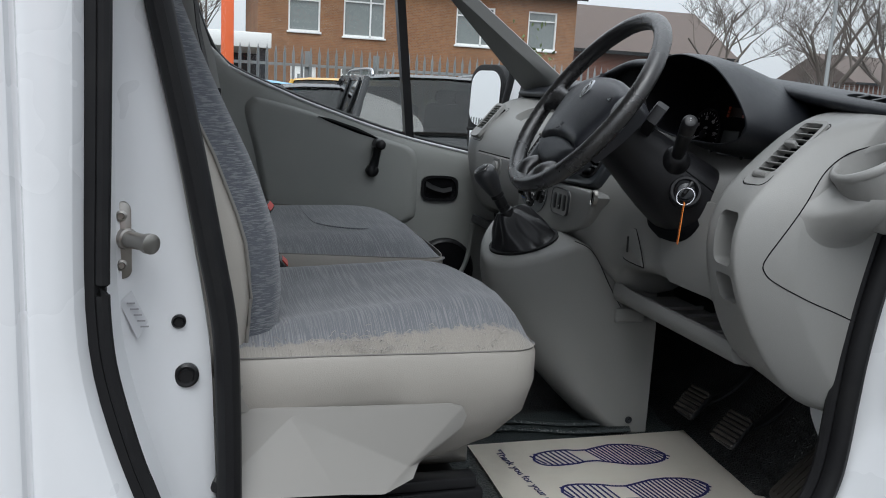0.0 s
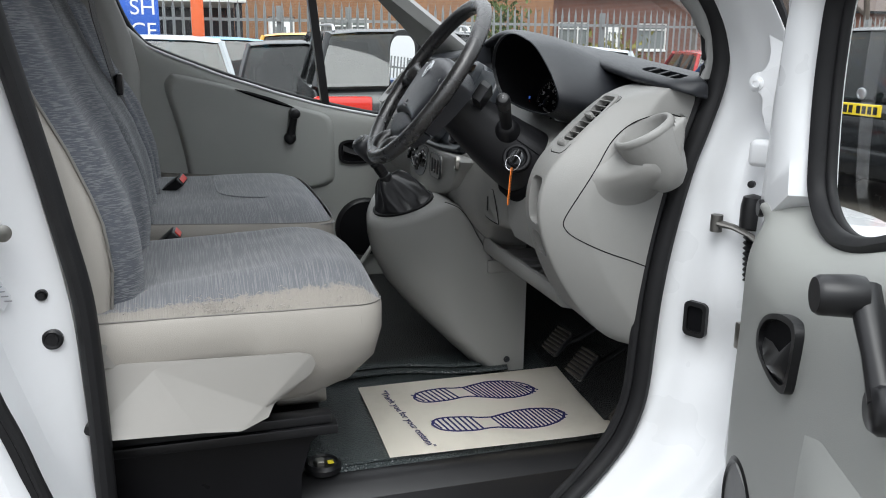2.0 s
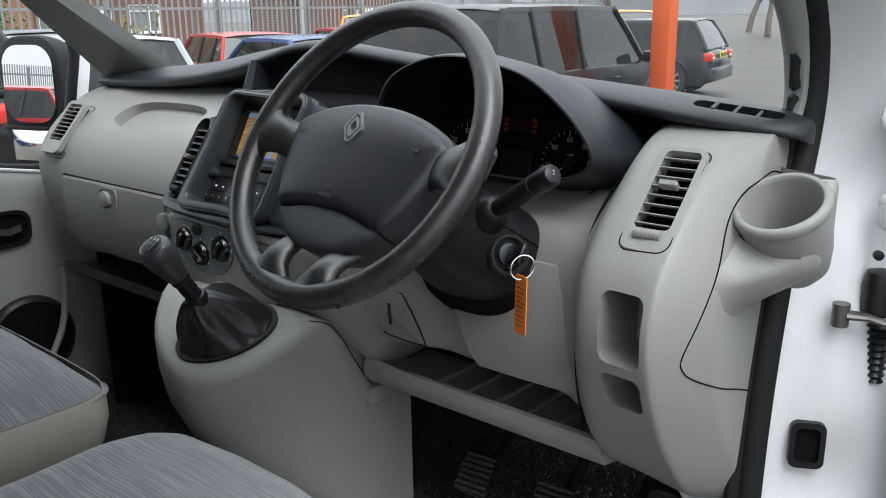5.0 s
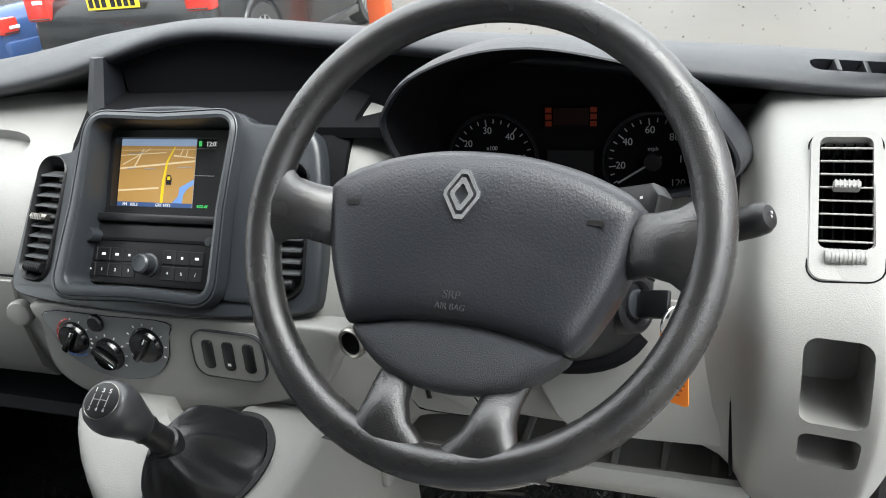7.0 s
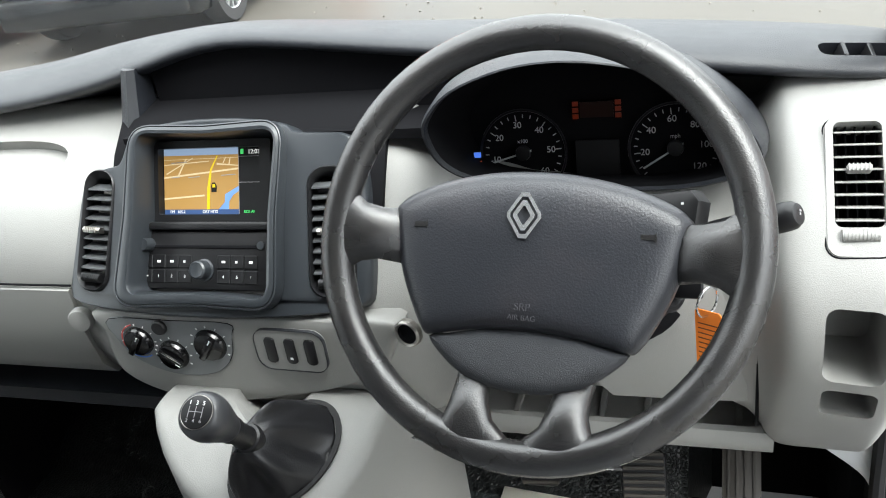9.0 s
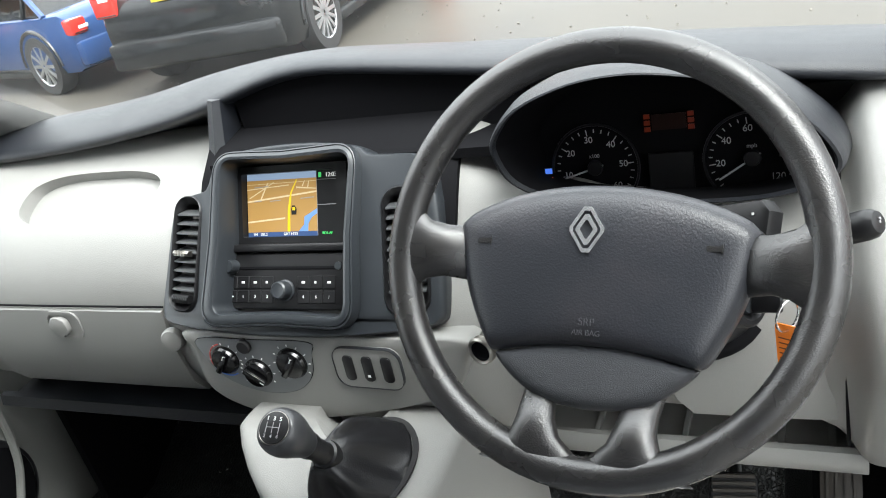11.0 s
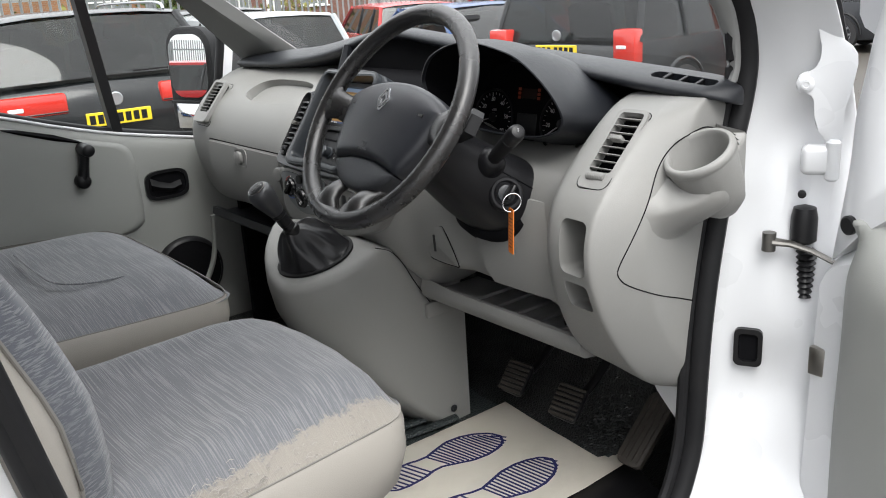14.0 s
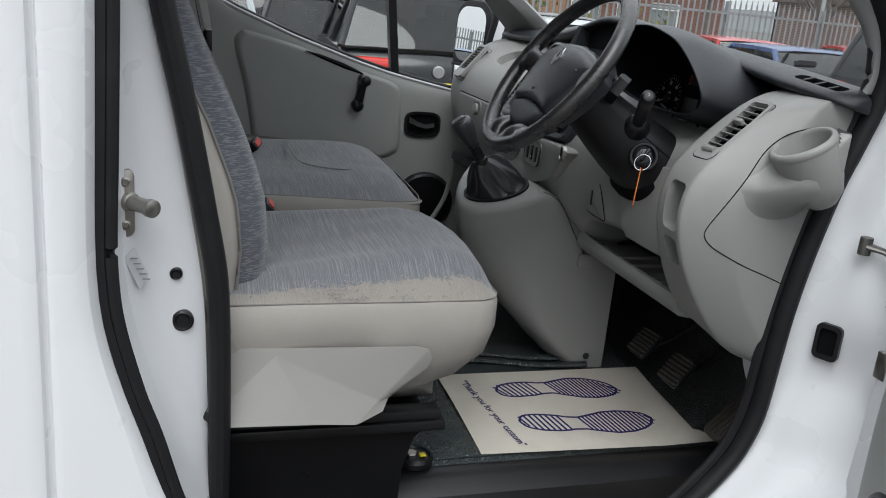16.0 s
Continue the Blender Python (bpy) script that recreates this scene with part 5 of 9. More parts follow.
disp = on_screen("screen", [(sx0, sy0), (sx1, sy0), (sx1, sy1), (sx0, sy1)], 0.001, BLACK, radio, "lit navigation screen with a map")
on_screen("map", [(sx0, sy0 + 0.006), (0.036, sy0 + 0.006), (0.036, sy1 - 0.008), (sx0, sy1 - 0.008)], 0.0014, MAP, disp)
on_screen("map_sky", [(sx0, sy1 - 0.008), (0.036, sy1 - 0.008), (0.036, sy1), (sx0, sy1)], 0.0014, MAPSKY, disp)
on_screen("route", [(-0.0085, sy0 + 0.006), (-0.0045, sy0 + 0.006), (-0.0040, -0.006), (-0.0010, 0.016), (0.0078, 0.033), (0.0062, 0.033), (-0.0035, 0.016), (-0.0075, -0.006)], 0.0018, ROADY, disp)
for pts in ([(sx0, 0.006), (0.036, 0.016), (0.036, 0.018), (sx0, 0.008)], [(sx0, -0.020), (-0.012, -0.016), (-0.012, -0.014), (sx0, -0.018)], [(sx0, 0.022), (-0.005, 0.026), (-0.005, 0.027), (sx0, 0.023)], [(0.006, 0.022), (0.036, 0.020), (0.036, 0.021), (0.006, 0.024)], [(-0.050, 0.008), (-0.048, 0.008), (-0.036, 0.030), (-0.038, 0.030)], [(-0.066, 0.012), (-0.028, 0.031), (-0.027, 0.0305), (-0.065, 0.011)],
            [(0.014, 0.024), (0.0155, 0.024), (0.019, 0.031), (0.018, 0.031)], [(0.022, 0.022), (0.0235, 0.022), (0.025, 0.030), (0.024, 0.030)], [(sx0, 0.0285), (0.036, 0.0300), (0.036, 0.0305), (sx0, 0.029)]):
    on_screen("road", pts, 0.0016, ROADW, disp)
on_screen("river", [(0.008, -0.032), (0.016, -0.032), (0.017, -0.014), (0.036, -0.004), (0.036, -0.010), (0.023, -0.018), (0.022, -0.032)][:7], 0.0017, RIVER, disp)
on_screen("car_marker", [(-0.0015, -0.011), (0.0055, -0.011), (0.0060, -0.004), (0.0035, 0.0005), (-0.0005, 0.0005), (-0.0020, -0.004)], 0.0022, BLACK, disp)
on_screen("status_bar", [(sx0, sy0), (0.036, sy0), (0.036, sy0 + 0.006), (sx0, sy0 + 0.006)], 0.0014, BARB, disp)
for y in (0.031, 0.000):
    on_screen("divider", [(0.036, y), (sx1, y), (sx1, y + 0.0006), (0.036, y + 0.0006)], 0.0016, LABELGREY, disp)
on_screen("divider", [(0.0358, sy0), (0.0364, sy0), (0.0364, sy1), (0.0358, sy1)], 0.0017, LABELGREY, disp)
text("12:03", 0.0075, m_scr @ pose(0.057, 0.0365, 0.0018), WHITEGLOW, disp, "figure")
on_screen("car_roof", [(-0.0002, -0.0055), (0.0042, -0.0055), (0.0036, -0.0015), (0.0002, -0.0015)], 0.0025, ROADY, disp)
for bx, by, bw in ((-0.058, 0.0065, 0.012), (-0.034, 0.0065, 0.016), (0.012, 0.0085, 0.020), (-0.058, 0.0245, 0.022)):
    on_screen("street_name", [(bx, by), (bx + bw, by + 0.001), (bx + bw, by + 0.002), (bx, by + 0.001)], 0.0019, LABELGREY, disp)
text("FM   105.2", 0.0050, m_scr @ pose(-0.050, sy0 + 0.003, 0.0018), WHITEGLOW, disp, "figure")
text("GRT HITS", 0.0050, m_scr @ pose(-0.004, sy0 + 0.003, 0.0018), WHITEGLOW, disp, "figure")
text("RDS-AF", 0.0046, m_scr @ pose(0.050, sy0 + 0.003, 0.0018), GREENGLOW, disp, "figure")
on_screen("signal_mark", [(0.039, 0.034), (0.043, 0.034), (0.043, 0.040), (0.039, 0.040)], 0.0018, GREENGLOW, disp)
# radio front
m_set = m_rad @ pose(-0.008, -0.052, -0.028)
bm = BM()
box(bm, (-0.090, -0.036, -0.03), (0.090, 0.036, 0.0), 0.004, 2, m_set)
face = part("radio_face", bm, BLACK, radio, "black radio front with buttons")
bm = BM()
box(bm, (-0.078, 0.014, -0.001), (0.078, 0.018, 0.0012), 0.0006, 1, m_set)
part("disc_slot", bm, PIT, face)
for x, r in ((-0.076, 0.0085),):
    bm = BM()
    lathe(bm, [(r, 0), (r, 0.012), (r * 0.85, 0.015), (0, 0.015)], m_set @ pose(x, 0.018, 0), 20)
    part("knob", bm, SLATE, face)
bm = BM()
lathe(bm, [(0.0135, 0), (0.0135, 0.002), (0.0115, 0.003), (0.011, 0.016), (0.009, 0.018), (0, 0.0165)], m_set @ pose(0.002, -0.012, 0), 28)
part("knob", bm, SLATE, face, "large round radio knob")
for row, y in ((0, -0.002), (1, -0.020)):
    for i in range(8):
        x = -0.080 + i * 0.0185 + (0.018 if i > 3 else 0.0) * 0.9
        if abs(x - 0.002) < 0.014:
            continue
        bm = BM()
        box(bm, (x - 0.0088, y - 0.0080, -0.001), (x + 0.0088, y + 0.0080, 0.0012), 0.0008, 1, m_set)
        b = part("button", bm, BLACK, face)
        bm = BM()
        if row == 0:
            box(bm, (x - 0.0024, y - 0.0014, 0.0012), (x + (0.0024 if i % 3 else 0.0004), y + 0.0014, 0.0016), m=m_set)
            part("mark", bm, LABEL, b)
        else:
            bm.free()
            if i == 0:
                box(bm := BM(), (x - 0.0035, y - 0.0008, 0.0012), (x + 0.0035, y + 0.0008, 0.0016), m=m_set)
                part("mark", bm, LABEL, b)
            else:
                text(str(i) if i < 4 else str(i - 1) if i < 7 else "/", 0.0050, m_set @ pose(x, y, 0.0014), LABEL, b, "figure")
bm = BM()
lathe(bm, [(0.005, 0), (0.005, 0.002), (0, 0.0025)], m_set @ pose(0.078, 0.018, 0), 16)
part("eject_button", bm, SLATE, face)

# heater controls and switches
m_clim = frame_at((0.566, 1.925, 1.270), (0, -1, 0), (0.05, 0, 1))
BOWL = [(-0.112, 0.042), (-0.111, 0.010), (-0.109, -0.036), (-0.094, -0.056), (-0.062, -0.071), (-0.020, -0.080), (0.030, -0.0825), (0.10, -0.075), (0.175, -0.061), (0.232, -0.045), (0.262, -0.028), (0.278, 0.004), (0.283, 0.036), (0.18, 0.042), (0.04, 0.042)]
bo = [(q.x, q.y) for q in spline([(a, b, 0) for a, b in BOWL], 4, True)]
bm = BM()
loft(bm, [[m_clim @ Vector((0.09 + (x - 0.09) * k, -0.01 + (y + 0.01) * k, z - 0.22 * (0.09 + (x - 0.09) * k - 0.05) ** 2)) for x, y in bo] for k, z in ((0.97, -0.075), (1.0, -0.020), (1.0, -0.012), (0.994, -0.007), (0.98, -0.0042), (0.94, -0.0030), (0.7, -0.0028), (0.4, -0.0028))])
part("lower_fascia", bm, GREY, stack, "grey moulded fascia with a curved lower edge", 50)
bm = BM()
cp = [(q.x, q.y) for q in spline([(a, b, 0) for a, b in ((-0.088, 0.036), (-0.084, 0.006), (-0.066, -0.020), (-0.030, -0.037), (0.010, -0.042), (0.048, -0.034), (0.072, -0.012), (0.080, 0.018), (0.080, 0.036), (0.0, 0.037))], 4, True)]
plate(bm, cp, m_clim @ pose(0, 0, -0.030), 0.0285, 0.001)
part("climate_panel", bm, CLIMATE, stack, "darker grey heater control panel")
bm = BM()
tube(bm, [m_clim @ Vector((x, y, -0.0022)) for x, y in cp], 0.0006, 6, closed=True)
part("panel_edge", bm, PIT, stack)
for (dx, dy), r in (((-0.052, 0.0065), 0.0175), ((-0.0074, -0.0113), 0.0180), ((0.0488, 0.0058), 0.0190)):
    k = thing("heater_knob", "round black rotary heater knob", "knob", "heater knobs", base=m_clim @ Vector((dx, dy, 0)))
    bm = BM()
    lathe(bm, [(r * 1.12, -0.006), (r * 1.12, 0.001), (r * 1.05, 0.003), (r * 0.98, 0.006), (r * 0.88, 0.0065), (0, 0.005)], m_clim @ pose(dx, dy, 0.0), 30)
    part("dial", bm, GLOSSBLACK, k)
    bm = BM()
    box(bm, (-r * 0.92, -0.0042, 0.003), (r * 0.92, 0.0042, 0.0125), 0.002, 2, m_clim @ pose(dx, dy, 0.0, 0, 0, -35 if dx > -0.04 and dx < 0.03 else 55))
    part("grip", bm, GLOSSBLACK, k)
    bm = BM()
    box(bm, (r * 0.55, -0.0006, 0.0124), (r * 0.88, 0.0006, 0.0129), m=m_clim @ pose(dx, dy, 0.0, 0, 0, -35 if dx > -0.04 and dx < 0.03 else 55))
    part("mark", bm, LABEL, k)
    bm = BM()
    for i in range(9):
        a = radians(-30 + 30 * i)
        box(bm, (r * 1.28, -0.0006, -0.0006), (r * 1.42, 0.0006, 0.0004), m=m_clim @ pose(dx, dy, 0.0) @ Matrix.Rotation(a, 4, "Z"))
    part("scale_marks", bm, LABEL, k)
BLUEP = material("blue_print", (0.05, 0.15, 0.5), 0.5)
REDPR = material("red_print", (0.5, 0.06, 0.05), 0.5)
for a0, a1, mt in ((100, 200, REDPR), (205, 300, BLUEP)):
    bm = BM()
    pts = [m_clim @ Vector((-0.052 + 0.0235 * math.cos(radians(a0 + (a1 - a0) * i / 12)), 0.0065 + 0.0235 * math.sin(radians(a0 + (a1 - a0) * i / 12)), 0.0)) for i in range(13)]
    tube(bm, pts, 0.0009, 6)
    part("temperature_band", bm, mt, stack)
bm = BM()
lathe(bm, [(0.010, -0.004), (0.010, 0.002), (0.0085, 0.004), (0, 0.0045)], m_clim @ pose(-0.0155, 0.028, 0), 20)
part("recirculation_button", bm, BLACK, stack, "small black oval button")
bm = BM()
lathe(bm, [(0.0165, -0.010), (0.0165, -0.002), (0.0145, 0.001), (0.008, 0.0024), (0, 0.0028)], frame_at((0.590, 2.0805, 1.285), (0.2, -1, 0), (0.1, 0, 1)), 24)
solo("hazard_button", bm, GREY, "round grey button beside the heater panel", "button")
m_sw = frame_at((0.566, 1.770, 1.273), (-0.03, -1, 0), (0.05, 0, 1))
panel = thing("switch_panel", "oval grey panel with three black rocker switches", "switch", base=m_sw @ Vector((0, 0, 0)))
bm = BM()
ring_plate(bm, rrect(0.0925, 0.0565, 0.0172), rrect(0.091, 0.055, 0.0165), m_sw @ pose(0, 0, -0.004), 0.0048)
part("rim", bm, DARK, panel)
bm = BM()
plate(bm, rrect(0.091, 0.055, 0.0165), m_sw @ pose(0, 0, -0.006), 0.0055)
part("panel", bm, GREY, panel)
for i in range(3):
    bm = BM()
    plate(bm, rrect(0.013, 0.034, 0.004), m_sw @ pose(-0.025 + 0.026 * i, 0, -0.001), 0.0028, 0.001)
    r = part("rocker", bm, BLACK, panel)
    if i == 1:
        bm = BM()
        box(bm, (-0.0008, -0.0110, 0.0016), (0.0028, -0.0080, 0.0022), m=m_sw)
        part("mark", bm, LABEL, r)
sock = thing("power_socket", "round chrome-rimmed twelve volt socket", "socket", base=(0.574, 1.622, 1.30))
m_so = frame_at((0.574, 1.622, 1.300), (-0.25, -1, 0), (0.1, 0, 1))
bm = BM()
lathe(bm, [(0.0165, -0.004), (0.0165, 0.003), (0.0145, 0.005), (0.0125, 0.004), (0.0115, 0.0)], m_so, 28)
part("rim", bm, STEEL, sock)
bm = BM()
lathe(bm, [(0.0118, 0.003), (0.0112, -0.001), (0, -0.001)], m_so, 24)
part("barrel", bm, PIT, sock)

# ---- gear console ----
tower = thing("gear_console", "grey moulded gear lever console on the floor", "console", base=(0.58, 1.78, 0.77))
RIDGE_T = [(0.40, 1.30), (0.520, 1.225), (0.56, 1.212), (0.59, 1.202), (0.615, 1.178), (0.645, 1.125), (0.676, 1.076), (0.70, 1.054), (0.735, 1.040), (0.780, 1.03)]
REAR_T = [(0.0, 0.660), (0.06, 0.640), (0.12, 0.612), (0.25, 0.555), (0.40, 0.500), (0.60, 0.447), (0.80, 0.414), (0.92, 0.405), (1.0, 0.404)]


def tower_top(x, y):
    """Top of the console: it slopes down to the rear and falls away in front under the dashboard."""
    a, b = 1.174 + 0.45 * (x - 0.47) + 0.26 * (y - 1.75), lerp_table(RIDGE_T, x)[0]
    h = max(0.0, min(1.0, 0.5 + 0.5 * (b - a) / 0.016))
    return b + (a - b) * h - 0.016 * h * (1 - h)


def tower_ring(f, inset, drop, low=0.774):
    xr = lerp_table(REAR_T, f)[0] + inset
    xs = max(0.600, xr + 0.06)
    hw, yc = 0.111 - inset, 1.775
    plan = [(xx, hw) for xx in (0.768, 0.745, 0.715, 0.690, 0.665, 0.642, 0.620) if xx > xs]
    plan += [(xs, hw)] * (7 - len(plan))
    plan += [(xs - (xs - xr) * math.sin(radians(7.5 * k)), hw * math.cos(radians(7.5 * k))) for k in range(0, 13)]
    ring = [(x, yc - d) for x, d in plan] + [(x, yc + d * (0.184 - inset) / hw) for x, d in plan[-2::-1]]
    return [(x, y, low + (tower_top(x, y) - drop - low) * f) for x, y in ring]


bm = BM()
loft(bm, [tower_ring(f, 0.0, 0.014) for f in (0.0, 0.06, 0.12, 0.25, 0.40, 0.60, 0.80, 0.92, 1.0)] + [tower_ring(1.0, i_, d_) for i_, d_ in ((0.0008, 0.009), (0.003, 0.0048), (0.007, 0.0016), (0.012, 0.0), (0.030, 0.0), (0.060, 0.0), (0.095, 0.0))])
part("shell", bm, GREY, tower, "", 50)
for x, z in ((0.700, 1.050), (0.722, 0.807)):
    bm = BM()
    lathe(bm, [(0.008, 0.0), (0.008, 0.002), (0.005, 0.003), (0.003, 0.001), (0, 0.001)], frame_at((x, 1.6625, z), (1, 0, 0), (0, 0, 1)) @ pose(0, 0, 0), 14)
    part("screw", bm, DARK, tower)
bm = BM()
box(bm, (0.665, 1.655, 1.030), (0.735, 1.668, 1.062), 0.006)
part("lug", bm, GREY, tower)
bm = BM()
loft(bm, [[(0.596, y, 1.190 - d), (0.596, y, 1.15), (0.62, y, 1.10), (0.76, y, 1.06), (0.78, y, 1.19 - d), (0.63, y, 1.222 - d)] for y, d in ((1.668, 0.03), (1.675, 0.015), (1.69, 0.0), (1.90, 0.0), (1.93, 0.02))])
part("neck", bm, GREY, tower)
bm = BM()
tube(bm, spline([(0.560, 1.6640, 1.2050), (0.592, 1.6636, 1.1910), (0.617, 1.6634, 1.1640), (0.645, 1.6634, 1.1150), (0.675, 1.6634, 1.0680), (0.693, 1.6634, 1.0460)], 5), 0.0009, 6)
part("gap", bm, PIT, tower)

lever = thing("gear_lever", "black gear lever with a leather-look gaiter", "gear lever", base=(0.475, 1.755, 1.20))
ov = ellipse(0.152, 0.098, 48)
m_g = frame_at((0.488, 1.763, tower_top(0.488, 1.763) - 0.002), (0.87, -0.49, 0.264), (0.49, 0.87, 0.447))
bm = BM()
ring_plate(bm, ov, [(x * 0.90, y * 0.90) for x, y in ov], m_g, 0.007)
bmesh.ops.bevel(bm, geom=[e for e in bm.edges if e.calc_face_angle(0) > 1.2], offset=0.002, segments=2, affect="EDGES")
part("gaiter_frame", bm, RUBBER, lever)
knob_c = Vector((0.402, 1.768, 1.314))
neck = Vector((0.446, 1.771, 1.249))
kz = (knob_c - neck).normalized()
# loose skin: tented from the frame to the collar, bunched up before the lever and pleated
bm = BM()
rings = []
g_inv = m_g.inverted()
tip = g_inv @ neck
for k in range(15):
    f = k / 14
    ring = []
    for i, (x, y) in enumerate(ov):
        a = 2 * math.pi * i / len(ov)
        r_ = 0.955 * (1 - f) ** 0.72 + 0.20 * f
        slack = math.sin(math.pi * f) ** 0.8
        pleat = 0.11 * math.sin(4 * a + 0.7 + 1.2 * f) + 0.055 * math.sin(9 * a + 2.0 - 2.5 * f) + 0.025 * math.sin(15 * a + 4 * f)
        w = 1 + pleat * slack
        bunch = math.exp(-((((a - 0.75 + math.pi) % (2 * math.pi)) - math.pi) / 0.55) ** 2)     # fold in front of the lever
        bunch2 = math.exp(-((((a - 4.3 + math.pi) % (2 * math.pi)) - math.pi) / 0.45) ** 2)
        h = tip.z * f ** 1.15 + 0.034 * bunch * math.sin(math.pi * f) ** 1.1 + 0.012 * bunch2 * slack - 0.016 * slack * (1 - bunch) * (0.6 + 0.4 * math.sin(4 * a))
        ring.append(m_g @ Vector((tip.x * f ** 1.2 + x * r_ * w, tip.y * f ** 1.2 + y * r_ * w, 0.003 + max(0.0, h))))
    rings.append(ring)
loft(bm, rings)
subsurf(part("gaiter", bm, GAITER, lever, "crumpled black gaiter", 60), 1)
m_k = frame_at(knob_c, kz.cross(Vector((0, 1, 0))), kz.cross(kz.cross(Vector((0, 1, 0)))))
if (m_k.to_3x3() @ Vector((0, 0, 1))).dot(kz) < 0:
    m_k = m_k @ pose(0, 0, 0, 180, 0, 0)
bm = BM()
tube(bm, [neck + kz * d * 1.5 for d in (-0.006, 0.0, 0.003, 0.004, 0.010, 0.011, 0.024, 0.026, 0.034)], [0.0165, 0.0165, 0.0155, 0.0128, 0.0118, 0.0128, 0.0122, 0.0145, 0.0135], 24)
part("collar", bm, BLACK, lever, "black ribbed collar below the knob")
bm = BM()
lathe(bm, [(0, -0.034), (0.0125, -0.034), (0.0150, -0.030), (0.0165, -0.024), (0.0192, -0.012), (0.0224, 0.000), (0.0242, 0.010), (0.0243, 0.018), (0.0228, 0.0255), (0.0195, 0.0305), (0.0172, 0.0318), (0, 0.0322)], m_k, 40)
KNOBSKIN = material("satin_grey_knob", (0.034, 0.035, 0.038), 0.30, vary=0.05, scale=20)
kn = part("knob", bm, KNOBSKIN, lever, "satin grey rounded gear knob", 60)
bm = BM()
lathe(bm, [(0.0164, 0.0316), (0.0160, 0.0330), (0.009, 0.0345), (0, 0.0350)], m_k, 28)
part("cap", bm, BLACK, kn)
bm = BM()
tube(bm, [m_k @ Vector((0.0166 * math.cos(2 * math.pi * i / 32), 0.0166 * math.sin(2 * math.pi * i / 32), 0.0322)) for i in range(32)], 0.0004, 6, closed=True)
part("cap_ring", bm, STEEL, kn)
m_cap = m_k @ pose(0, 0, 0, 0, 0, 90)
for i, s_ in enumerate("135"):
    text(s_, 0.0058, m_cap @ pose(-0.0072 + 0.0072 * i, 0.0085, 0.0348), LABEL, kn, "figure")
for i, s_ in enumerate("246"):
    text(s_, 0.0048, m_cap @ pose(-0.0072 + 0.0072 * i, -0.0088, 0.0348), LABELGREY, kn, "figure")
bm = BM()
for x in (-0.0072, 0.0, 0.0072):
    box(bm, (x - 0.0003, -0.0056, 0.0340), (x + 0.0003, 0.0050, 0.0351), m=m_cap)
box(bm, (-0.0072, -0.0003, 0.0340), (0.0072, 0.0003, 0.0351), m=m_cap)
part("shift_pattern", bm, LABELGREY, kn)

# ---- steering wheel ----
WC = Vector((0.4537, 1.4441, 1.4883))
EL, YW = radians(35.2), radians(-2.3)
wn = Vector((-math.cos(EL) * math.cos(YW), -math.cos(EL) * math.sin(YW), math.sin(EL)))
wx = Vector((math.sin(YW), -math.cos(YW), 0))                      # to the driver's right
m_w0 = frame_at(WC, wx, wn.cross(wx))
m_w = m_w0 @ pose(0, 0, 0, 0, 0, -2.2)                               # turned a little to the right
wheel = thing("steering_wheel", "worn black four-spoke steering wheel with an airbag pad", "steering wheel", base=WC)
RW, RT = 0.1731, 0.0146
bm = BM()
pts = [m_w @ Vector((RW * math.cos(2 * math.pi * i / 72), RW * math.sin(2 * math.pi * i / 72), 0)) for i in range(72)]
tube(bm, pts, RT, 16, closed=True, up=wn)
part("rim", bm, LEATHER, wheel, "worn black rim", 60)


def spoke(pairs):
    """pairs: centre x, y, z, half width, half thickness; the bar runs through them."""
    b = BM()
    rings = []
    P = [Vector(p[:3]) for p in pairs]
    for i, (x, y, z, w, t) in enumerate(pairs):
        d = (P[min(i + 1, len(P) - 1)] - P[max(i - 1, 0)]).normalized()
        s = Vector((-d.y, d.x, 0)).normalized()
        rings.append([m_w @ (P[i] + s * (w * math.cos(a)) + Vector((0, 0, t * math.sin(a)))) for a in (2 * math.pi * j / 12 for j in range(12))])
    return loft(b, rings)


for sx in (-1, 1):
    part("spoke", spoke([(sx * 0.172, 0.001, 0.0, 0.050, 0.010), (sx * 0.160, 0.0, 0.0, 0.034, 0.0105), (sx * 0.148, 0.0, 0.0, 0.0255, 0.0105), (sx * 0.134, 0.0, -0.005, 0.0225, 0.011), (sx * 0.118, -0.001, -0.016, 0.0235, 0.012), (sx * 0.100, -0.001, -0.030, 0.025, 0.012), (sx * 0.08, -0.002, -0.040, 0.03, 0.012)]), LEATHER, wheel, "", 60)
    part("spoke", spoke([(sx * 0.040, -0.170, 0.0, 0.048, 0.0105), (sx * 0.040, -0.159, 0.0, 0.034, 0.0125), (sx * 0.0405, -0.147, 0.0, 0.0215, 0.013), (sx * 0.041, -0.134, -0.003, 0.0170, 0.013), (sx * 0.042, -0.122, -0.011, 0.0155, 0.013), (sx * 0.043, -0.110, -0.024, 0.0155, 0.013), (sx * 0.043, -0.095, -0.036, 0.018, 0.013)]), LEATHER, wheel, "", 60)
# airbag pad
PADO = [(-0.1255, 0.018), (-0.122, 0.028), (-0.108, 0.038), (-0.075, 0.050), (-0.035, 0.0575), (0.0, 0.0592), (0.035, 0.0575), (0.075, 0.050), (0.108, 0.038), (0.122, 0.028), (0.1255, 0.018), (0.117, -0.024), (0.104, -0.056), (0.090, -0.080), (0.082, -0.0825), (0.068, -0.0795), (0.038, -0.0740), (0.0, -0.0720), (-0.038, -0.0740), (-0.068, -0.0795), (-0.082, -0.0825), (-0.090, -0.080), (-0.104, -0.056), (-0.117, -0.024)]
pad_o = [(p.x, p.y) for p in spline([(a, b, 0) for a, b in PADO], 3, True)]


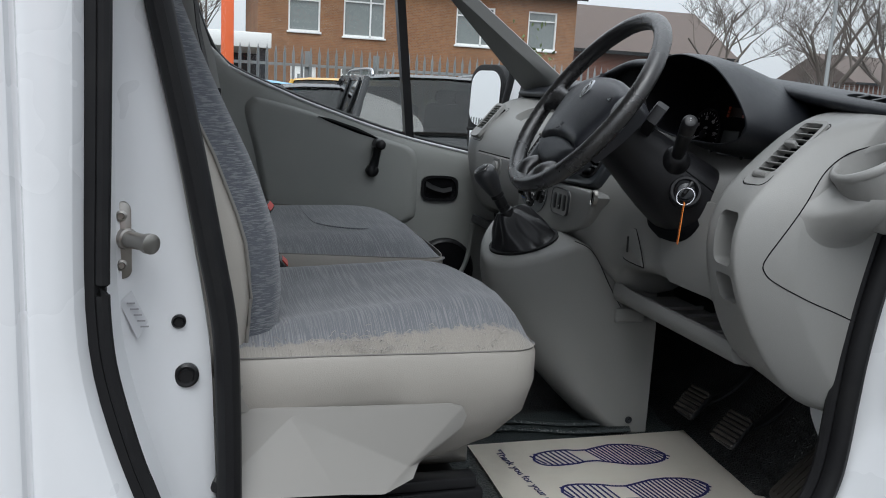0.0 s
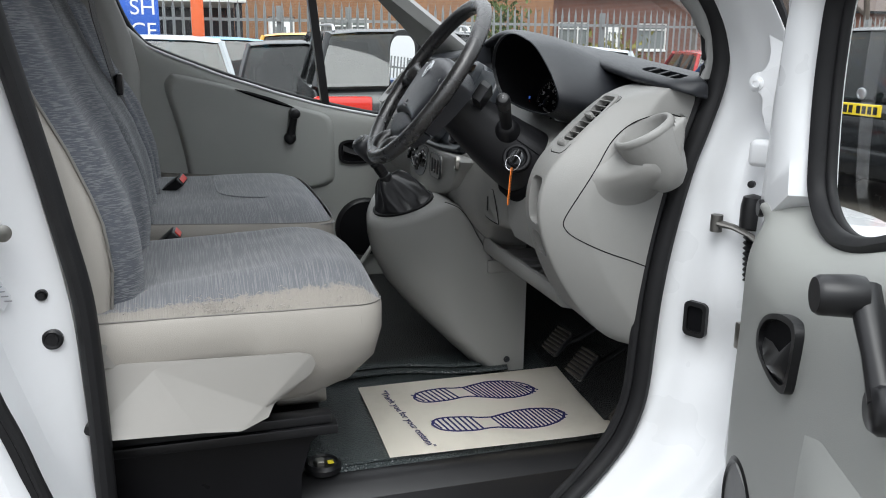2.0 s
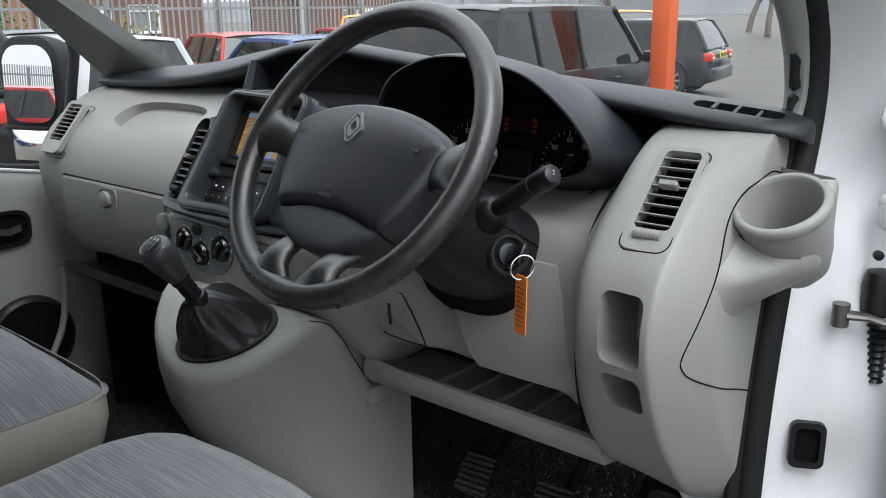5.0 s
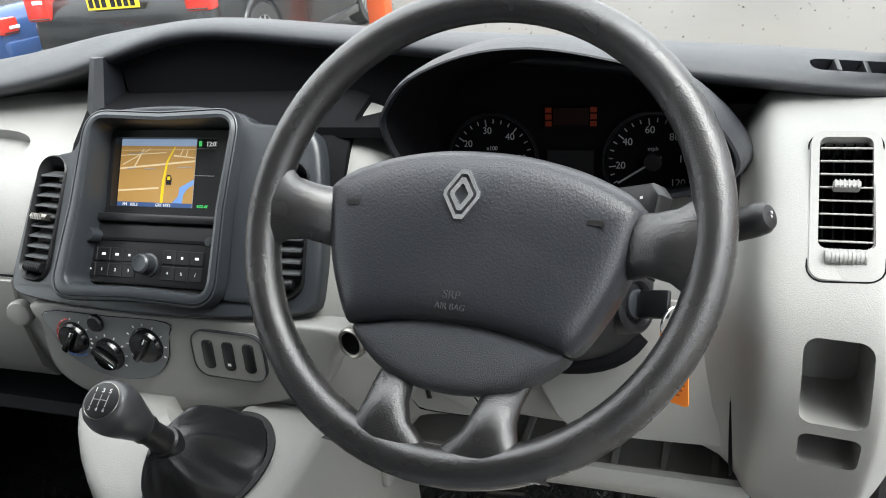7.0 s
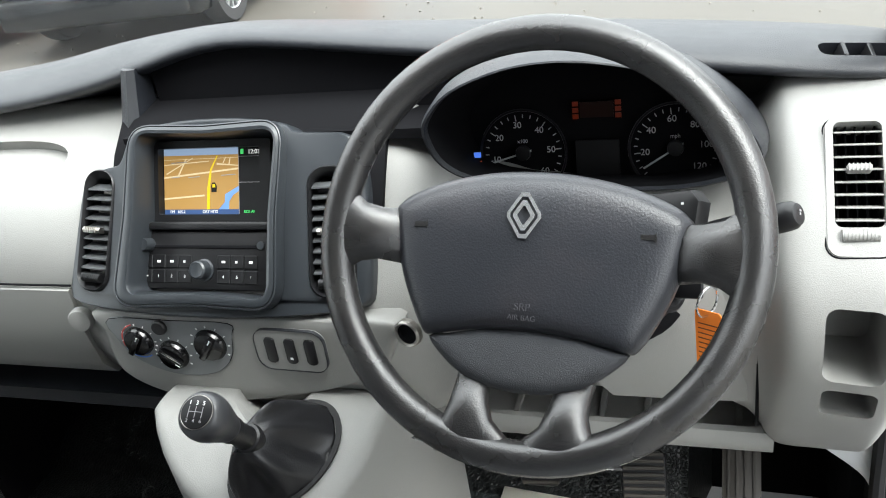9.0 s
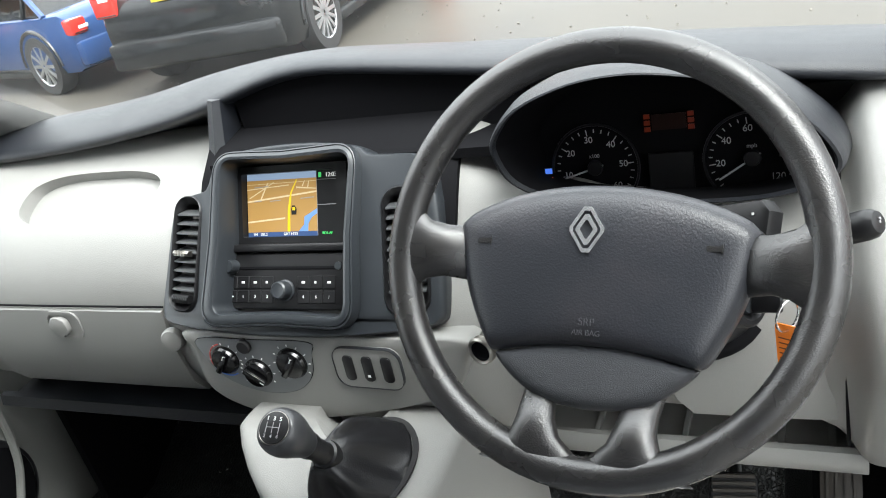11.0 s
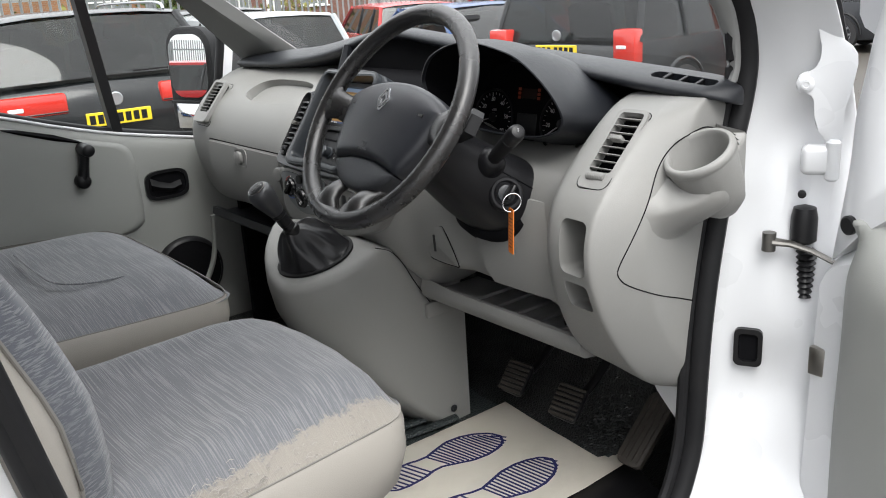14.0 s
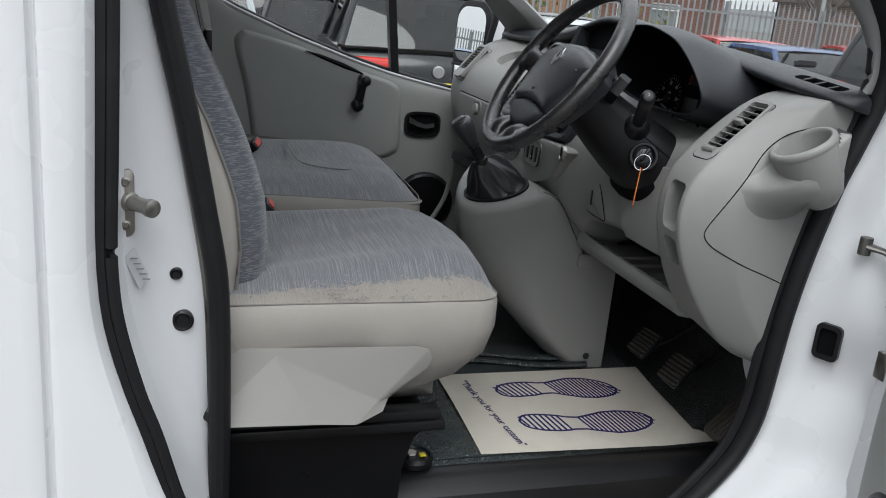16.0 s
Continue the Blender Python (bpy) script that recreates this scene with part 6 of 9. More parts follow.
def edge_gap(x, y, outline):
    """How far a point lies from a closed outline."""
    best = 9.0
    for (ax_, ay_), (bx_, by_) in zip(outline, outline[1:] + outline[:1]):
        dx_, dy_ = bx_ - ax_, by_ - ay_
        k = max(0.0, min(1.0, ((x - ax_) * dx_ + (y - ay_) * dy_) / max(dx_ * dx_ + dy_ * dy_, 1e-12)))
        best = min(best, math.hypot(x - ax_ - k * dx_, y - ay_ - k * dy_))
    return best


def cushion(bm, outline, cx, cy, rise, soft, crown, drop=0.045):
    """A moulded cover: steep sides, a soft shoulder of the same width all round and a crowned face."""
    rings = [[m_w @ Vector((cx + (x - cx) * s, cy + (y - cy) * s, z + crown(x, y))) for x, y in outline] for s, z in ((0.97, -drop), (1.0, -0.020), (1.0, -0.008), (0.998, -0.004))]
    for s in (0.99, 0.975, 0.955, 0.93, 0.90, 0.86, 0.80, 0.70, 0.55, 0.38, 0.18):
        ring = []
        for x, y in outline:
            u, v = cx + (x - cx) * s, cy + (y - cy) * s
            ring.append(m_w @ Vector((u, v, crown(u, v) - 0.004 + (rise + 0.004) * (1 - math.exp(-edge_gap(u, v, outline) / soft)))))
        rings.append(ring)
    return loft(bm, rings)


bm = cushion(BM(), pad_o, 0.0, -0.01, 0.010, 0.0055, lambda x, y: -0.011 * (x / 0.12) ** 2 - 0.006 * max(0.0, (y - 0.005) / 0.05) ** 2)
apad = part("airbag_pad", bm, PADSKIN, wheel, "smooth dark airbag pad", 70)
LOW = [(-0.083, -0.0845), (-0.068, -0.0805), (-0.038, -0.0740), (0.0, -0.0715), (0.038, -0.0740), (0.068, -0.0805), (0.083, -0.0845), (0.068, -0.101), (0.050, -0.113), (0.028, -0.1205), (0.0, -0.123), (-0.028, -0.1205), (-0.050, -0.113), (-0.068, -0.101)]
low = [(p.x, p.y) for p in spline([(a, b, 0) for a, b in LOW], 3, True)]
bm = cushion(BM(), low, 0.0, -0.097, 0.003, 0.004, lambda x, y: -0.009 * (x / 0.12) ** 2 - 0.004 * ((y + 0.09) / 0.04) ** 2)
part("lower_cover", bm, material("dimpled_cover_skin", (0.030, 0.032, 0.037), 0.42, vary=0.06, scale=12, bump=0.7, bump_scale=1500, spec=0.4), wheel, "grained lower cover", 50)
# badge: a plain lozenge
bm = BM()
def lozenge(w, h, c):
    return [(-c, h), (c, h), (w, 0.1 * h), (w, -0.1 * h), (c, -h), (-c, -h), (-w, -0.1 * h), (-w, 0.1 * h)]


ring_plate(bm, lozenge(0.0140, 0.0185, 0.0032), lozenge(0.0112, 0.0150, 0.0024), m_w @ pose(-0.004, 0.0205, 0.0086), 0.0030)
ring_plate(bm, lozenge(0.0088, 0.0122, 0.0016), lozenge(0.0052, 0.0075, 0.0008), m_w @ pose(-0.004, 0.0205, 0.0086), 0.0034)
part("badge", bm, BADGE, apad, "chrome lozenge badge", 20)
for x in (-0.094, 0.094):
    bm = BM()
    plate(bm, [(-0.006, 0.002), (0.004, 0.002), (0.006, 0.004), (0.006, -0.004), (0.004, -0.002), (-0.006, -0.002)], m_w @ pose(x, 0.0095, 0.0030), 0.0012)
    part("horn_mark", bm, LEATHER, apad)
text("SRP", 0.0085, m_w @ pose(0, -0.0530, 0.0101), EMBOSS, apad, "lettering")
text("AIR BAG", 0.0062, m_w @ pose(0, -0.0615, 0.0099), EMBOSS, apad, "lettering")

# column, stalks, lock and key
col = thing("steering_column", "black steering column shroud with stalks", "steering column", base=WC - wn * 0.2)
bm = BM()
rings = []
SHROUD = [(0.040, 0.050, 0.052, 0.034, 0.044), (0.075, 0.056, 0.059, 0.038, 0.052), (0.12, 0.062, 0.068, 0.041, 0.061), (0.17, 0.068, 0.082, 0.045, 0.071), (0.205, 0.076, 0.094, 0.049, 0.077), (0.24, 0.082, 0.103, 0.054, 0.081), (0.27, 0.083, 0.105, 0.057, 0.082), (0.36, 0.080, 0.100, 0.056, 0.081)]


def shroud_ring(s, wl, wr_, up_, dn, p=2.5):
    return [m_w0 @ Vector(((wr_ if x > 0 else wl) * x, (up_ if y > 0 else dn) * y, -s)) for x, y in ellipse(2, 2, 44, 0.0, 0.0, p=p)]


loft(bm, [shroud_ring(*q) for q in SHROUD])
part("shroud", bm, SHROUDP, col, "black column shroud", 60)
bm = BM()                                                            # parting line of the two halves
tube(bm, [m_w0 @ Vector((x, 0.004, -s)) for s, x in ((0.178, 0.0842), (0.205, 0.0941), (0.24, 0.1031), (0.262, 0.1047))], 0.0012, 6)
part("seam", bm, PIT, col)
bm = BM()
loft(bm, [shroud_ring(*q) for q in ((0.258, 0.083, 0.105, 0.056, 0.083), (0.262, 0.092, 0.114, 0.063, 0.091), (0.285, 0.094, 0.117, 0.065, 0.094), (0.36, 0.094, 0.117, 0.065, 0.094))])
part("gasket", bm, PIT, col, "black rubber gasket", 60)
sr0, sr1 = Vector((0.596, 1.374, 1.394)), Vector((0.535, 1.242, 1.467))
ax = (sr1 - sr0).normalized()
bm = BM()
tube(bm, [sr0, sr0 + ax * 0.016, sr0 + ax * 0.034, sr0 + ax * 0.040], [0.026, 0.0245, 0.0185, 0.013], 24)
part("boot", bm, SHROUDP, col, "moulded stalk boot", 60)
bm = BM()
tube(bm, [sr0 + ax * 0.025, sr0 + ax * 0.05, sr0 + ax * 0.062, sr1 - ax * 0.030, sr1 - ax * 0.0295, sr1 - ax * 0.0280, sr1 - ax * 0.0275, sr1 - ax * 0.004, sr1 + ax * 0.003, sr1 + ax * 0.007, sr1 + ax * 0.008], [0.0100, 0.0105, 0.0112, 0.0122, 0.0112, 0.0112, 0.0124, 0.0128, 0.0118, 0.009, 0.006], 24)
stalk = part("stalk", bm, BLACK, col, "black light stalk")
bm = BM()
for dz in (-0.003, 0.0, 0.003):
    tube(bm, [sr1 + ax * 0.0078 + Vector((0, 0, dz)), sr1 + ax * 0.0086 + Vector((0, 0, dz))], 0.0012, 8)
part("mark", bm, LABELGREY, stalk)
sl0 = m_w0 @ Vector((-0.075, 0.012, -0.125))
bm = BM()
tube(bm, [sl0, m_w0 @ Vector((-0.12, 0.018, -0.12)), m_w0 @ Vector((-0.185, 0.025, -0.105))], [0.009, 0.012, 0.013], 14)
part("stalk", bm, BLACK, col, "black wiper stalk")
m_aud = m_w0 @ pose(0.105, 0.032, -0.085, 0, -25, 0)
bm = BM()
plate(bm, [(-0.055, -0.022), (0.030, -0.018), (0.034, 0.010), (0.026, 0.020), (-0.055, 0.016)], m_aud, 0.020, 0.004)
aud = part("radio_remote", bm, BLACK, col, "black radio remote with buttons")
bm = BM()
for x in (0.002, 0.018):
    box(bm, (x - 0.002, -0.0006, 0.0202), (x + 0.002, 0.0006, 0.0206), m=m_aud)
    box(bm, (x, 0.007, 0.0202), (x + 0.0022, 0.0092, 0.0206), m=m_aud)
part("mark", bm, LABEL, aud)
m_lock = m_w0 @ pose(0.0945, -0.024, -0.206) @ pose(0, 0, 0, 0, 62, 0)
bm = BM()
lathe(bm, [(0.029, -0.03), (0.0275, 0.001), (0.025, 0.0035), (0.021, 0.0035), (0.0175, 0.0), (0.0165, -0.004), (0, -0.004)], m_lock, 30)
part("lock_surround", bm, SHROUDP, col)
bm = BM()
lathe(bm, [(0.0145, -0.003), (0.0135, 0.002), (0.010, 0.003), (0, 0.003)], m_lock, 24)
part("lock_barrel", bm, SLATE, col, "steel ignition lock")
key = thing("ignition_key", "ignition key with a steel ring and orange card tag", "key", base=(0.59, 1.33, 1.34))
bm = BM()
box(bm, (-0.0035, -0.013, 0.004), (0.0035, 0.013, 0.036), 0.003, 2, m_lock)
part("head", bm, BLACK, key)
rc = m_lock @ Vector((0.0, -0.004, 0.036)) + Vector((-0.004, -0.004, -0.011))
bm = BM()
tube(bm, [rc + Vector((0.003 * math.sin(a) + 0.014 * math.cos(a) * 0.75, -0.014 * math.cos(a) * 0.66, 0.014 * math.sin(a))) for a in (2 * math.pi * i / 28 for i in range(28))], 0.0013, 8, closed=True)
part("ring", bm, CHROME, key, "steel key ring")
m_tag = frame_at(rc + Vector((-0.002, -0.001, -0.011)), (-0.47, -0.88, 0.0), (0.10, 0.06, 1)) @ pose(0, 0, 0, 0, 0, 4)
bm = BM()
plate(bm, rrect(0.028, 0.070, 0.004, cy=-0.033), m_tag, 0.0012)
tg = part("tag", bm, TAG, key, "orange card tag")
bm = BM()
for i in range(9):
    box(bm, (-0.011, -0.014 - 0.0056 * i, -0.0003), (0.011 - 0.003 * (i % 3), -0.0128 - 0.0056 * i, 0.0015), m=m_tag)
part("lettering", bm, material("dark_orange_print", (0.16, 0.04, 0.01), 0.7), tg)

# ---- pedals ----
def pedal(name, c, w, h, lean, label, arm=True):
    """A hanging pedal: a rounded rubber pad with raised ribs on a bent steel arm."""
    p = thing(name, label, "pedal", base=c)
    m = frame_at(c, (0.10, -1, 0.0), (math.sin(lean), 0, math.cos(lean)))
    b = BM()
    out = [(x, y * (1 + 0.10 * x / w)) for x, y in rrect(w, h, 0.013, 6)]
    loft(b, [[m @ Vector((x * k, y * k, z - 0.30 * y * y * 4)) for x, y in out] for k, z in ((0.94, 0.0), (1.0, 0.003), (1.0, 0.009), (0.95, 0.0115))])
    pad_ = part("pad", b, BLACK, p, "worn black pedal rubber")
    for i in range(7):
        y = -h * 0.42 + h * 0.14 * i
        b = BM()
        box(b, (-w * 0.45, -0.0028, 0.010), (w * 0.45, 0.0028, 0.0155), 0.0012, 1, m @ pose(0, y, -1.2 * y * y))
        part("rib", b, PEDAL, pad_)
    if arm:
        b = BM()
        tube(b, spline([m @ Vector((0, 0, -0.004)), m @ Vector((0.004, 0.045, -0.035)), m @ Vector((0.004, 0.12, -0.055)), m @ Vector((0, 0.22, -0.05))], 4), 0.010, 10, flat=0.6)
        part("arm", b, BLACK, p)


pedal("clutch_pedal", (0.812, 1.556, 0.880), 0.062, 0.070, 0.75, "worn ribbed clutch pedal")
pedal("brake_pedal", (0.800, 1.400, 0.885), 0.066, 0.070, 0.75, "worn ribbed brake pedal")
m_acc = frame_at((0.862, 1.262, 0.855), (0.0, -1, 0.0), (0.75, 0, 0.66))
acc = thing("accelerator_pedal", "long ribbed black accelerator pedal", "pedal", base=(0.862, 1.262, 0.81))
bm = BM()
plate(bm, rrect(0.055, 0.15, 0.012), m_acc, 0.010, 0.003)
for i in range(4):
    box(bm, (-0.018 + 0.012 * i - 0.002, -0.066, 0.0095), (-0.018 + 0.012 * i + 0.002, 0.066, 0.013), m=m_acc)
part("pad", bm, PEDAL, acc)

# ---- paper mat ----
pm = thing("paper_floor_mat", "cream paper floor mat printed with two shoe soles", "paper mat", base=(0.60, 1.48, 0.765))
C00, C10, C01, C11 = Vector((0.354, 1.341, 0.7535)), Vector((0.872, 1.300, 0.7645)), Vector((0.351, 1.656, 0.7715)), Vector((0.860, 1.630, 0.7845))


def on_paper(u, v, lift=0.0):
    """u from the seat towards the pedals, v from the door inwards."""
    p = (C00 * (1 - u) + C10 * u) * (1 - v) + (C01 * (1 - u) + C11 * u) * v
    p.z += 0.0045 + 0.004 * math.sin(5 * u + 1) * math.sin(3 * v) + lift
    if u > 0.75:
        p.y += 0.04 * (u - 0.75) * (1 - v) * 1.0
    return p


bm = BM()
N1, N2 = 28, 18
top = [[bm.verts.new(on_paper(i / N1, j / N2)) for i in range(N1 + 1)] for j in range(N2 + 1)]
for j in range(N2):
    for i in range(N1):
        bm.faces.new((top[j][i], top[j][i + 1], top[j + 1][i + 1], top[j + 1][i]))
bmesh.ops.solidify(bm, geom=list(bm.faces), thickness=0.0012)
part("sheet", bm, PAPER, pm)


def ink_line(pts, wd, par, name):
    """A flat printed line on the paper."""
    b = BM()
    k = len(pts)
    rows = []
    for i in range(k):
        a, c = Vector(pts[max(i - 1, 0)]), Vector(pts[min(i + 1, k - 1)])
        d = (c - a)
        d = Vector((-d.y, d.x)).normalized() if d.length > 1e-6 else Vector((0, 1))
        u, v = pts[i]
        rows.append((on_paper(u + d.x * wd / 0.5, v + d.y * wd / 0.31, 0.0008), on_paper(u - d.x * wd / 0.5, v - d.y * wd / 0.31, 0.0008)))
    loft(b, [list(r) for r in rows], closed=False)
    return part(name, b, INK, par, "blue printed line")


def half_width(s):
    """Half width of a shoe sole along its length, heel at 0 and toe at 1."""
    tab = [(0, 0.0), (0.02, 0.035), (0.06, 0.055), (0.14, 0.066), (0.25, 0.066), (0.31, 0.062), (0.36, 0.052), (0.45, 0.050), (0.54, 0.068), (0.66, 0.090), (0.78, 0.090), (0.88, 0.074), (0.95, 0.050), (0.985, 0.026), (1, 0.0)]
    return lerp_table(tab, s)[0]


for u0, u1, v0, bend in ((0.215, 0.77, 0.72, 0.035), (0.225, 0.80, 0.33, -0.035)):
    def mid(s):
        return v0 + bend * math.sin(math.pi * s)
    S = [i / 40 for i in range(41)]
    edge = [(u0 + (u1 - u0) * s, mid(s) + half_width(s) * 1.42) for s in S] + [(u0 + (u1 - u0) * s, mid(s) - half_width(s) * 1.42) for s in S[::-1]]
    sole = ink_line(edge, 0.0028, pm, "shoe_print")
    for s0, s1, n in ((0.03, 0.32, 8), (0.47, 0.985, 17)):
        for i in range(n):
            s = s0 + (s1 - s0) * i / (n - 1)
            w = half_width(s) * 1.42
            tilt = 0.02 if bend > 0 else 0.012
            ink_line([(u0 + (u1 - u0) * s + tilt, mid(s) - w), (u0 + (u1 - u0) * s - tilt, mid(s) + w)], 0.0024, sole, "stripe")
mt = frame_at(on_paper(0.135, 0.46, 0.0012), on_paper(0.165, 0.16) - on_paper(0.105, 0.76), on_paper(0.3, 0.46) - on_paper(0.1, 0.46))
text("\"Thank you for your custom\"", 0.0225, mt, INK, pm, "lettering", label="printed words of thanks")

# ---- rubber mat with a raised edge ----
bm = BM()
loft(bm, [[(x, 1.338, 0.742), (x, 1.345, 0.7515 + k), (x, 1.36, 0.7525 + k), (x, 1.66, 0.7685 + k), (x, 1.80, 0.775 + k), (x, 1.80, 0.74)] for x, k in ((0.198, 0.0), (0.30, 0.0), (0.55, 0.003), (0.80, 0.008), (0.90, 0.03))])
solo("rubber_mat", bm, MAT, "black grained rubber mat on the cab floor", "floor mat")
bm = BM()
tube(bm, spline([(0.20, 1.345, 0.7535), (0.45, 1.345, 0.755), (0.85, 1.342, 0.760)], 4), 0.004, 8)
solo("mat_edge", bm, MAT, "raised black rubber edge of the mat", "floor mat")
for y, z in ((1.71, 0.781), (1.745, 0.784)):
    bm = BM()
    tube(bm, spline([(0.22, y, z), (0.45, y + 0.01, z), (0.60, y - 0.03, z), (0.72, y - 0.06, z + 0.01)], 6), 0.012, 8, flat=0.5)
    solo("floor_ridge", bm, MAT, "moulded ridge in the black rubber flooring", "floor mat", "floor ridges")
anchor = thing("belt_anchor", "black floor bracket with a yellow marked bolt", "bracket", base=(0.222, 1.345, 0.75))
bm = BM()
lathe(bm, [(0.036, -0.004), (0.036, 0.006), (0.030, 0.012), (0.026, 0.008), (0.0, 0.007)], Matrix.Translation((0.222, 1.352, 0.752)), 24)
part("cup", bm, BLACK, anchor)
bm = BM()
lathe(bm, [(0.013, 0.006), (0.013, 0.014), (0.010, 0.016), (0.0, 0.016)], Matrix.Translation((0.216, 1.352, 0.752)), 6)
part("bolt", bm, STEEL, anchor)
bm = BM()
box(bm, (0.230, 1.340, 0.762), (0.242, 1.352, 0.765), 0.001)
part("paint_mark", bm, material("yellow_paint", (0.7, 0.6, 0.02), 0.6), anchor)

# ---- seats ----
def cushion_top(x0, x1, near, far, z_near, z_mid, crown, name, parent, bolster=0.02, front_drop=0.03, n=26, cloth=FABRIC):
    """A stuffed cloth top: near and far are side lines as (y at rear, y at front)."""
    b = BM()
    M = 28
    rows = []
    for i in range(n + 1):
        s = 1 - (1 - i / n) ** 1.7
        x = x0 + (x1 - x0) * s
        over = max(0.0, x - x1 + 0.052)
        turn = 0.052 - math.sqrt(max(0.0, 0.052 ** 2 - over ** 2))          # rounded front corners
        yn, yf = near[0] + (near[1] - near[0]) * s + turn, far[0] + (far[1] - far[0]) * s - turn
        zn = z_near[0] + (z_near[1] - z_near[0]) * s
        r = []
        for j in range(M + 1):
            q = j / M
            y = yn + (yf - yn) * q
            e = 1 - abs(2 * q - 1) ** 3.2
            hump = bolster * (math.exp(-((q - 0.14) / 0.09) ** 2) + math.exp(-((q - 0.86) / 0.09) ** 2))
            thigh = -0.010 * math.exp(-((q - 0.5) / 0.22) ** 2) * math.sin(math.pi * min(1, s * 1.3))
            edge_f = 1 - max(0, (s - 0.84) / 0.16) ** 2.6
            z = zn + ((crown[0] + (crown[1] - crown[0]) * min(1, s / 0.75)) * e + hump * e * (0.6 + 0.4 * math.sin(math.pi * s)) + thigh) * max(0.0, edge_f) - front_drop * max(0, (s - 0.80) / 0.20) ** 2.2 * e
            wob = 0.003 * noise.noise(Vector((x * 14, y * 14, 3.0)))
            r.append((x + 0.012 * math.sin(math.pi * q) * (s > 0.9), y, z + wob * e))
        rows.append(r)
    loft(b, rows, closed=False)
    # hidden underside closes the pad
    return part(name, b, cloth, parent, "blue-grey striped seat cloth", 70)


ds = thing("driver_seat", "driver's seat in worn striped blue-grey cloth and beige vinyl", "seat", base=(0.08, 1.42, 0.76))
cushion_top(-0.16, 0.327, (1.152, 1.246), (1.70, 1.665), (1.147, 1.113), 0, (0.004, 0.066), "cushion", ds, 0.018, 0.022, cloth=FABRIC_WORN)
# vinyl skirt round the cushion
def skirt(line, z_low, tuck, name, mat, par, label=""):
    b = BM()
    cx = sum(p[0] for p in line) / len(line)
    cy_ = sum(p[1] for p in line) / len(line)
    rows = []
    for k, f in enumerate((0, 0.04, 0.3, 0.62, 0.9, 1.0)):
        r = []
        for i, (x, y, z) in enumerate(line):
            a, c = Vector(line[max(i - 1, 0)]), Vector(line[min(i + 1, len(line) - 1)])
            d = (c - a)
            nrm = Vector((d.y, -d.x, 0)).normalized()
            zl = z_low[i] if isinstance(z_low, (list, tuple)) else z_low
            tk = tuck[i] if isinstance(tuck, (list, tuple)) else tuck
            out = (0.0, 0.004, 0.005, -0.10 * tk, -0.55 * tk, -tk)[k]
            ripple = 0.0025 * noise.noise(Vector((x * 9, y * 9, f * 3)))
            r.append((x + nrm.x * (out + ripple), y + nrm.y * (out + ripple), z + (zl - z) * f - (0.003 if 0 < k < 3 else 0)))
        rows.append(r)
    loft(b, rows, closed=False)
    return part(name, b, mat, par, label, 60)


LINE = [(-0.16, 1.150, 1.147), (-0.05, 1.170, 1.140), (0.06, 1.192, 1.132), (0.16, 1.213, 1.124), (0.25, 1.231, 1.118), (0.288, 1.243, 1.1145), (0.312, 1.262, 1.112), (0.324, 1.30, 1.112), (0.328, 1.38, 1.112), (0.328, 1.50, 1.112), (0.325, 1.60, 1.112), (0.312, 1.65, 1.112), (0.28, 1.668, 1.114), (0.1, 1.675, 1.125), (-0.16, 1.69, 1.147)]
LINE_S = [tuple(p) for p in spline(LINE, 4)]
skirt(LINE_S, [0.945 if p[0] > 0.1 else 1.0 for p in LINE_S], [0.045 + 0.055 * max(0.0, min(1.0, (p[0] - 0.20) / 0.11)) for p in LINE_S], "cushion_side", VINYL, ds, "beige vinyl cushion side")
bm = BM()
tube(bm, LINE_S, 0.0013, 8)
part("piping", bm, PIPING, ds)
bm = BM()
tube(bm, spline([(0.280, 1.2385, 1.110), (0.278, 1.2345, 1.08), (0.270, 1.2370, 1.05), (0.262, 1.2420, 1.025)], 5), 0.0014, 6)
part("seam", bm, VINYL, ds)
# loose threads on the rubbed edge
bm = BM()
rnd = random.Random(12)
for i in range(120):
    x = rnd.choice((rnd.gauss(0.03, 0.035), rnd.uniform(-0.12, 0.26)))
    u = 0.002 + abs(rnd.gauss(0.010, 0.010))
    p = Vector((x, 1.180 + 0.1925 * x + u, 1.1365 - 0.0715 * x + 0.9 * u))
    a, ln = rnd.uniform(0, 6.28), rnd.uniform(0.005, 0.016)
    d = Vector((math.cos(a), 0.4 * math.sin(a), rnd.uniform(-0.1, 0.5)))
    tube(bm, [p, p + d * ln * 0.5 + Vector((0, 0, 0.002)), p + d * ln + Vector((rnd.uniform(-0.003, 0.003), 0, -0.001))], 0.00045, 4)
part("frayed_threads", bm, WORN, ds, "pale frayed threads along the worn edge")
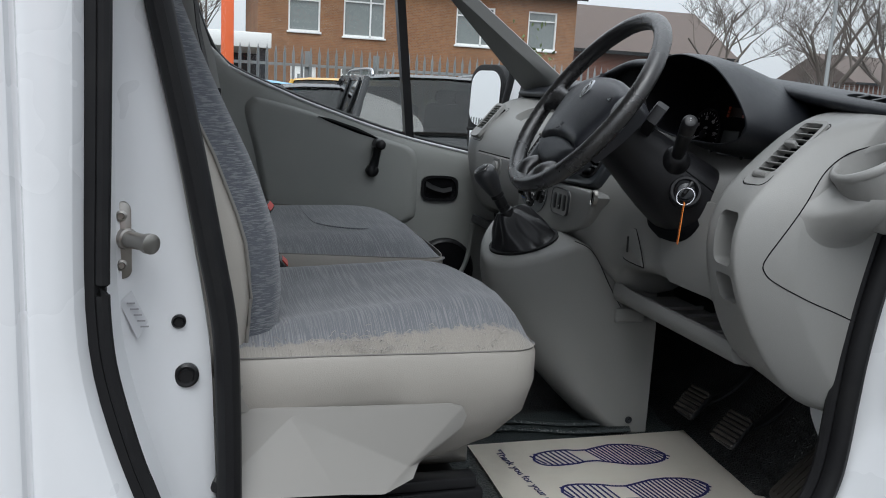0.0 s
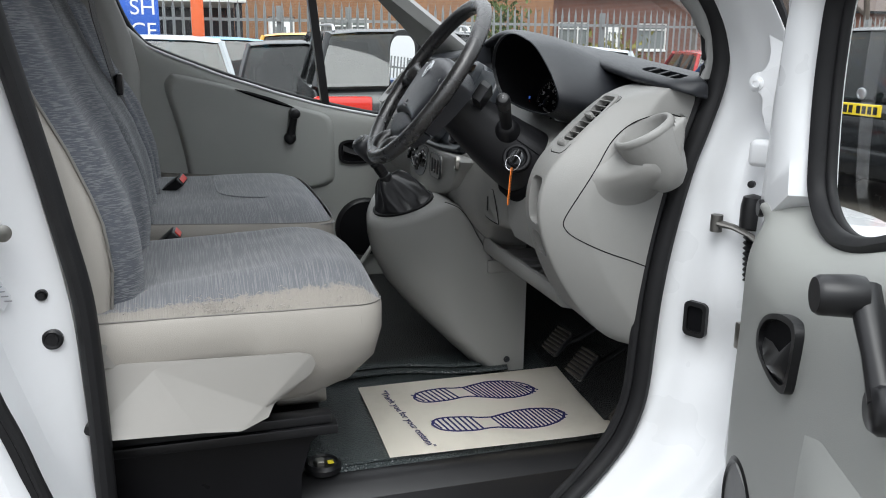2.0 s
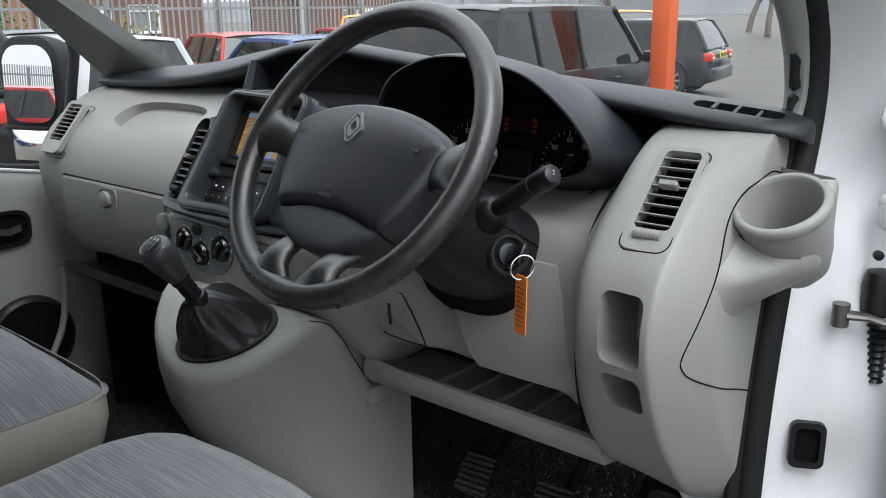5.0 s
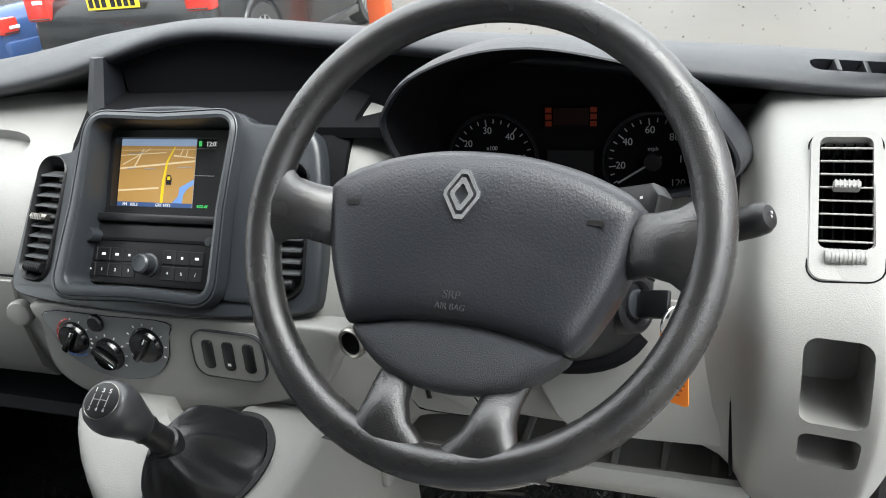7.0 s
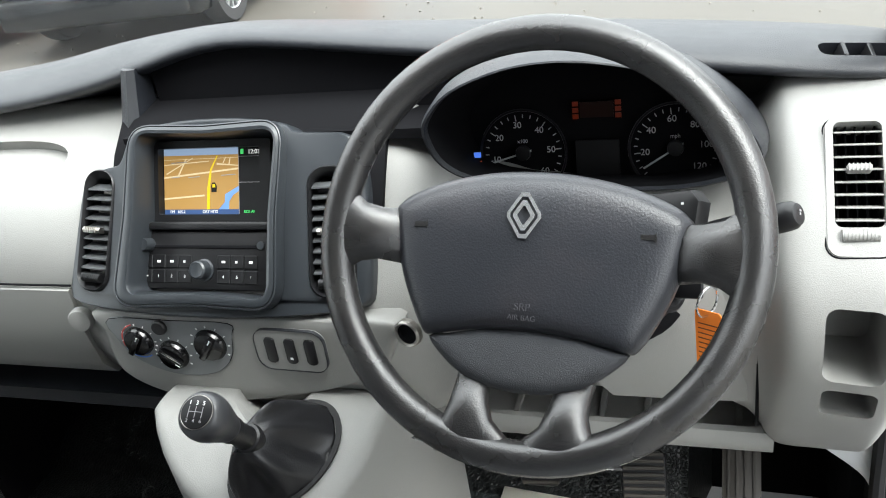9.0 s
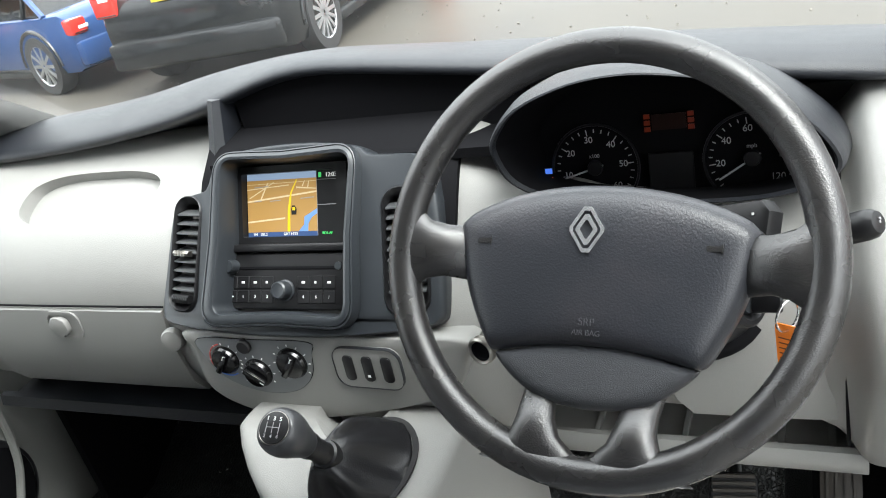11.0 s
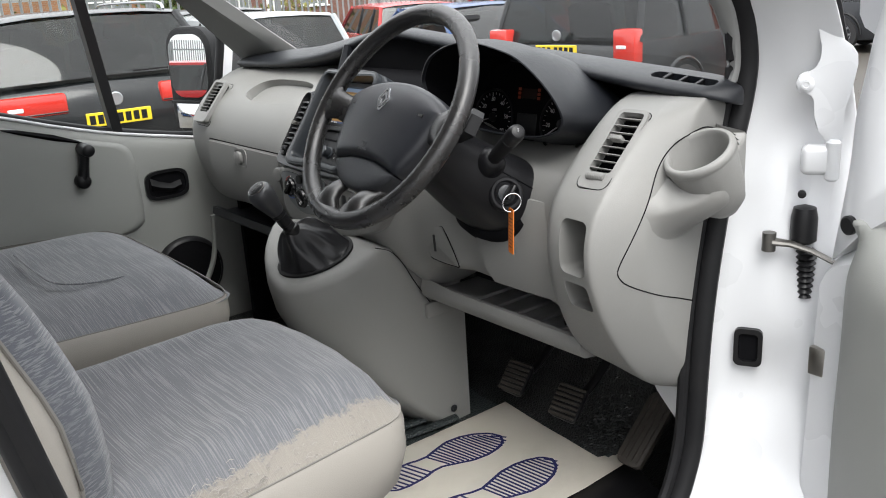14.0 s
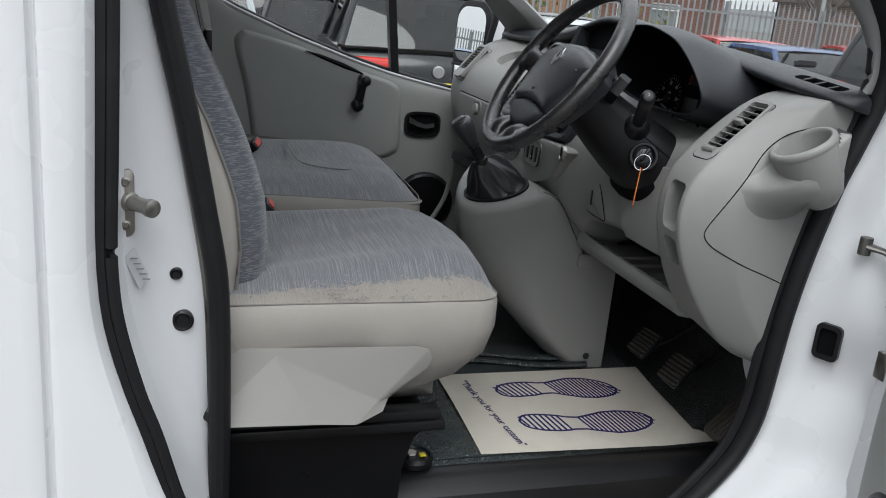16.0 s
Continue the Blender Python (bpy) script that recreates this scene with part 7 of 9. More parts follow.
# backrest
def backrest(y0, y1, line, depth, parent, mat, side_mat, bol=0.03, label="", fwd=0.0):
    """line: rows of height and x of the front edge."""
    z_low, z_top = line[0][0], line[-1][0]
    b = BM()
    rows = []
    n, M = 16, 18
    for i in range(n + 1):
        s = i / n
        z = z_low + (z_top - z_low) * s
        xf = lerp_table(line, z)[0] - bol * 0.55 + fwd
        inset = 0.02 * max(0, s - 0.75) * 4 + 0.01 * (1 - s)
        r = []
        for j in range(M + 1):
            q = j / M
            y = y0 + inset + 0.016 + (y1 - y0 - 2 * inset - 0.032) * q
            hump = bol * (math.exp(-((q - 0.10) / 0.08) ** 2) + math.exp(-((q - 0.90) / 0.08) ** 2))
            e = (2 * q - 1) ** 12
            cap_ = max(0, (s - 0.86) / 0.14) ** 2 * 0.06
            r.append((xf + hump - 0.035 * e - cap_ + 0.002 * noise.noise(Vector((y * 15, z * 15, 1))), y, z))
        rows.append(r)
    loft(b, rows, closed=False)
    f = part("backrest", b, mat, parent, label or "striped blue-grey backrest cloth", 70)
    b = BM()
    rings = []
    for i in range(n + 1):
        s = i / n
        z = z_low + (z_top - z_low) * s
        xf = lerp_table(line, z)[0] - bol * 0.55 - 0.030 + fwd * 1.3
        inset = 0.02 * max(0, s - 0.75) * 4 + 0.01 * (1 - s)
        cap_ = max(0, (s - 0.86) / 0.14) ** 2 * 0.06
        a, c = y0 + inset, y1 - inset
        rings.append([(xf - cap_ - 0.012, a + 0.040, z), (xf - cap_ + 0.000, a + 0.020, z), (xf - cap_ + 0.002, a + 0.012, z), (xf - cap_ - 0.010, a - 0.001, z), (xf - 0.04, a - 0.010, z), (xf - depth * 0.7, a - 0.004, z), (xf - depth, a + 0.04, z), (xf - depth, c - 0.04, z), (xf - depth * 0.7, c + 0.004, z), (xf - 0.04, c + 0.010, z), (xf - cap_ - 0.010, c + 0.001, z), (xf - cap_ + 0.002, c - 0.012, z), (xf - cap_ + 0.000, c - 0.020, z), (xf - cap_ - 0.012, c - 0.040, z)])
    loft(b, rings)
    part("backrest_shell", b, side_mat, parent, "beige vinyl backrest side", 60)
    for y in (y0, y1):
        b = BM()
        pts = []
        for i in range(n + 1):
            s = i / n
            inset = 0.02 * max(0, s - 0.75) * 4 + 0.01 * (1 - s)
            cap_ = max(0, (s - 0.86) / 0.14) ** 2 * 0.06
            pts.append((lerp_table(line, z_low + (z_top - z_low) * s)[0] - bol * 0.55 - 0.026 + fwd * 1.3 - cap_, y + (inset + 0.012 if y == y0 else -inset - 0.012), z_low + (z_top - z_low) * s))
        tube(b, pts, 0.0028, 6)
        part("piping", b, PIPING, parent)
    return f


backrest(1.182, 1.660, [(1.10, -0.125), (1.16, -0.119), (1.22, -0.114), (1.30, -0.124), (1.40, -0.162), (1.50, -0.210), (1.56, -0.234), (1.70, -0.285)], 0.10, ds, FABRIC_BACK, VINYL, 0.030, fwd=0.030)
# side trim of the seat base: a folded plastic shield
bm = BM()
def sp(x, z, out=0.0):
    return (x, 1.181 + 0.142 * x - 0.10 * (1.05 - z) * 0.6 - out, z)
TOP = [sp(*q) for q in ((-0.20, 1.082, 0.002), (0.0, 1.066, 0.006), (0.165, 1.053, 0.006), (0.184, 1.046, 0.004), (0.191, 1.030, 0.0), (0.184, 1.012, -0.002), (0.150, 0.990, -0.002), (0.118, 0.972, 0.002))]
CREASE = [sp(*q) for q in ((-0.20, 0.975, 0.010), (-0.145, 0.988, 0.010), (-0.068, 1.060, 0.007), (0.100, 0.971, 0.012))]
LOW_E = [sp(*q) for q in ((-0.20, 0.968, 0.022), (-0.133, 0.964, 0.028), (0.0, 0.952, 0.030), (0.060, 0.942, 0.028), (0.106, 0.952, 0.014))]
vt, vc, vl = ([bm.verts.new(q) for q in qs] for qs in (TOP, CREASE, LOW_E))
for f in ((vt[0], vt[1], vc[2], vc[1], vc[0]), (vt[1], vt[2], vt[3], vc[3], vc[2]), (vt[3], vt[4], vt[5], vc[3]), (vt[5], vt[6], vt[7], vc[3]), (vc[0], vc[1], vl[1], vl[0]), (vc[1], vc[2], vl[2], vl[1]), (vc[2], vc[3], vl[3], vl[2]), (vc[3], vt[7], vl[4], vl[3])):
    bm.faces.new(f)
bmesh.ops.bevel(bm, geom=[e for e in bm.edges if not e.is_boundary], offset=0.003, segments=2, profile=0.5, affect="EDGES")
bmesh.ops.solidify(bm, geom=list(bm.faces), thickness=0.004)
part("side_trim", bm, TRIM, ds, "beige plastic seat side trim", 25)
bm = BM()
loft(bm, [[(-0.16, 1.135, 1.13), (-0.155, 1.14, 1.08), (-0.20, 1.14, 1.06), (-0.20, 1.13, 1.13)], [(-0.06, 1.19, 1.065), (-0.06, 1.19, 1.055), (-0.20, 1.17, 1.05), (-0.20, 1.17, 1.06)]])
part("hinge_cover", bm, TRIM, ds)
# rails and base
for y in (1.235, 1.60):
    bm = BM()
    box(bm, (-0.25, y - 0.012, 0.905), (0.222, y + 0.022, 0.922), 0.003)
    box(bm, (-0.25, y - 0.016, 0.885), (0.232, y + 0.028, 0.903), 0.003)
    part("rail", bm, BLACK, ds, "black steel slide rail")
bm = BM()
loft(bm, [[(-0.30, 1.235, z), (x1, 1.245, z), (x1, 1.62, z), (-0.30, 1.64, z)] for z, x1 in ((0.730, 0.165), (0.80, 0.168), (0.86, 0.185), (0.888, 0.215))])
part("base", bm, BASEBLACK, ds, "black steel seat base")
bm = BM()
box(bm, (0.13, 1.27, 0.925), (0.22, 1.30, 0.955), 0.004)
part("slide_lock", bm, STEEL, ds)
bm = BM()
tube(bm, [(-0.165, 1.13, 0.99), (-0.145, 1.12, 0.985)], 0.012, 10)
part("lever", bm, BLACK, ds)


def buckle(c, up, stem, name="seat_belt_buckle", label="black seat belt buckle with a red button"):
    t = thing(name, label, "buckle", "seat belt buckles", base=stem)
    c, up, stem = Vector(c), Vector(up).normalized(), Vector(stem)
    b = BM()
    m = frame_at(c, up.cross(Vector((0, 1, 0))).normalized(), up)
    box(b, (-0.013, -0.040, -0.022), (0.013, 0.026, 0.022), 0.005, 2, m)
    part("body", b, BLACK, t)
    b = BM()
    box(b, (-0.008, 0.026, -0.016), (0.008, 0.0285, 0.016), 0.001, 1, m)
    part("button", b, REDP, t, "red release button")
    b = BM()
    tube(b, [stem, c - up * 0.03], 0.010, 8, flat=0.5)
    part("stem", b, BLACK, t)


buckle((-0.045, 1.700, 1.142), (0.62, -0.1, 0.55), (-0.11, 1.71, 1.06))
# passenger bench
pb = thing("passenger_bench", "double passenger seat in striped blue-grey cloth", "seat", base=(0.08, 2.17, 0.76))
cushion_top(-0.16, 0.338, (1.775, 1.802), (2.54, 2.50), (1.150, 1.135), 0, (0.010, 0.040), "cushion", pb, 0.006, 0.020)
LINE2 = [(-0.16, 1.775, 1.165), (0.1, 1.785, 1.152), (0.25, 1.796, 1.144), (0.300, 1.808, 1.142), (0.325, 1.835, 1.140), (0.336, 1.90, 1.140), (0.340, 2.1, 1.140), (0.338, 2.35, 1.140), (0.325, 2.46, 1.140), (0.29, 2.495, 1.142), (0.1, 2.51, 1.15), (-0.16, 2.54, 1.165)]
L2 = [tuple(p) for p in spline(LINE2, 4)]
skirt(L2, 1.02, 0.045, "cushion_side", VINYL, pb, "beige vinyl cushion side")
bm = BM()
tube(bm, L2, 0.0012, 8)
part("piping", bm, PIPING, pb)
bm = BM()
seam = [(0.30, 1.99, 1.158), (0.22, 1.985, 1.172), (0.13, 1.99, 1.177), (0.08, 2.03, 1.180), (0.07, 2.12, 1.181), (0.07, 2.30, 1.181)]
tube(bm, spline([(x, y, z - 0.0010) for x, y, z in seam], 5), 0.003, 6, flat=0.6)
part("seam", bm, FABRIC, pb, "stitched seam in the cushion")
bm = BM()
loft(bm, [[(-0.30, 1.86, z), (0.22, 1.86, z), (0.22, 2.46, z), (-0.30, 2.46, z)] for z in (0.755, 1.03)])
part("base", bm, BLACK, pb, "black seat base")
BENCH = [(1.10, -0.078), (1.16, -0.080), (1.27, -0.090), (1.38, -0.126), (1.49, -0.188), (1.60, -0.232), (1.72, -0.275)]
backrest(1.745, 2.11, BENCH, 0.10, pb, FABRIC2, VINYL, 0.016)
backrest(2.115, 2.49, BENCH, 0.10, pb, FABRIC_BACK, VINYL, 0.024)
buckle((-0.030, 2.230, 1.175), (0.55, -0.35, 0.45), (-0.10, 2.26, 1.14))
belt = thing("seat_belt", "black seat belt hanging along the passenger backrest", "seat belt", base=(-0.15, 2.07, 1.2))
bm = BM()
rows = []
for x, y, z in [(-0.215, 2.02, 1.74), (-0.200, 2.035, 1.60), (-0.172, 2.06, 1.47), (-0.150, 2.08, 1.38), (-0.130, 2.10, 1.28), (-0.118, 2.115, 1.20)]:
    rows.append([(x + 0.012, y - 0.022, z), (x + 0.014, y - 0.022, z), (x + 0.022, y + 0.022, z), (x + 0.020, y + 0.022, z)])
loft(bm, rows)
part("webbing", bm, BELT, belt)
bm = BM()
box(bm, (-0.150, 2.045, 1.425), (-0.135, 2.095, 1.475), 0.003)
part("tongue", bm, BLACK, belt)

# ---- the open driver's door ----
door = thing("driver_door", "open white van door with grey trim inside", "door", base=(0.80, 0.92, 0.6))
m_d = frame_at((0.7965, 0.9216, 0.0), (-0.385, -0.923, 0), (0, 0, 1))      # x away from the hinge, y up, z into the cab


def dl(s, z, n):
    return m_d @ Vector((s, z, n))


SILL_Z = [(-0.055, 1.285), (-0.045, 1.312), (-0.025, 1.332), (0.0, 1.342), (0.03, 1.349), (0.06, 1.347), (0.116, 1.322), (0.20, 1.316), (0.28, 1.330), (0.356, 1.353), (0.6, 1.43), (1.0, 1.50)]
bm = BM()
rings = []
for s in (-0.055, -0.05, -0.04, -0.025, 0.0, 0.03, 0.06, 0.116, 0.2, 0.5, 0.9, 1.0):
    zt = lerp_table(SILL_Z, s)[0] - 0.004
    e = -0.03 if s > -0.052 else -0.05
    rings.append([dl(s, 0.52, e - 0.02), dl(s, 0.9, e), dl(s, zt - 0.07, e - 0.01), dl(s, zt - 0.03, -0.075), dl(s, zt - 0.012, -0.095), dl(s, zt, -0.125), dl(s, 1.1, -0.150), dl(s, 0.8, -0.150), dl(s, 0.52, -0.12)])
loft(bm, rings)
part("shell", bm, WHITE, door, "white painted door shell")
# white window frame
OUT = [(-0.040, 1.27), (-0.021, 1.40), (-0.016, 1.48), (-0.005, 1.54), (0.004, 1.585), (0.020, 1.63), (0.058, 1.682), (0.17, 1.80), (0.32, 1.90), (0.6, 1.95), (1.0, 1.95)]
INN = [(0.080, 1.36), (0.066, 1.43), (0.057, 1.50), (0.057, 1.56), (0.064, 1.62), (0.085, 1.65), (0.126, 1.684), (0.22, 1.775), (0.36, 1.865), (0.6, 1.905), (1.0, 1.905)]
bm = BM()
rings = []
for a, b in zip(spline([(x, z, 0) for x, z in OUT], 4), spline([(x, z, 0) for x, z in INN], 4)):
    mx = (a + b) / 2
    rings.append([dl(a.x, a.y, -0.055), dl(a.x + 0.012, a.y - 0.004, -0.038), dl(mx.x, mx.y, -0.036), dl(b.x - 0.006, b.y, -0.050), dl(b.x, b.y, -0.080), dl(b.x, b.y, -0.115), dl(a.x, a.y, -0.115)])
loft(bm, rings)
part("window_frame", bm, WHITE, door, "white window frame", 60)
loop = [(x + 0.006, z) for x, z in INN[1:]][::-1] + [(0.084, 1.378), (0.108, 1.350), (0.145, 1.331), (0.20, 1.325), (0.28, 1.337), (0.356, 1.360), (0.6, 1.436), (1.0, 1.506)]
bm = BM()
tube(bm, spline([dl(x, z, -0.088) for x, z in loop], 4), 0.012, 8, flat=1.4, up=m_d.to_3x3() @ Vector((0, 0, 1)))
tube(bm, spline([dl(x + 0.010, z + 0.004, -0.100) for x, z in loop], 4), 0.008, 8, up=m_d.to_3x3() @ Vector((0, 0, 1)))
part("window_seal", bm, RUBBER, door, "black rubber window channel", 60)
bm = BM()
pts = [(x + 0.008, z) for x, z in INN] + [(1.0, 1.50), (0.6, 1.43), (0.356, 1.353), (0.28, 1.330), (0.20, 1.316), (0.14, 1.326), (0.10, 1.348)]
vs = [bm.verts.new(dl(x, z, -0.104)) for x, z in pts]
bm.faces.new(vs)
g = part("window_glass", bm, SIDEGLASS, door, "clear side window")
g.visible_shadow = False
# grey trim
bm = BM()
rings = []
for s, e in ((0.010, -0.030), (0.022, -0.018), (0.045, -0.008), (0.08, -0.003), (0.12, 0), (0.2, 0), (0.28, 0), (0.356, 0), (0.45, 0.004), (0.6, 0.008), (0.8, 0.008), (1.0, 0.0)):
    zt = lerp_table(SILL_Z, s)[0]
    zc = min(zt, 1.335 + max(0, s - 0.01) * 0.5) if s < 0.06 else zt
    rings.append([dl(s, zc, -0.088 if s > 0.03 else -0.032), dl(s, zc - 0.006, -0.060 if s > 0.03 else e), dl(s, zc - 0.030, -0.022 + e), dl(s, zc - 0.065, -0.004 + e), dl(s, 1.24, e), dl(s, 1.16, e - 0.002), dl(s, 1.05, e + 0.002), dl(s, 0.95, e), dl(s, 0.80, e - 0.004), dl(s, 0.62, e - 0.02), dl(s, 0.56, -0.05)])
loft(bm, rings, closed=False)
subsurf(part("trim", bm, DOORGREY, door, "grey moulded door trim", 60), 2)
# armrest ridge low on the trim
bm = BM()
loft(bm, [[dl(s, z + 0.05, 0.0), dl(s, z + 0.02, d), dl(s, z - 0.06, d * 1.1), dl(s, z - 0.12, 0.0)] for s, z, d in ((0.40, 1.10, 0.001), (0.45, 1.12, 0.02), (0.6, 1.13, 0.035), (0.9, 1.14, 0.035))])
part("armrest", bm, DOORGREY, door, "", 60)
# release handle in its recess
HO = [(0.200, 1.190), (0.206, 1.212), (0.235, 1.236), (0.290, 1.256), (0.345, 1.265), (0.364, 1.259), (0.369, 1.242), (0.362, 1.205), (0.354, 1.176), (0.338, 1.164), (0.290, 1.160), (0.235, 1.168), (0.208, 1.178)]
ho = [(0.275 + (p.x - 0.275) * 0.90, 1.207 + (p.y - 1.207) * 0.93) for p in spline([(a, b, 0) for a, b in HO], 3, True)]
hc = (0.282, 1.210)
hi = [(hc[0] + (x - hc[0]) * 0.86, hc[1] + (z - hc[1]) * 0.82) for x, z in ho]
bm = BM()
ring_plate(bm, ho, hi, m_d @ pose(0, 0, -0.004), 0.014)
bmesh.ops.bevel(bm, geom=[e for e in bm.edges if e.calc_face_angle(0) > 1.2], offset=0.003, segments=2, affect="EDGES")
h = part("handle_recess", bm, BLACK, door, "black door release recess", 50)
bm = BM()
plate(bm, hi, m_d @ pose(0, 0, -0.001), 0.003)
part("recess_back", bm, PIT, h)
bm = BM()
loft(bm, [[dl(s, z0, 0.003), dl(s, (z0 + z1) / 2, d), dl(s, z1, 0.004)] for s, z0, z1, d in ((0.225, 1.176, 1.200, 0.006), (0.26, 1.168, 1.206, 0.014), (0.29, 1.168, 1.204, 0.018), (0.315, 1.170, 1.222, 0.018), (0.340, 1.172, 1.240, 0.016), (0.350, 1.18, 1.245, 0.008))])
part("lever", bm, BLACK, h, "", 60)
# window winder
bm = BM()
m = m_d @ pose(0.551, 1.355, 0.022)
lathe(bm, [(0, -0.004), (0.018, -0.004), (0.0195, 0.004), (0.0185, 0.034), (0.016, 0.038), (0, 0.038)], m, 22)
w = part("winder", bm, BLACK, door, "black window winder", 40)
bm = BM()
tube(bm, [dl(0.546, 1.362, 0.016), dl(0.558, 1.350, 0.017), dl(0.588, 1.314, 0.015), dl(0.612, 1.282, 0.012)], [0.014, 0.0145, 0.013, 0.016], 12, flat=0.8)
lathe(bm, [(0.022, -0.02), (0.022, 0.02), (0.018, 0.026), (0, 0.026)], m_d @ pose(0.616, 1.276, 0.000), 20)
part("arm", bm, BLACK, w, "", 60)
bm = BM()
lathe(bm, [(0.085, -0.004), (0.085, 0.004), (0.078, 0.007), (0.074, 0.004), (0, 0.006)], m_d @ pose(0.165, 0.905, -0.004), 36)
part("speaker", bm, BLACK, door, "round black speaker grille")
bm = BM()
lathe(bm, [(0.0135, -0.004), (0.0135, 0.002), (0.011, 0.004), (0, 0.004)], m_d @ pose(0.004, 1.327, -0.033), 20)
part("plug", bm, BLACK, door, "round black plug")
# torn paint flap at the pillar end
bm = BM()
loft(bm, [[dl(0.000, 1.572, -0.060), dl(0.008, 1.60, -0.056), dl(0.024, 1.64, -0.060), dl(0.060, 1.69, -0.062), dl(0.12, 1.75, -0.062)], [dl(-0.018, 1.585, -0.052), dl(-0.012, 1.612, -0.062), dl(0.000, 1.650, -0.050), dl(0.035, 1.705, -0.062), dl(0.09, 1.77, -0.056)], [dl(-0.040, 1.600, -0.062), dl(-0.030, 1.628, -0.052), dl(-0.014, 1.668, -0.060), dl(0.020, 1.720, -0.052), dl(0.07, 1.785, -0.060)]], closed=False)
part("corner_flap", bm, STICKER, door, "crumpled pale film at the frame corner")


MIRRORSHELL = material("grained_black_mirror_plastic", (0.012, 0.012, 0.013), 0.62, vary=0.1, scale=20, bump=0.15, bump_scale=900, spec=0.25)


def door_mirror(name, c, g, w, h_main, h_low, par, label, mount, tilt=0.0):
    """A tall van mirror: a black housing, a flat glass and a small wide-angle glass below."""
    g = Vector(g).normalized()
    xa = Vector((0, 0, 1)).cross(g).normalized()
    m = frame_at(c, xa, g.cross(xa))
    hh = h_main + h_low + 0.02
    zc = -h_low / 2 - 0.005
    mir = thing(name, label, "mirror", base=c)
    b = BM()
    rings = []
    for k, z in ((1.0, 0.004), (1.08, 0.0), (1.10, -0.02), (1.04, -0.06), (0.85, -0.10), (0.5, -0.125)):
        rings.append([m @ Vector((x * k, zc + (y - zc) * (1 + (k - 1) * 0.7), z)) for x, y in rrect(w, hh, 0.062, 8, 0, zc)])
    loft(b, rings)
    part("housing", b, MIRRORSHELL, mir, "black plastic mirror housing", 50)
    b = BM()
    plate(b, rrect(w * 0.90, h_main * 0.93, 0.052, 10), m @ pose(0, 0, 0.005 + abs(tilt) * 0.0012, tilt, 0, 0), 0.003)
    part("glass", b, MIRROR, mir, "flat mirror glass", 30)
    b = BM()
    rows = []
    for j in range(7):
        rows.append([m @ Vector((w * 0.86 * (i / 10 - 0.5), -h_main / 2 - 0.012 - h_low * 0.92 * j / 6, 0.006 + 0.010 * (1 - (2 * i / 10 - 1) ** 2) * (1 - (2 * j / 6 - 1) ** 2))) for i in range(11)])
    loft(b, rows, closed=False)
    part("wide_glass", b, MIRROR, mir, "small curved mirror glass", 80)
    b = BM()
    box(b, (-w * 0.52, -h_main / 2 - 0.013, 0.0), (w * 0.52, -h_main / 2 - 0.002, 0.010), 0.003, 2, m)
    part("divider", b, MIRRORSHELL, mir)
    b = BM()
    tube(b, [m @ Vector((0, -h_main / 2 - h_low * 0.9, -0.05)), m @ Vector((0, -h_main / 2 - h_low - 0.05, -0.06)), Vector(mount)], 0.024, 12)
    part("arm", b, BLACK, mir)


door_mirror("door_mirror", (1.254, 0.847, 1.470), (-0.50, -0.85, 0.109), 0.188, 0.215, 0.080, door, "black van door mirror with two glasses", dl(0.03, 1.20, -0.14))

# ---- the closed passenger door ----
pdoor = thing("passenger_door", "closed passenger door with grey trim and window", "door", base=(0.3, 2.72, 0.6))
BELT_Z = [(-0.20, 1.66), (-0.15, 1.60), (-0.10, 1.53), (-0.04, 1.503), (0.13, 1.437), (0.318, 1.376), (0.46, 1.338), (0.66, 1.298), (0.75, 1.285), (0.95, 1.28)]
PY = 2.662
bm = BM()
rings = []
for x in (-0.42, -0.20, -0.15, -0.10, -0.04, 0.05, 0.13, 0.22, 0.318, 0.40, 0.46, 0.56, 0.66, 0.75, 0.95):
    zt = lerp_table(BELT_Z, x)[0] if x > -0.16 else 1.60
    rings.append([(x, PY + 0.055, zt), (x, PY + 0.030, zt + 0.004), (x, PY + 0.012, zt - 0.006), (x, PY + 0.002, zt - 0.03), (x, PY, zt - 0.08), (x, PY, 1.15), (x, PY, 1.0), (x, PY + 0.005, 0.8), (x, PY + 0.02, 0.65), (x, PY + 0.10, 0.65), (x, PY + 0.10, zt - 0.01)])
loft(bm, rings)
subsurf(part("trim", bm, DOORGREY, pdoor, "grey moulded door trim", 60), 1)
# raised centre of the trim
PAN = [(-0.045, 1.40), (-0.030, 1.435), (0.0, 1.440), (0.15, 1.405), (0.30, 1.355), (0.40, 1.328), (0.440, 1.315), (0.462, 1.290), (0.470, 1.22), (0.470, 1.12), (0.455, 1.092), (0.40, 1.075), (0.20, 1.06), (0.05, 1.07), (0.018, 1.10), (0.000, 1.20), (-0.020, 1.30)]
pan = [(p.x, p.y) for p in spline([(a, b, 0) for a, b in PAN], 4, True)]
bm = BM()
cx, cz = 0.22, 1.24
rings = []
for k, y in ((1.03, 0.001), (1.0, -0.006), (0.97, -0.012), (0.93, -0.013), (0.5, -0.010), (0.1, -0.010)):
    rings.append([(cx + (x - cx) * k, PY + y, cz + (z - cz) * k) for x, z in pan])
loft(bm, rings)
part("trim_panel", bm, DOORGREY, pdoor, "raised grey trim panel", 60)
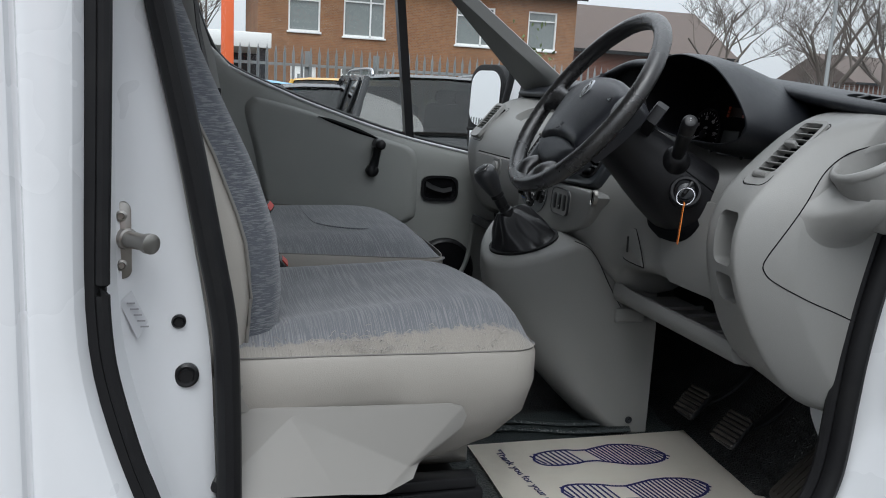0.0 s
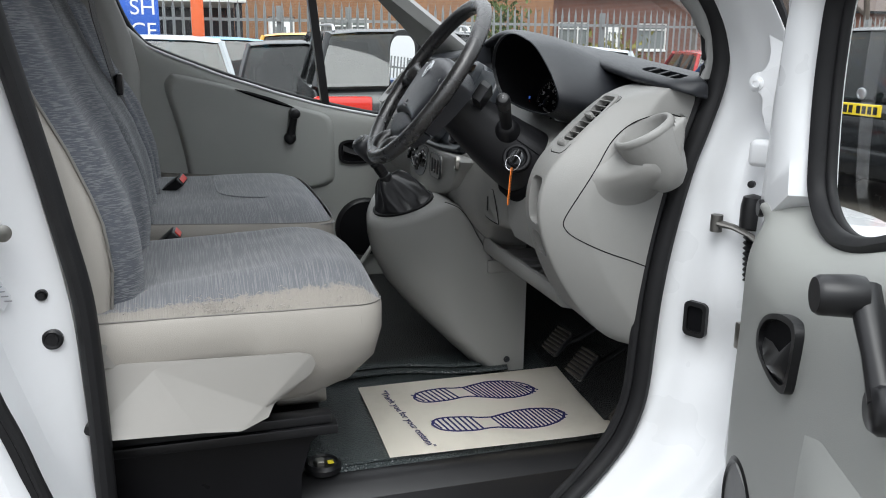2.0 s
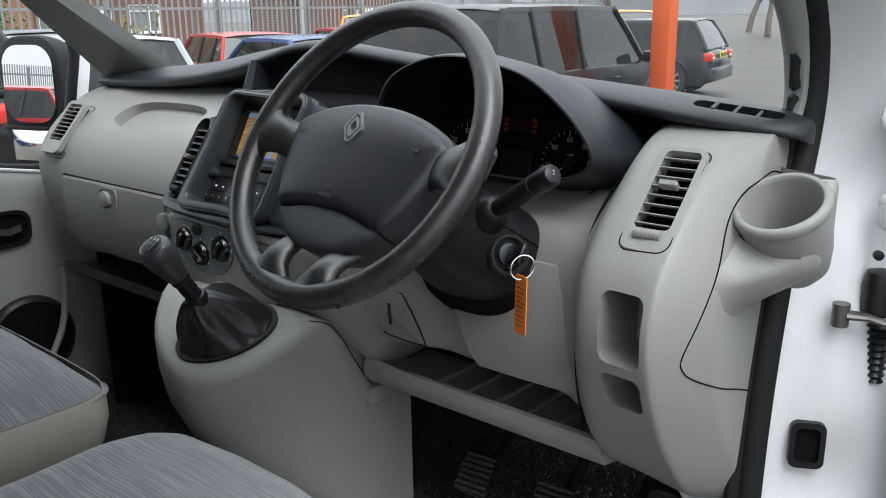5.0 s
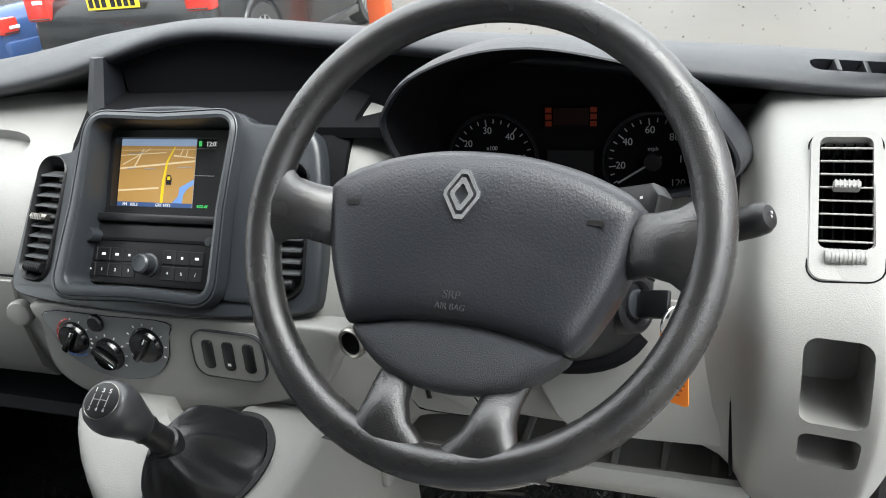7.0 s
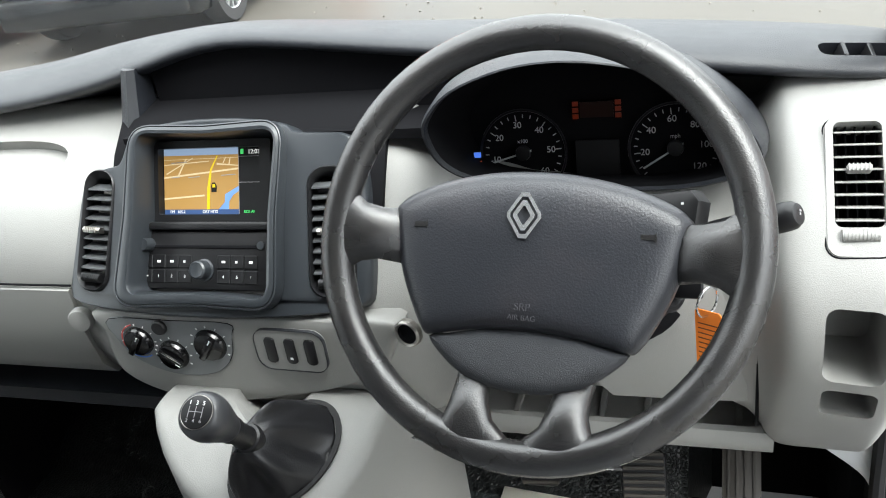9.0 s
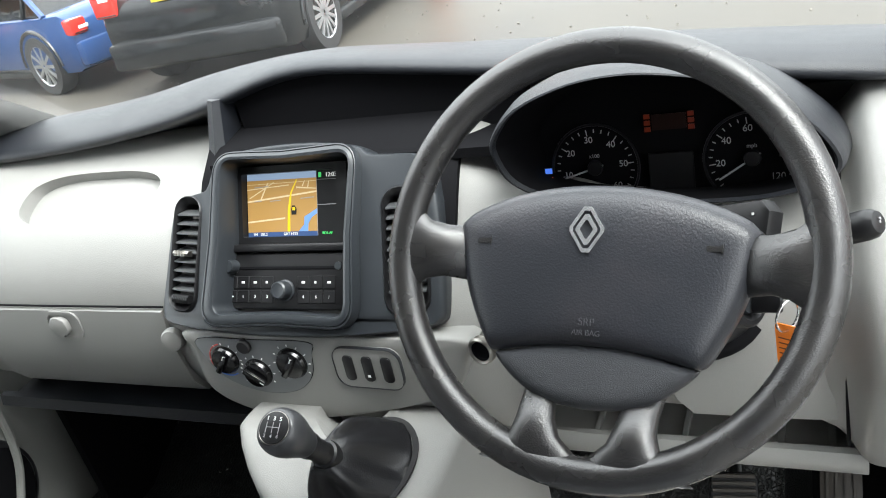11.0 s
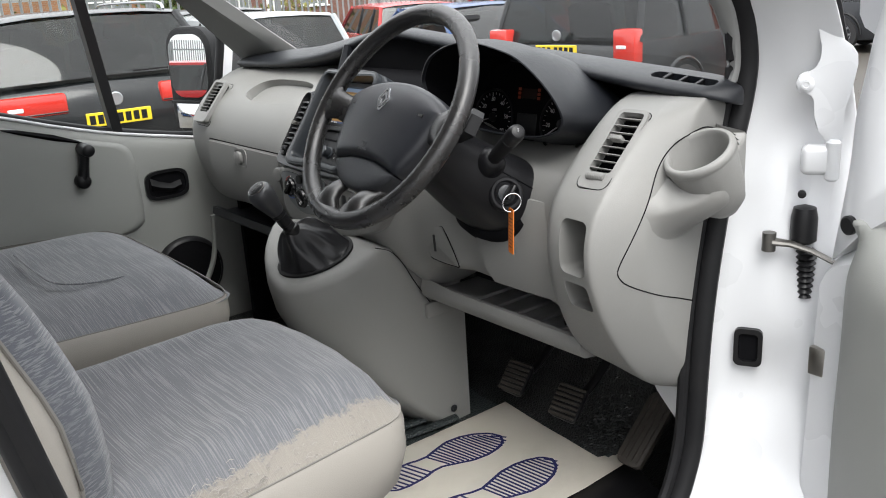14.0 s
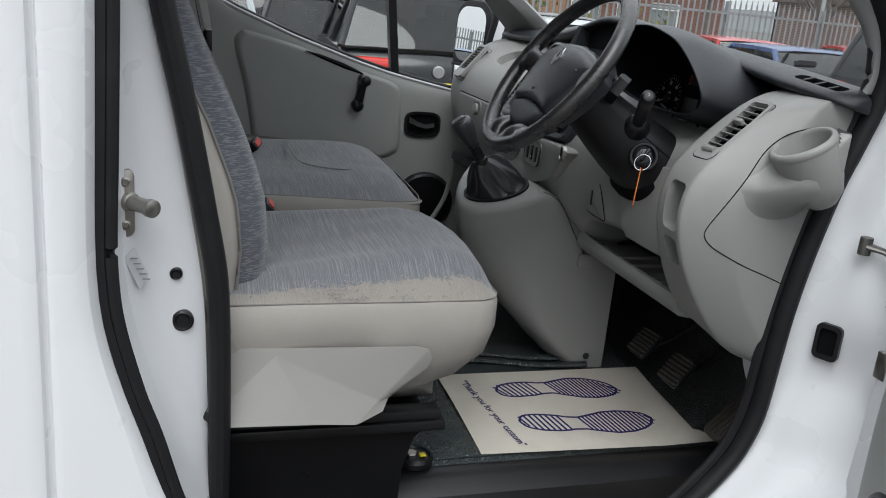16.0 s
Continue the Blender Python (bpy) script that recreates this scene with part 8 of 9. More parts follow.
# light sill strip and black slot
bm = BM()
tube(bm, spline([(x, PY + 0.020, lerp_table(BELT_Z, x)[0] + 0.003) for x in (-0.10, -0.04, 0.05, 0.13, 0.22, 0.318, 0.46, 0.66)], 3), 0.004, 8)
part("window_sill", bm, WHITE, pdoor, "pale painted window sill")
bm = BM()
loft(bm, [[(x, PY - 0.0135, z - w), (x, PY - 0.020, z), (x, PY - 0.0135, z + w)] for x, z, w in ((0.16, 1.400, 0.001), (0.20, 1.388, 0.006), (0.28, 1.362, 0.008), (0.33, 1.345, 0.004), (0.345, 1.340, 0.001))])
part("slot", bm, PIT, pdoor, "narrow dark slot under the sill")
# winder and release handle
bm = BM()
m = frame_at((0.342, PY - 0.014, 1.325), (1, 0, 0), (0, 0, 1))
lathe(bm, [(0.016, 0), (0.016, 0.055), (0.013, 0.060), (0, 0.060)], m, 18)
tube(bm, [(0.342, PY - 0.035, 1.325), (0.336, PY - 0.030, 1.285), (0.329, PY - 0.020, 1.245)], [0.013, 0.012, 0.016], 12)
lathe(bm, [(0.019, -0.01), (0.019, 0.018), (0.015, 0.024), (0, 0.024)], frame_at((0.328, PY - 0.012, 1.243), (1, 0, 0), (0, 0, 1)), 18)
part("winder", bm, BLACK, pdoor, "black window winder", 60)
m = frame_at((0.550, PY, 1.190), (1, 0, 0), (0, 0, 1))
ho = ellipse(0.122, 0.082, 36, p=3.6)
bm = BM()
ring_plate(bm, ho, [(x * 0.86, y * 0.80) for x, y in ho], m @ pose(0, 0, -0.004), 0.012)
h = part("handle_recess", bm, BLACK, pdoor, "black door release recess", 50)
bm = BM()
plate(bm, [(x * 0.88, y * 0.82) for x, y in ho], m @ pose(0, 0, -0.002), 0.003)
part("recess_back", bm, PIT, h)
bm = BM()
loft(bm, [[m @ Vector((x, y0, 0.002)), m @ Vector((x, (y0 + y1) / 2, d)), m @ Vector((x, y1, 0.002))] for x, y0, y1, d in ((-0.045, -0.015, 0.024, 0.010), (-0.02, -0.020, 0.010, 0.016), (0.01, -0.024, 0.0, 0.016), (0.04, -0.020, 0.006, 0.008))])
part("lever", bm, BLACK, h, "", 60)
m = frame_at((0.575, PY - 0.005, 0.930), (1, 0, 0), (0, 0, 1))
bm = BM()
lathe(bm, [(0.102, -0.004), (0.098, 0.010), (0.090, 0.014)], m, 40)
sp_ = part("speaker_ring", bm, SHROUDP, pdoor, "dark ring round the speaker", 60)
bm = BM()
lathe(bm, [(0.091, 0.010), (0.086, 0.012), (0, 0.015)], m, 40)
part("speaker_grille", bm, PIT, sp_, "black speaker grille")
bm = BM()
tube(bm, spline([(0.66, PY - 0.02, 1.08), (0.655, PY - 0.02, 1.0), (0.63, PY - 0.02, 0.92), (0.55, PY - 0.02, 0.80), (0.48, PY - 0.02, 0.76)], 5), 0.008, 8)
part("door_seal", bm, DOORGREY, pdoor, "grey edge strip of the door trim")
# frame, window and its bar
WIN = [(-0.21, 1.76), (-0.165, 1.62), (-0.115, 1.545), (-0.05, 1.508), (0.13, 1.440), (0.318, 1.379), (0.46, 1.341), (0.66, 1.302), (0.715, 1.32), (0.755, 1.40), (0.778, 1.49), (0.790, 1.585), (0.73, 1.665), (0.60, 1.775), (0.42, 1.87), (0.2, 1.91), (-0.15, 1.91), (-0.21, 1.86)]
win = [(p.x, p.y) for p in spline([(a, b, 0) for a, b in WIN], 3, True)]


m_win = Matrix.Translation((0, 2.722, 0)) @ Matrix(((1, 0, 0, 0), (0, 0, -1, 0), (0, 1, 0, 0), (0, 0, 0, 1)))
bm = BM()
tube(bm, [(x, 2.716, z) for x, z in win], 0.013, 8, closed=True, flat=1.3, up=(0, 1, 0))
part("window_seal", bm, RUBBER, pdoor, "black rubber window seal", 60)
bm = BM()
ring_plate(bm, [(x + (0.026 if x > 0.3 else -0.08), z + (0.026 if z > 1.62 else -0.03)) for x, z in win], win, m_win @ pose(0, 0, -0.02), 0.04)
part("window_frame", bm, WHITE, pdoor, "white painted window frame")
bm = BM()
loft(bm, [[(0.457 - 0.11 * (z - 1.34) - 0.013, 2.700, z), (0.457 - 0.11 * (z - 1.34) + 0.013, 2.700, z), (0.457 - 0.11 * (z - 1.34) + 0.013, 2.735, z), (0.457 - 0.11 * (z - 1.34) - 0.013, 2.735, z)] for z in (1.325, 1.6, 1.88)])
part("window_bar", bm, BLACK, pdoor, "black bar dividing the window")
bm = BM()
vs = [bm.verts.new((x, 2.724, z)) for x, z in win]
bm.faces.new(vs)
g = part("window_glass", bm, SIDEGLASS, pdoor, "clear side window")
g.visible_shadow = False
# pale pillar behind the far window, and body side behind it
bm = BM()
loft(bm, [[(-0.12 - k, 2.60, z), (-0.16 - k, 2.575, z), (-0.30 - k, 2.58, z), (-0.7, 2.66, z), (-0.7, 2.75, z), (-0.12 - k, 2.70, z)] for z, k in ((0.6, 0.05), (1.45, 0.0), (1.56, 0.02), (1.70, 0.07), (1.95, 0.11))])
part("pillar_cover", bm, GREY, van, "grey pillar cover behind the passenger window", 60)
bm = BM()
box(bm, (-1.9, 2.735, 0.45), (-0.20, 2.76, 1.96))
part("side_panel", bm, WHITE, van, "white side panel")
bm = BM()
loft(bm, [[(0.78, 2.60, z), (0.80, 2.56, z), (1.1, 2.56, z), (1.1, 2.75, z), (0.80, 2.75, z)] for z in (0.55, 1.25, 1.43)])
part("front_jamb", bm, WHITE, van, "white front jamb beside the dashboard")
door_mirror("door_mirror", (0.790, 2.955, 1.475), (-0.93, -0.36, 0.02), 0.175, 0.205, 0.085, pdoor, "black van door mirror with two glasses", (0.80, 2.76, 1.24), tilt=-1.5)

# ---- outdoors ----
ASPHALT = material("worn_tarmac", (0.064, 0.058, 0.049), 0.5, spec=0.25, vary=0.30, scale=0.6, grain=0.35, grain_scale=45, bump=0.6, bump_scale=30, dirt=(0.045, 0.043, 0.042), dirt_amount=0.8, dirt_scale=0.35)
bm = BM()
box(bm, (-500, -500, -0.5), (500, 500, 0.0))
solo("ground", bm, ASPHALT, "damp worn tarmac of the car lot", "ground", kind="structure")
# loose grit on the tarmac before the van
bm = BM()
rnd = random.Random(4)
for i in range(900):
    x, y, r = rnd.uniform(1.6, 12), rnd.uniform(-3, 9), rnd.uniform(0.006, 0.02)
    m = Matrix.Translation((x, y, r * 0.3)) @ Euler((rnd.uniform(0, 6), rnd.uniform(0, 6), 0)).to_matrix().to_4x4()
    vs = [bm.verts.new(m @ (Vector(v) * r)) for v in ((1, 0, -0.5), (-0.6, 0.8, -0.4), (-0.6, -0.8, -0.4), (0, 0.1, 0.8))]
    for a, b, c in ((0, 2, 1), (0, 1, 3), (1, 2, 3), (2, 0, 3)):
        bm.faces.new((vs[a], vs[b], vs[c]))
solo("gravel", bm, material("pale_grit", (0.15, 0.138, 0.12), 0.9, vary=0.3, scale=3), "loose pale grit on the tarmac", "gravel", kind="stuff")

TYRE = material("tyre_rubber", (0.02, 0.02, 0.021), 0.7, vary=0.2, scale=12)
ALLOY = material("alloy_wheel", (0.55, 0.56, 0.58), 0.3, metal=0.9, vary=0.05)
LAMP_RED = material("red_lamp_lens", (0.55, 0.03, 0.02), 0.12, vary=0.05, coat=0.8)
LAMP_CLEAR = material("clear_lamp_lens", (0.75, 0.75, 0.76), 0.1, vary=0.05, coat=0.8)
PLATE_Y = material("yellow_number_plate", (0.75, 0.55, 0.02), 0.4, vary=0.02)
CARGLASS = glass_material("dark_car_glass", (0.20, 0.23, 0.225), 2.2, 0.02)
CARSEAT = material("dark_car_seat", (0.03, 0.03, 0.033), 0.8, vary=0.2, scale=12)


def paint(name, c, rough=0.22):
    return material(name, c, rough, vary=0.04, scale=2, spec=0.35, coat=0.25, dirt=(0.2, 0.19, 0.17), dirt_amount=0.06, dirt_scale=2)


P_BLACK, P_DGREY = paint("black_car_paint", (0.008, 0.009, 0.010)), paint("dark_grey_car_paint", (0.03, 0.032, 0.036))
P_BLUE, P_LBLUE = paint("blue_car_paint", (0.02, 0.055, 0.16)), paint("light_blue_car_paint", (0.12, 0.32, 0.48))
P_YELL, P_SILV = paint("ochre_car_paint", (0.55, 0.30, 0.05)), paint("silver_car_paint", (0.36, 0.39, 0.41))
P_ORANGE = paint("orange_car_paint", (0.62, 0.24, 0.03))
P_RED, P_WHITE = paint("red_car_paint", (0.35, 0.02, 0.02)), paint("white_car_paint", (0.7, 0.7, 0.7))


def car(x, y, heading, L, W, H, colour, label, kind="hatch", belt=0.62, rails=False, spokes=5, lamp=None, lamp_h=(0.12, 0.05)):
    """x, y: middle of the rear bumper on the ground; heading in degrees from +x."""
    t = thing("parked_car", label, "car", "parked cars", base=(x, y, 0))
    M = Matrix.Translation((x, y, 0)) @ Matrix.Rotation(radians(heading), 4, "Z")
    zb = H * belt
    hw = W / 2
    hood = {"hatch": 0.60, "suv": 0.62, "saloon": 0.62}[kind] * H
    boot = {"hatch": zb, "suv": zb, "saloon": zb * 1.02}[kind]
    deck = 0.17 * L if kind == "saloon" else 0.03 * L
    b = BM()
    rings = []
    for u, wv, z0, zt in ((0.0, 0.90, 0.40, boot * 0.80), (0.012, 0.95, 0.30, boot * 0.93), (0.04, 0.985, 0.24, boot), (0.15, 1.0, 0.22, zb), (0.45, 1.0, 0.20, zb), (0.70, 1.0, 0.20, zb * 0.98), (0.76, 1.0, 0.21, hood * 1.02), (0.90, 0.97, 0.24, hood * 0.93), (0.97, 0.90, 0.28, hood * 0.82), (1.0, 0.80, 0.36, hood * 0.62)):
        w = hw * wv
        X = u * L
        mid = z0 + (zt - z0) * 0.62
        rings.append([M @ Vector(p) for p in ((X, -w * 0.94, z0), (X, -w, z0 + 0.12), (X, -w, mid), (X, -w * 0.965, zt - 0.02), (X, -w * 0.90, zt), (X, 0, zt + 0.025), (X, w * 0.90, zt), (X, w * 0.965, zt - 0.02), (X, w, mid), (X, w, z0 + 0.12), (X, w * 0.94, z0))])
    loft(b, rings)
    body_ = part("body", b, colour, t, "", 50)
    # glasshouse
    rise = {"hatch": 0.07, "suv": 0.05, "saloon": 0.17}[kind] * L
    a0, a1 = deck * 0.6, deck * 0.6 + rise
    f1, f0 = 0.60 * L, 0.75 * L
    wr = 0.76 if kind != "suv" else 0.82
    prof = [(a0, zb - 0.01, 0.90, 0.0), (a0 + (a1 - a0) * 0.5, 0, 0, 0.55), (a1, 0, 0, 0.96), ((a1 + f1) / 2, 0, 0, 1.0), (f1, 0, 0, 0.97), ((f1 + f0) / 2, 0, 0, 0.5), (f0, 0, 0, 0.0)]
    b = BM()
    rings = []
    for X, _, _, k in prof:
        z = zb + (H - 0.03 - zb) * k
        w0, w1 = hw * 0.93, hw * (0.93 + (wr - 0.93) * k)
        rings.append([M @ Vector(p) for p in ((X, -w0, zb - 0.02), (X, -w1, z), (X, 0, z + 0.012 + 0.02 * k), (X, w1, z), (X, w0, zb - 0.02))])
    loft(b, rings)
    part("glass", b, CARGLASS, t, "dark car windows", 25)
    b = BM()
    rings = []
    for X, k in ((a1 - 0.02, 0.93), (a1 + 0.08, 0.985), ((a1 + f1) / 2, 1.0), (f1 - 0.05, 0.985), (f1 + 0.04, 0.93)):
        z = zb + (H - 0.03 - zb) * k + 0.010
        w1 = hw * (wr + 0.012)
        rings.append([M @ Vector(p) for p in ((X, -w1 - 0.01, z - 0.05), (X, -w1, z), (X, -w1 * 0.6, z + 0.028), (X, 0, z + 0.036), (X, w1 * 0.6, z + 0.028), (X, w1, z), (X, w1 + 0.01, z - 0.05))])
    loft(b, rings, closed=False)
    part("roof", b, colour, t, "", 60)
    for sy in (-1, 1):
        for q, (xa, xb) in enumerate(((a0, a1), (f0, f1), (0.40 * L, 0.39 * L), (0.20 * L, 0.18 * L))):
            b = BM()
            tube(b, [M @ Vector((xa, sy * hw * 0.935, zb - 0.01)), M @ Vector(((xa + xb) / 2, sy * hw * (0.935 + wr + 0.005) / 2, (zb + H) / 2 - 0.01)), M @ Vector((xb, sy * hw * (wr + 0.008), H - 0.05))], 0.035 if q < 2 else 0.022, 6)
            part("pillar", b, colour if q < 2 else P_BLACK, t)
        b = BM()
        box(b, (0.70 * L, sy * (hw + 0.10) - 0.09, zb - 0.02), (0.70 * L + 0.11, sy * (hw + 0.10) + 0.09, zb + 0.12), 0.04, 2, M)
        part("door_mirror", b, P_BLACK if colour is not P_SILV else colour, t)
        for ux in (0.17, 0.80):
            m = M @ frame_at((ux * L, sy * (hw - 0.10), 0.33), (1, 0, 0), (0, 0, sy * -1.0)) @ pose(0, 0, 0)
            r = 0.33 if kind != "suv" else 0.37
            m = Matrix.Translation(M @ Vector((ux * L, sy * (hw - 0.09), r))) @ M.to_3x3().to_4x4() @ Matrix.Rotation(radians(-90 * sy), 4, "X")
            b = BM()
            lathe(b, [(r * 0.66, -0.10), (r * 0.96, -0.10), (r, -0.05), (r, 0.05), (r * 0.96, 0.10), (r * 0.68, 0.10), (r * 0.62, 0.06), (0, 0.05)], m, 28)
            wh = part("wheel", b, TYRE, t)
            b = BM()
            lathe(b, [(r * 0.64, 0.085), (r * 0.69, 0.10), (r * 0.66, 0.07)], m, 28)
            for i in range(spokes * 2):
                a = 2 * math.pi * i / (spokes * 2)
                box(b, (0.02, -0.018, 0.07), (r * 0.66, 0.018, 0.092), m=m @ Matrix.Rotation(a, 4, "Z"))
            part("rim", b, ALLOY, wh)
        zl = zb * (0.88 if kind != "suv" else 0.92)
        b = BM()
        lo_, hi_ = (hw * 0.93 - 0.17, hw * 0.93 + 0.03) if lamp is None else (lamp[0], hw * 0.955)
        zl = zl if lamp is None else lamp[1]
        box(b, (-0.022, min(sy * lo_, sy * hi_), zl - lamp_h[0]), (0.14, max(sy * lo_, sy * hi_), zl + lamp_h[1]), 0.03, 2, M)
        tail = part("tail_lamp", b, LAMP_RED, t, "red tail lamp")
        b = BM()
        box(b, (-0.027, sy * hw * 0.80 - 0.06, zl - 0.07), (-0.005, sy * hw * 0.80 + 0.06, zl - 0.03), 0.008, 1, M)
        part("reverse_lamp", b, LAMP_CLEAR, tail)
        b = BM()
        tube(b, [M @ Vector((-0.024, sy * (lo_ + 0.012), zl - lamp_h[0] + 0.025)), M @ Vector((-0.024, sy * (hi_ - 0.03), zl - lamp_h[0] + 0.025))], 0.006, 6)
        part("lens_rib", b, P_BLACK, tail)
        # door gaps, handles, arches and a dark sill
        for X in (0.395 * L, 0.585 * L):
            b = BM()
            box(b, (X - 0.004, min(sy * hw * 0.99, sy * (hw + 0.002)), 0.34), (X + 0.004, max(sy * hw * 0.99, sy * (hw + 0.002)), zb - 0.08), m=M)
            part("door_gap", b, P_BLACK, t)
            b = BM()
            box(b, (X - 0.22, min(sy * (hw - 0.01), sy * (hw + 0.025)), zb - 0.17), (X - 0.06, max(sy * (hw - 0.01), sy * (hw + 0.025)), zb - 0.14), 0.008, 1, M)
            part("door_handle", b, colour, t)
        b = BM()
        box(b, (0.24 * L, min(sy * (hw - 0.05), sy * (hw + 0.012)), 0.19), (0.72 * L, max(sy * (hw - 0.05), sy * (hw + 0.012)), 0.30), 0.02, 2, M)
        part("sill", b, P_BLACK, t)
        for ux in (0.17, 0.80):
            r = 0.33 if kind != "suv" else 0.37
            b = BM()
            tube(b, [M @ Vector((ux * L + 1.16 * r * math.cos(a), sy * (hw - 0.004), r + 1.16 * r * math.sin(a))) for a in (math.pi * i / 14 for i in range(15))], 0.022, 8)
            part("wheel_arch", b, P_BLACK, t)
        b = BM()
        box(b, (L - 0.20, sy * hw * 0.74 - 0.18, hood * 0.72), (L - 0.06, sy * hw * 0.74 + 0.18, hood * 0.86), 0.04, 2, M)
        part("headlamp", b, LAMP_CLEAR, t)
        if rails:
            b = BM()
            tube(b, spline([M @ Vector((X, sy * hw * 0.70, H + dz)) for X, dz in ((a1 + 0.1, -0.02), (a1 + 0.25, 0.035), ((a1 + f1) / 2, 0.045), (f1 - 0.2, 0.035), (f1 - 0.05, -0.02))], 4), 0.014, 6)
            part("roof_rail", b, ALLOY, t, "bright roof rail")
    for X, sy, ww in ((0.46 * L, -1, 0.25), (0.46 * L, 1, 0.25), (0.24 * L, -1, 0.30), (0.24 * L, 1, 0.30)):
        b = BM()
        yy = sy * hw * 0.42
        loft(b, [[M @ Vector((X + dx + a, yy + c_, z)) for a, c_ in ((-0.06, -w_), (-0.06, w_), (0.06, w_ * 0.9), (0.06, -w_ * 0.9))] for z, w_, dx in ((zb - 0.08, ww, 0.06), (zb + (H - zb) * 0.40, ww * 0.95, -0.01), (zb + (H - zb) * 0.47, ww * 0.7, -0.03), (zb + (H - zb) * 0.49, 0.10, -0.035), (zb + (H - zb) * 0.56, 0.14, -0.05), (zb + (H - zb) * 0.73, 0.13, -0.075), (zb + (H - zb) * 0.76, 0.09, -0.08))])
        part("seat", b, CARSEAT, t, "dark car seat with headrest", 60)
    b = BM()
    box(b, (-0.05, -hw * 0.94, 0.30), (0.10, hw * 0.94, 0.56), 0.04, 2, M)
    part("rear_bumper", b, colour, t)
    zp = 0.80 if kind != "saloon" else 0.70
    zp = {"suv": 0.93, "hatch": 0.78, "saloon": 0.66}[kind]
    b = BM()
    box(b, (-0.040, -0.26, zp - 0.056), (-0.022, 0.26, zp + 0.056), 0.004, 1, M)
    pl_ = part("number_plate", b, PLATE_Y, t, "yellow rear plate")
    for i, (yy, ww) in enumerate(((-0.20, 0.045), (-0.135, 0.045), (-0.07, 0.045), (-0.005, 0.045), (0.085, 0.045), (0.15, 0.045), (0.215, 0.045))):
        b = BM()
        box(b, (-0.043, yy - ww / 2, zp - 0.036), (-0.039, yy + ww / 2, zp + 0.036), m=M)
        part("bar", b, P_BLACK, pl_)
    b = BM()
    box(b, (-0.005, -hw * 0.80, zb + 0.02), (0.0, -hw * 0.2, zb + 0.035), 0.003, 1, M @ pose(a0 - 0.02, 0, 0))
    part("wiper", b, P_BLACK, t)
    b = BM()
    lathe(b, [(0.055, 0), (0.055, 0.012), (0.045, 0.015), (0.045, 0.006), (0, 0.006)], M @ frame_at((-0.012, 0, zp + 0.15), (0, -1, 0), (0, 0, 1)), 24)
    part("badge", b, ALLOY, t, "round bright badge")
    return t


car(2.03, 7.55, 86, 4.80, 1.90, 1.62, P_BLACK, "black people carrier with roof rails, seen from behind", "hatch", 0.68, rails=True, lamp=(0.37, 0.97))
car(6.20, 6.55, 5, 4.75, 1.95, 1.70, P_BLACK, "large black off-road car with bright alloy wheels", "suv", 0.60, spokes=7, lamp=(0.68, 1.02), lamp_h=(0.22, 0.12))
car(7.35, 8.05, 75, 4.50, 1.80, 1.36, P_BLUE, "dark blue saloon car parked tail-on", "saloon", 0.62)
car(-0.28, 8.3, 89, 4.1, 1.72, 1.53, P_SILV, "silver hatchback parked tail-on", "hatch", 0.60)
car(0.52, 12.3, 91, 3.9, 1.68, 1.50, P_LBLUE, "light blue hatchback by the fence", "hatch", 0.62)
car(1.65, 13.0, 62, 3.8, 1.68, 1.58, P_YELL, "ochre yellow small hatchback", "hatch", 0.60)
car(1.62, 12.6, -95, 3.9, 1.70, 1.48, P_DGREY, "dark grey hatchback facing the van", "hatch", 0.62)
car(5.5, 12.6, 80, 4.2, 1.75, 1.48, P_DGREY, "dark grey hatchback near the fence", "hatch", 0.62)
car(4.02, 8.18, 80, 4.1, 1.70, 1.46, P_SILV, "pale silver hatchback parked tail-on", "hatch", 0.60, lamp=(0.55, 0.90))
car(9.2, 12.6, 70, 4.2, 1.75, 1.34, P_RED, "dark red hatchback by the fence", "hatch", 0.62)
car(12.4, 12.9, 65, 4.2, 1.75, 1.36, P_RED, "red saloon car by the fence", "saloon", 0.62)
car(14.5, 12.2, 60, 4.2, 1.75, 1.38, P_DGREY, "grey saloon car by the fence", "saloon", 0.62)
car(13.2, 14.0, 45, 4.3, 1.80, 1.62, P_ORANGE, "orange hatchback far across the lot", "hatch", 0.60)
car(17.0, 10.2, 30, 4.3, 1.80, 1.62, P_ORANGE, "orange hatchback far across the lot", "hatch", 0.60)
car(16.0, 7.5, 100, 4.4, 1.8, 1.45, P_DGREY, "dark hatchback beyond the post", "hatch", 0.62)
car(17.5, 4.5, 5, 4.4, 1.8, 1.42, P_BLUE, "blue car beyond the post", "saloon", 0.62)
car(-13.5, 8.2, 88, 4.2, 1.75, 1.45, P_RED, "red hatchback parked behind the van", "hatch", 0.62)
car(-8.8, 8.0, 90, 4.3, 1.75, 1.45, P_BLUE, "blue hatchback parked behind the van", "hatch", 0.62)
car(15.5, 1.2, 8, 4.4, 1.8, 1.50, P_BLACK, "black car across the lot", "hatch", 0.62)

